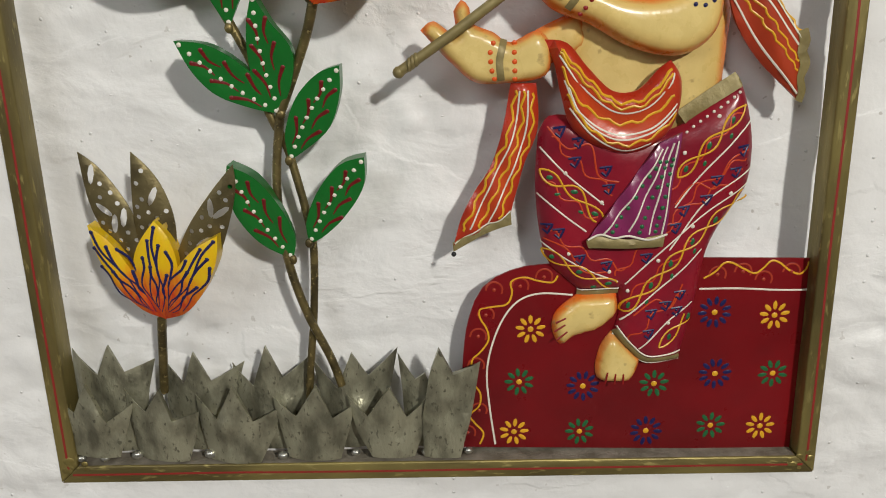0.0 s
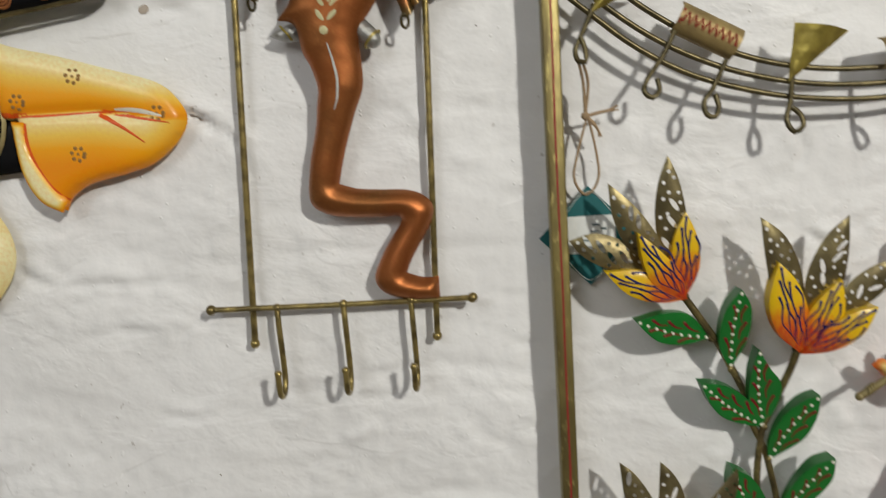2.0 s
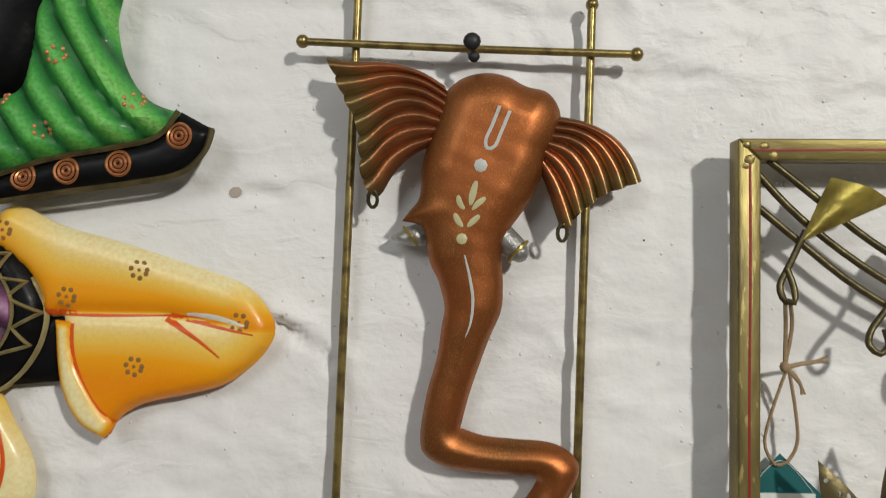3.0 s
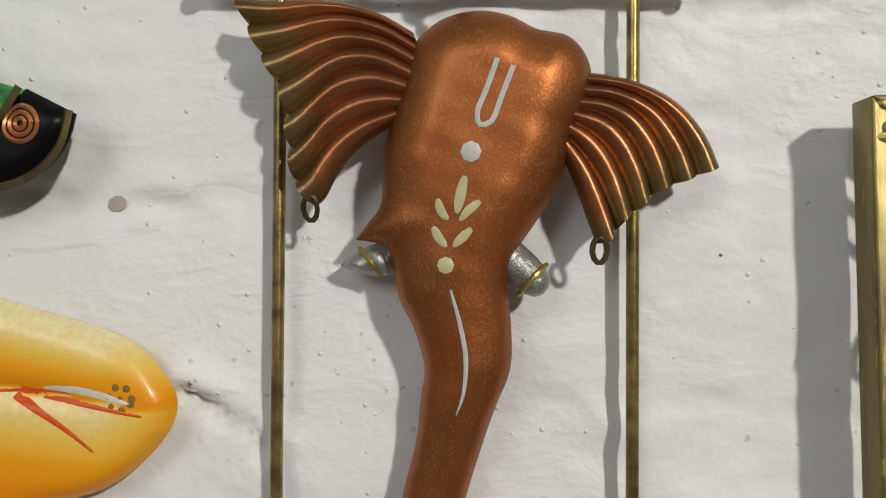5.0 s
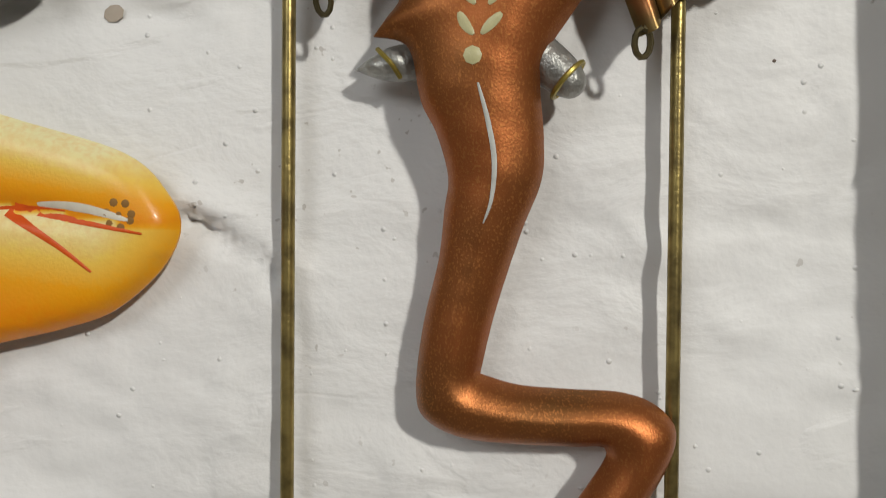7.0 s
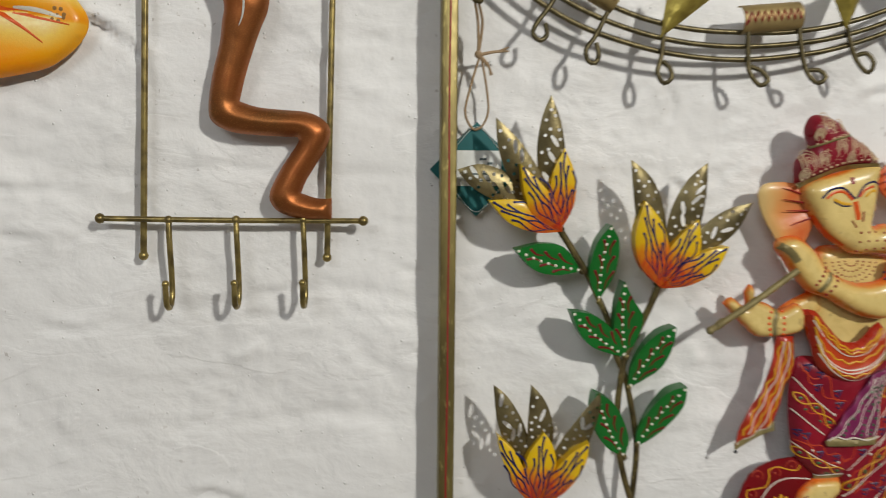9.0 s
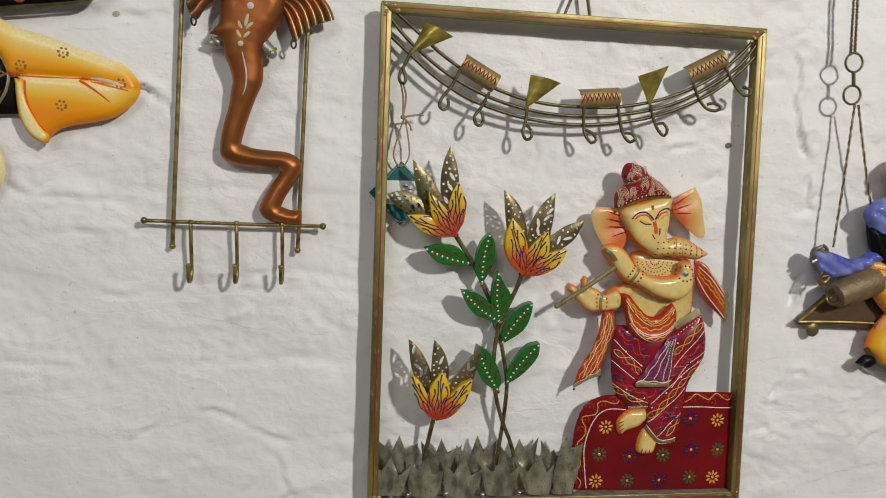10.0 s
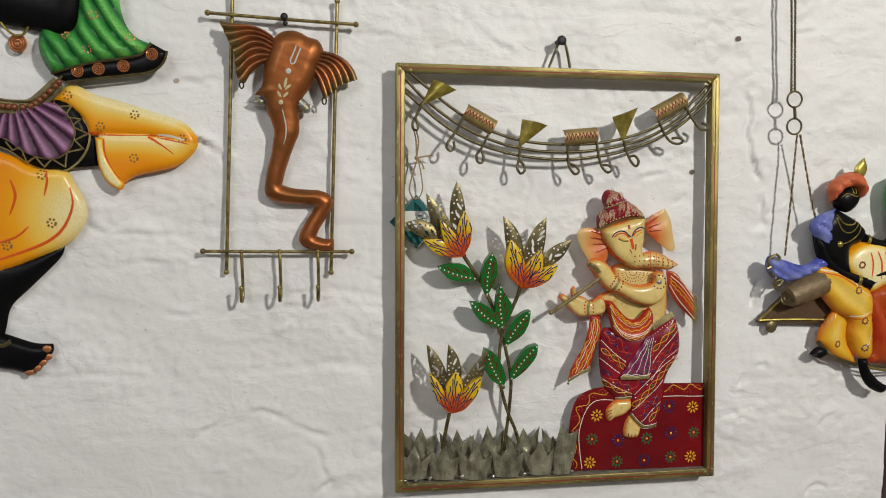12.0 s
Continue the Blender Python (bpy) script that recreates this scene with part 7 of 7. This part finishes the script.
    dA = relief(b, [(34.98, 151.58), (36.34, 151.09), (37.35, 149.03), (39.84, 147.26), (42.6, 146.52), (45.26, 145.47, 1), (43.76, 145.16), (43.32, 144.41), (41.04, 145.31), (37.99, 146.65), (35.83, 148.57)], 2.60, 0.83, 1.0, BLACK, 0.36)
    stroke(b, [(41.72, 146.97), (41.45, 146.21), (41.37, 145.31)], 0.5, GOLD, dA, 0.25)
    dB = relief(b, [(41.37, 152.89), (43.34, 151.8), (45.51, 151.3), (46.3, 152.82), (47.36, 152.46), (46.55, 150.41), (44.8, 149.94), (42.6, 150.67)], 2.20, 0.75, 0.9, BLACK, 0.36)
    for q in ([(43.14, 152.02), (42.8, 151.27), (42.62, 150.52)], [(46.85, 153.28), (46.31, 152.67), (45.82, 152.51)]):
        stroke(b, q, 0.45, GOLD, dB, 0.25)
    dh = relief(b, [(37.7, 156.23), (37.83, 157.48), (39.15, 158.31), (40.64, 158.35), (41.27, 157.05), (40.88, 155.93), (39.88, 155.03), (38.78, 155.23), (37.91, 155.72)], 2.10, 1.27, 1.3, BLACK, 0.34)
    stroke(b, [(38.27, 157.12), (39.06, 157.58), (40.09, 157.17), (41.06, 157.48)], 0.12, GOLD, dh, 0.06)
    stroke(b, [(39.9, 158.33), (39.79, 157.75), (40.14, 157.53), (40.32, 158.27)], 0.12, GOLD, dh, 0.06)
    tw = lambda x, z, d: 0.38 * np.abs(np.sin((x * 0.55 + z) * 2.4)) * np.clip(d * 2, 0, 1)
    relief(b, [(37.21, 156.22, 1), (36.63, 157.96), (37.26, 159.14), (38.81, 160.13), (40.61, 160.4), (41.87, 159.41), (42.28, 157.81), (41.46, 156.76, 1), (40.74, 158.21), (39.17, 158.17), (38.1, 157.26)], 2.25, 1.20, 1.2, TURBAN, 0.3, tw)
    relief(b, [(40.51, 159.67), (40.08, 160.68), (40.58, 161.56), (41.42, 162.25, 1), (41.89, 160.88), (41.49, 159.84)], 2.80, 0.30, 0.6, GOLD, 0.3)
    # shawl and its long end
    relief(b, [(34.19, 153.23), (35.45, 154.64), (37.84, 155.5, 1), (37.35, 153.72), (37.43, 151.07, 1), (36.82, 150.47), (35.06, 151.77)], 2.50, 0.75, 1.0, BLUE, 0.34, tw)
    relief(b, [(36.24, 149.51, 1), (37.41, 148.12), (34.18, 146.5), (31.25, 145.79), (29.26, 146.43), (28.28, 147.96), (28.78, 149.38), (31.1, 148.67), (33.84, 148.02)], 2.30, 0.68, 1.0, BLUE, 0.34, tw)
    for q in ([(29.26, 149.45), (28.47, 149.01), (28.35, 148.26), (29.01, 148.1), (28.22, 147.66)], [(28.56, 147.35), (29.08, 146.74), (29.71, 147.03), (29.44, 145.97), (30.57, 146.26), (29.97, 145.36), (29.13, 145.68), (29.83, 144.75)], [(28.63, 149.15), (29.63, 148.69), (29.93, 149.14), (29.42, 149.59)]):
        tube(b, at_depth(q, 2.80), 0.2, OLDBRASS, 6)
    for pts in ([(37.67, 154.76), (38.61, 153.6), (40.03, 153.48), (41.04, 154.24)], [(37.46, 154.32), (38.44, 152.72), (39.71, 152.44), (41.25, 153.8)], [(41.32, 153.13), (40.21, 151.63), (38.61, 150.94), (37.83, 151.23)]):
        stroke(b, pts, 0.17, GOLD, dT, 0.16)
    c, = [(38.2, 150.86)]
    dots(b, [c], 0.42, GOLD, dT, 0.25)
    return tagged(b.object("seated_man"), "black figurine in orange turban and yellow trousers on the swing", "figurine", "figurines on the swing")


man()


def woman():
    b = Build()
    sk = [(43.79, 143.29), (45.86, 145.81), (49.08, 148.12), (56.19, 147.55), (59.72, 140.49), (59.56, 134.11), (54.21, 133.41), (48.83, 133.84), (43.89, 134.4, 1), (44.45, 137.5)]
    dk = relief(b, sk, 1.85, 0.98, 2.5, SKIRT, 0.42, lambda x, z, d: 0.6 * np.abs(np.sin(x * 0.95 + z * 0.45)) * np.clip(d, 0, 1))
    for k, q in enumerate(([(43.89, 134.4), (46.2, 133.89), (48.83, 133.84), (51.45, 134.1), (55.11, 133.39), (59.57, 134.03)], [(43.94, 133.93), (46.24, 133.42), (48.87, 133.44), (51.49, 133.7), (55.15, 132.99), (59.62, 133.62)])):
        stroke(b, q, 0.3, (OLDBRASS, GOLD)[k], flat(2.40), 0.2)
    relief(b, [(46.48, 152.67), (47.75, 154.49), (51.69, 154.04), (52.86, 149.87), (50.66, 147.55), (48.51, 148.15), (47.03, 150.72)], 2.00, 1.20, 1.6, DARKRED, 0.4)
    relief(b, [(45.5, 158.92), (46.4, 159.98), (48.83, 160.5), (50.72, 158.16), (50.36, 155.15), (47.37, 154.04), (46.2, 152.97, 1), (45.42, 156.39)], 2.00, 1.05, 1.2, VEIL, 0.36)
    relief(b, [(45.87, 158.19), (47.61, 159.42), (49.5, 157.76), (49.06, 155.43), (47.24, 154.8), (46.1, 155.97)], 2.50, 0.98, 1.2, BLACK, 0.36)
    c, = [(46.77, 158.81)]
    dots(b, [c], 0.5, GOLD, flat(3.15), 0.2)
    dW = relief(b, [(47.64, 149.39, 1), (49.41, 148.95), (48.87, 147.57), (46.64, 146.65), (43.71, 146.03), (42.81, 146.48), (44.42, 147.4), (46.08, 147.86)], 2.70, 0.68, 0.9, BLACK, 0.36)
    stroke(b, [(47.61, 149.26), (47.2, 148.2), (46.99, 146.99)], 0.8, GOLD, dW, 0.25)
    return tagged(b.object("seated_woman"), "black figurine in red skirt and green veil on the swing", "figurine", "figurines on the swing")


woman()

# ---- marks on the wall ----
for name, c, r, mat, label in (("plug_hole", [(24.5, 177.63)][0], 0.36, HOLE, "small brown plugged hole in the white wall"), ("plug_hole", [(18.72, 160.26)][0], 0.34, HOLE, "small brown plugged hole in the white wall"), ("rust_spot", [(-46.44, 170.67)][0], 0.3, STAIN, "small faded rust spot on the white wall")):
    b = Build()
    dots(b, [c], r, mat, flat(wall_depth(*c) + 0.03), 0.03, 1.25, [0.3])
    tagged(b.object(name), label, "wall mark", kind="structure")
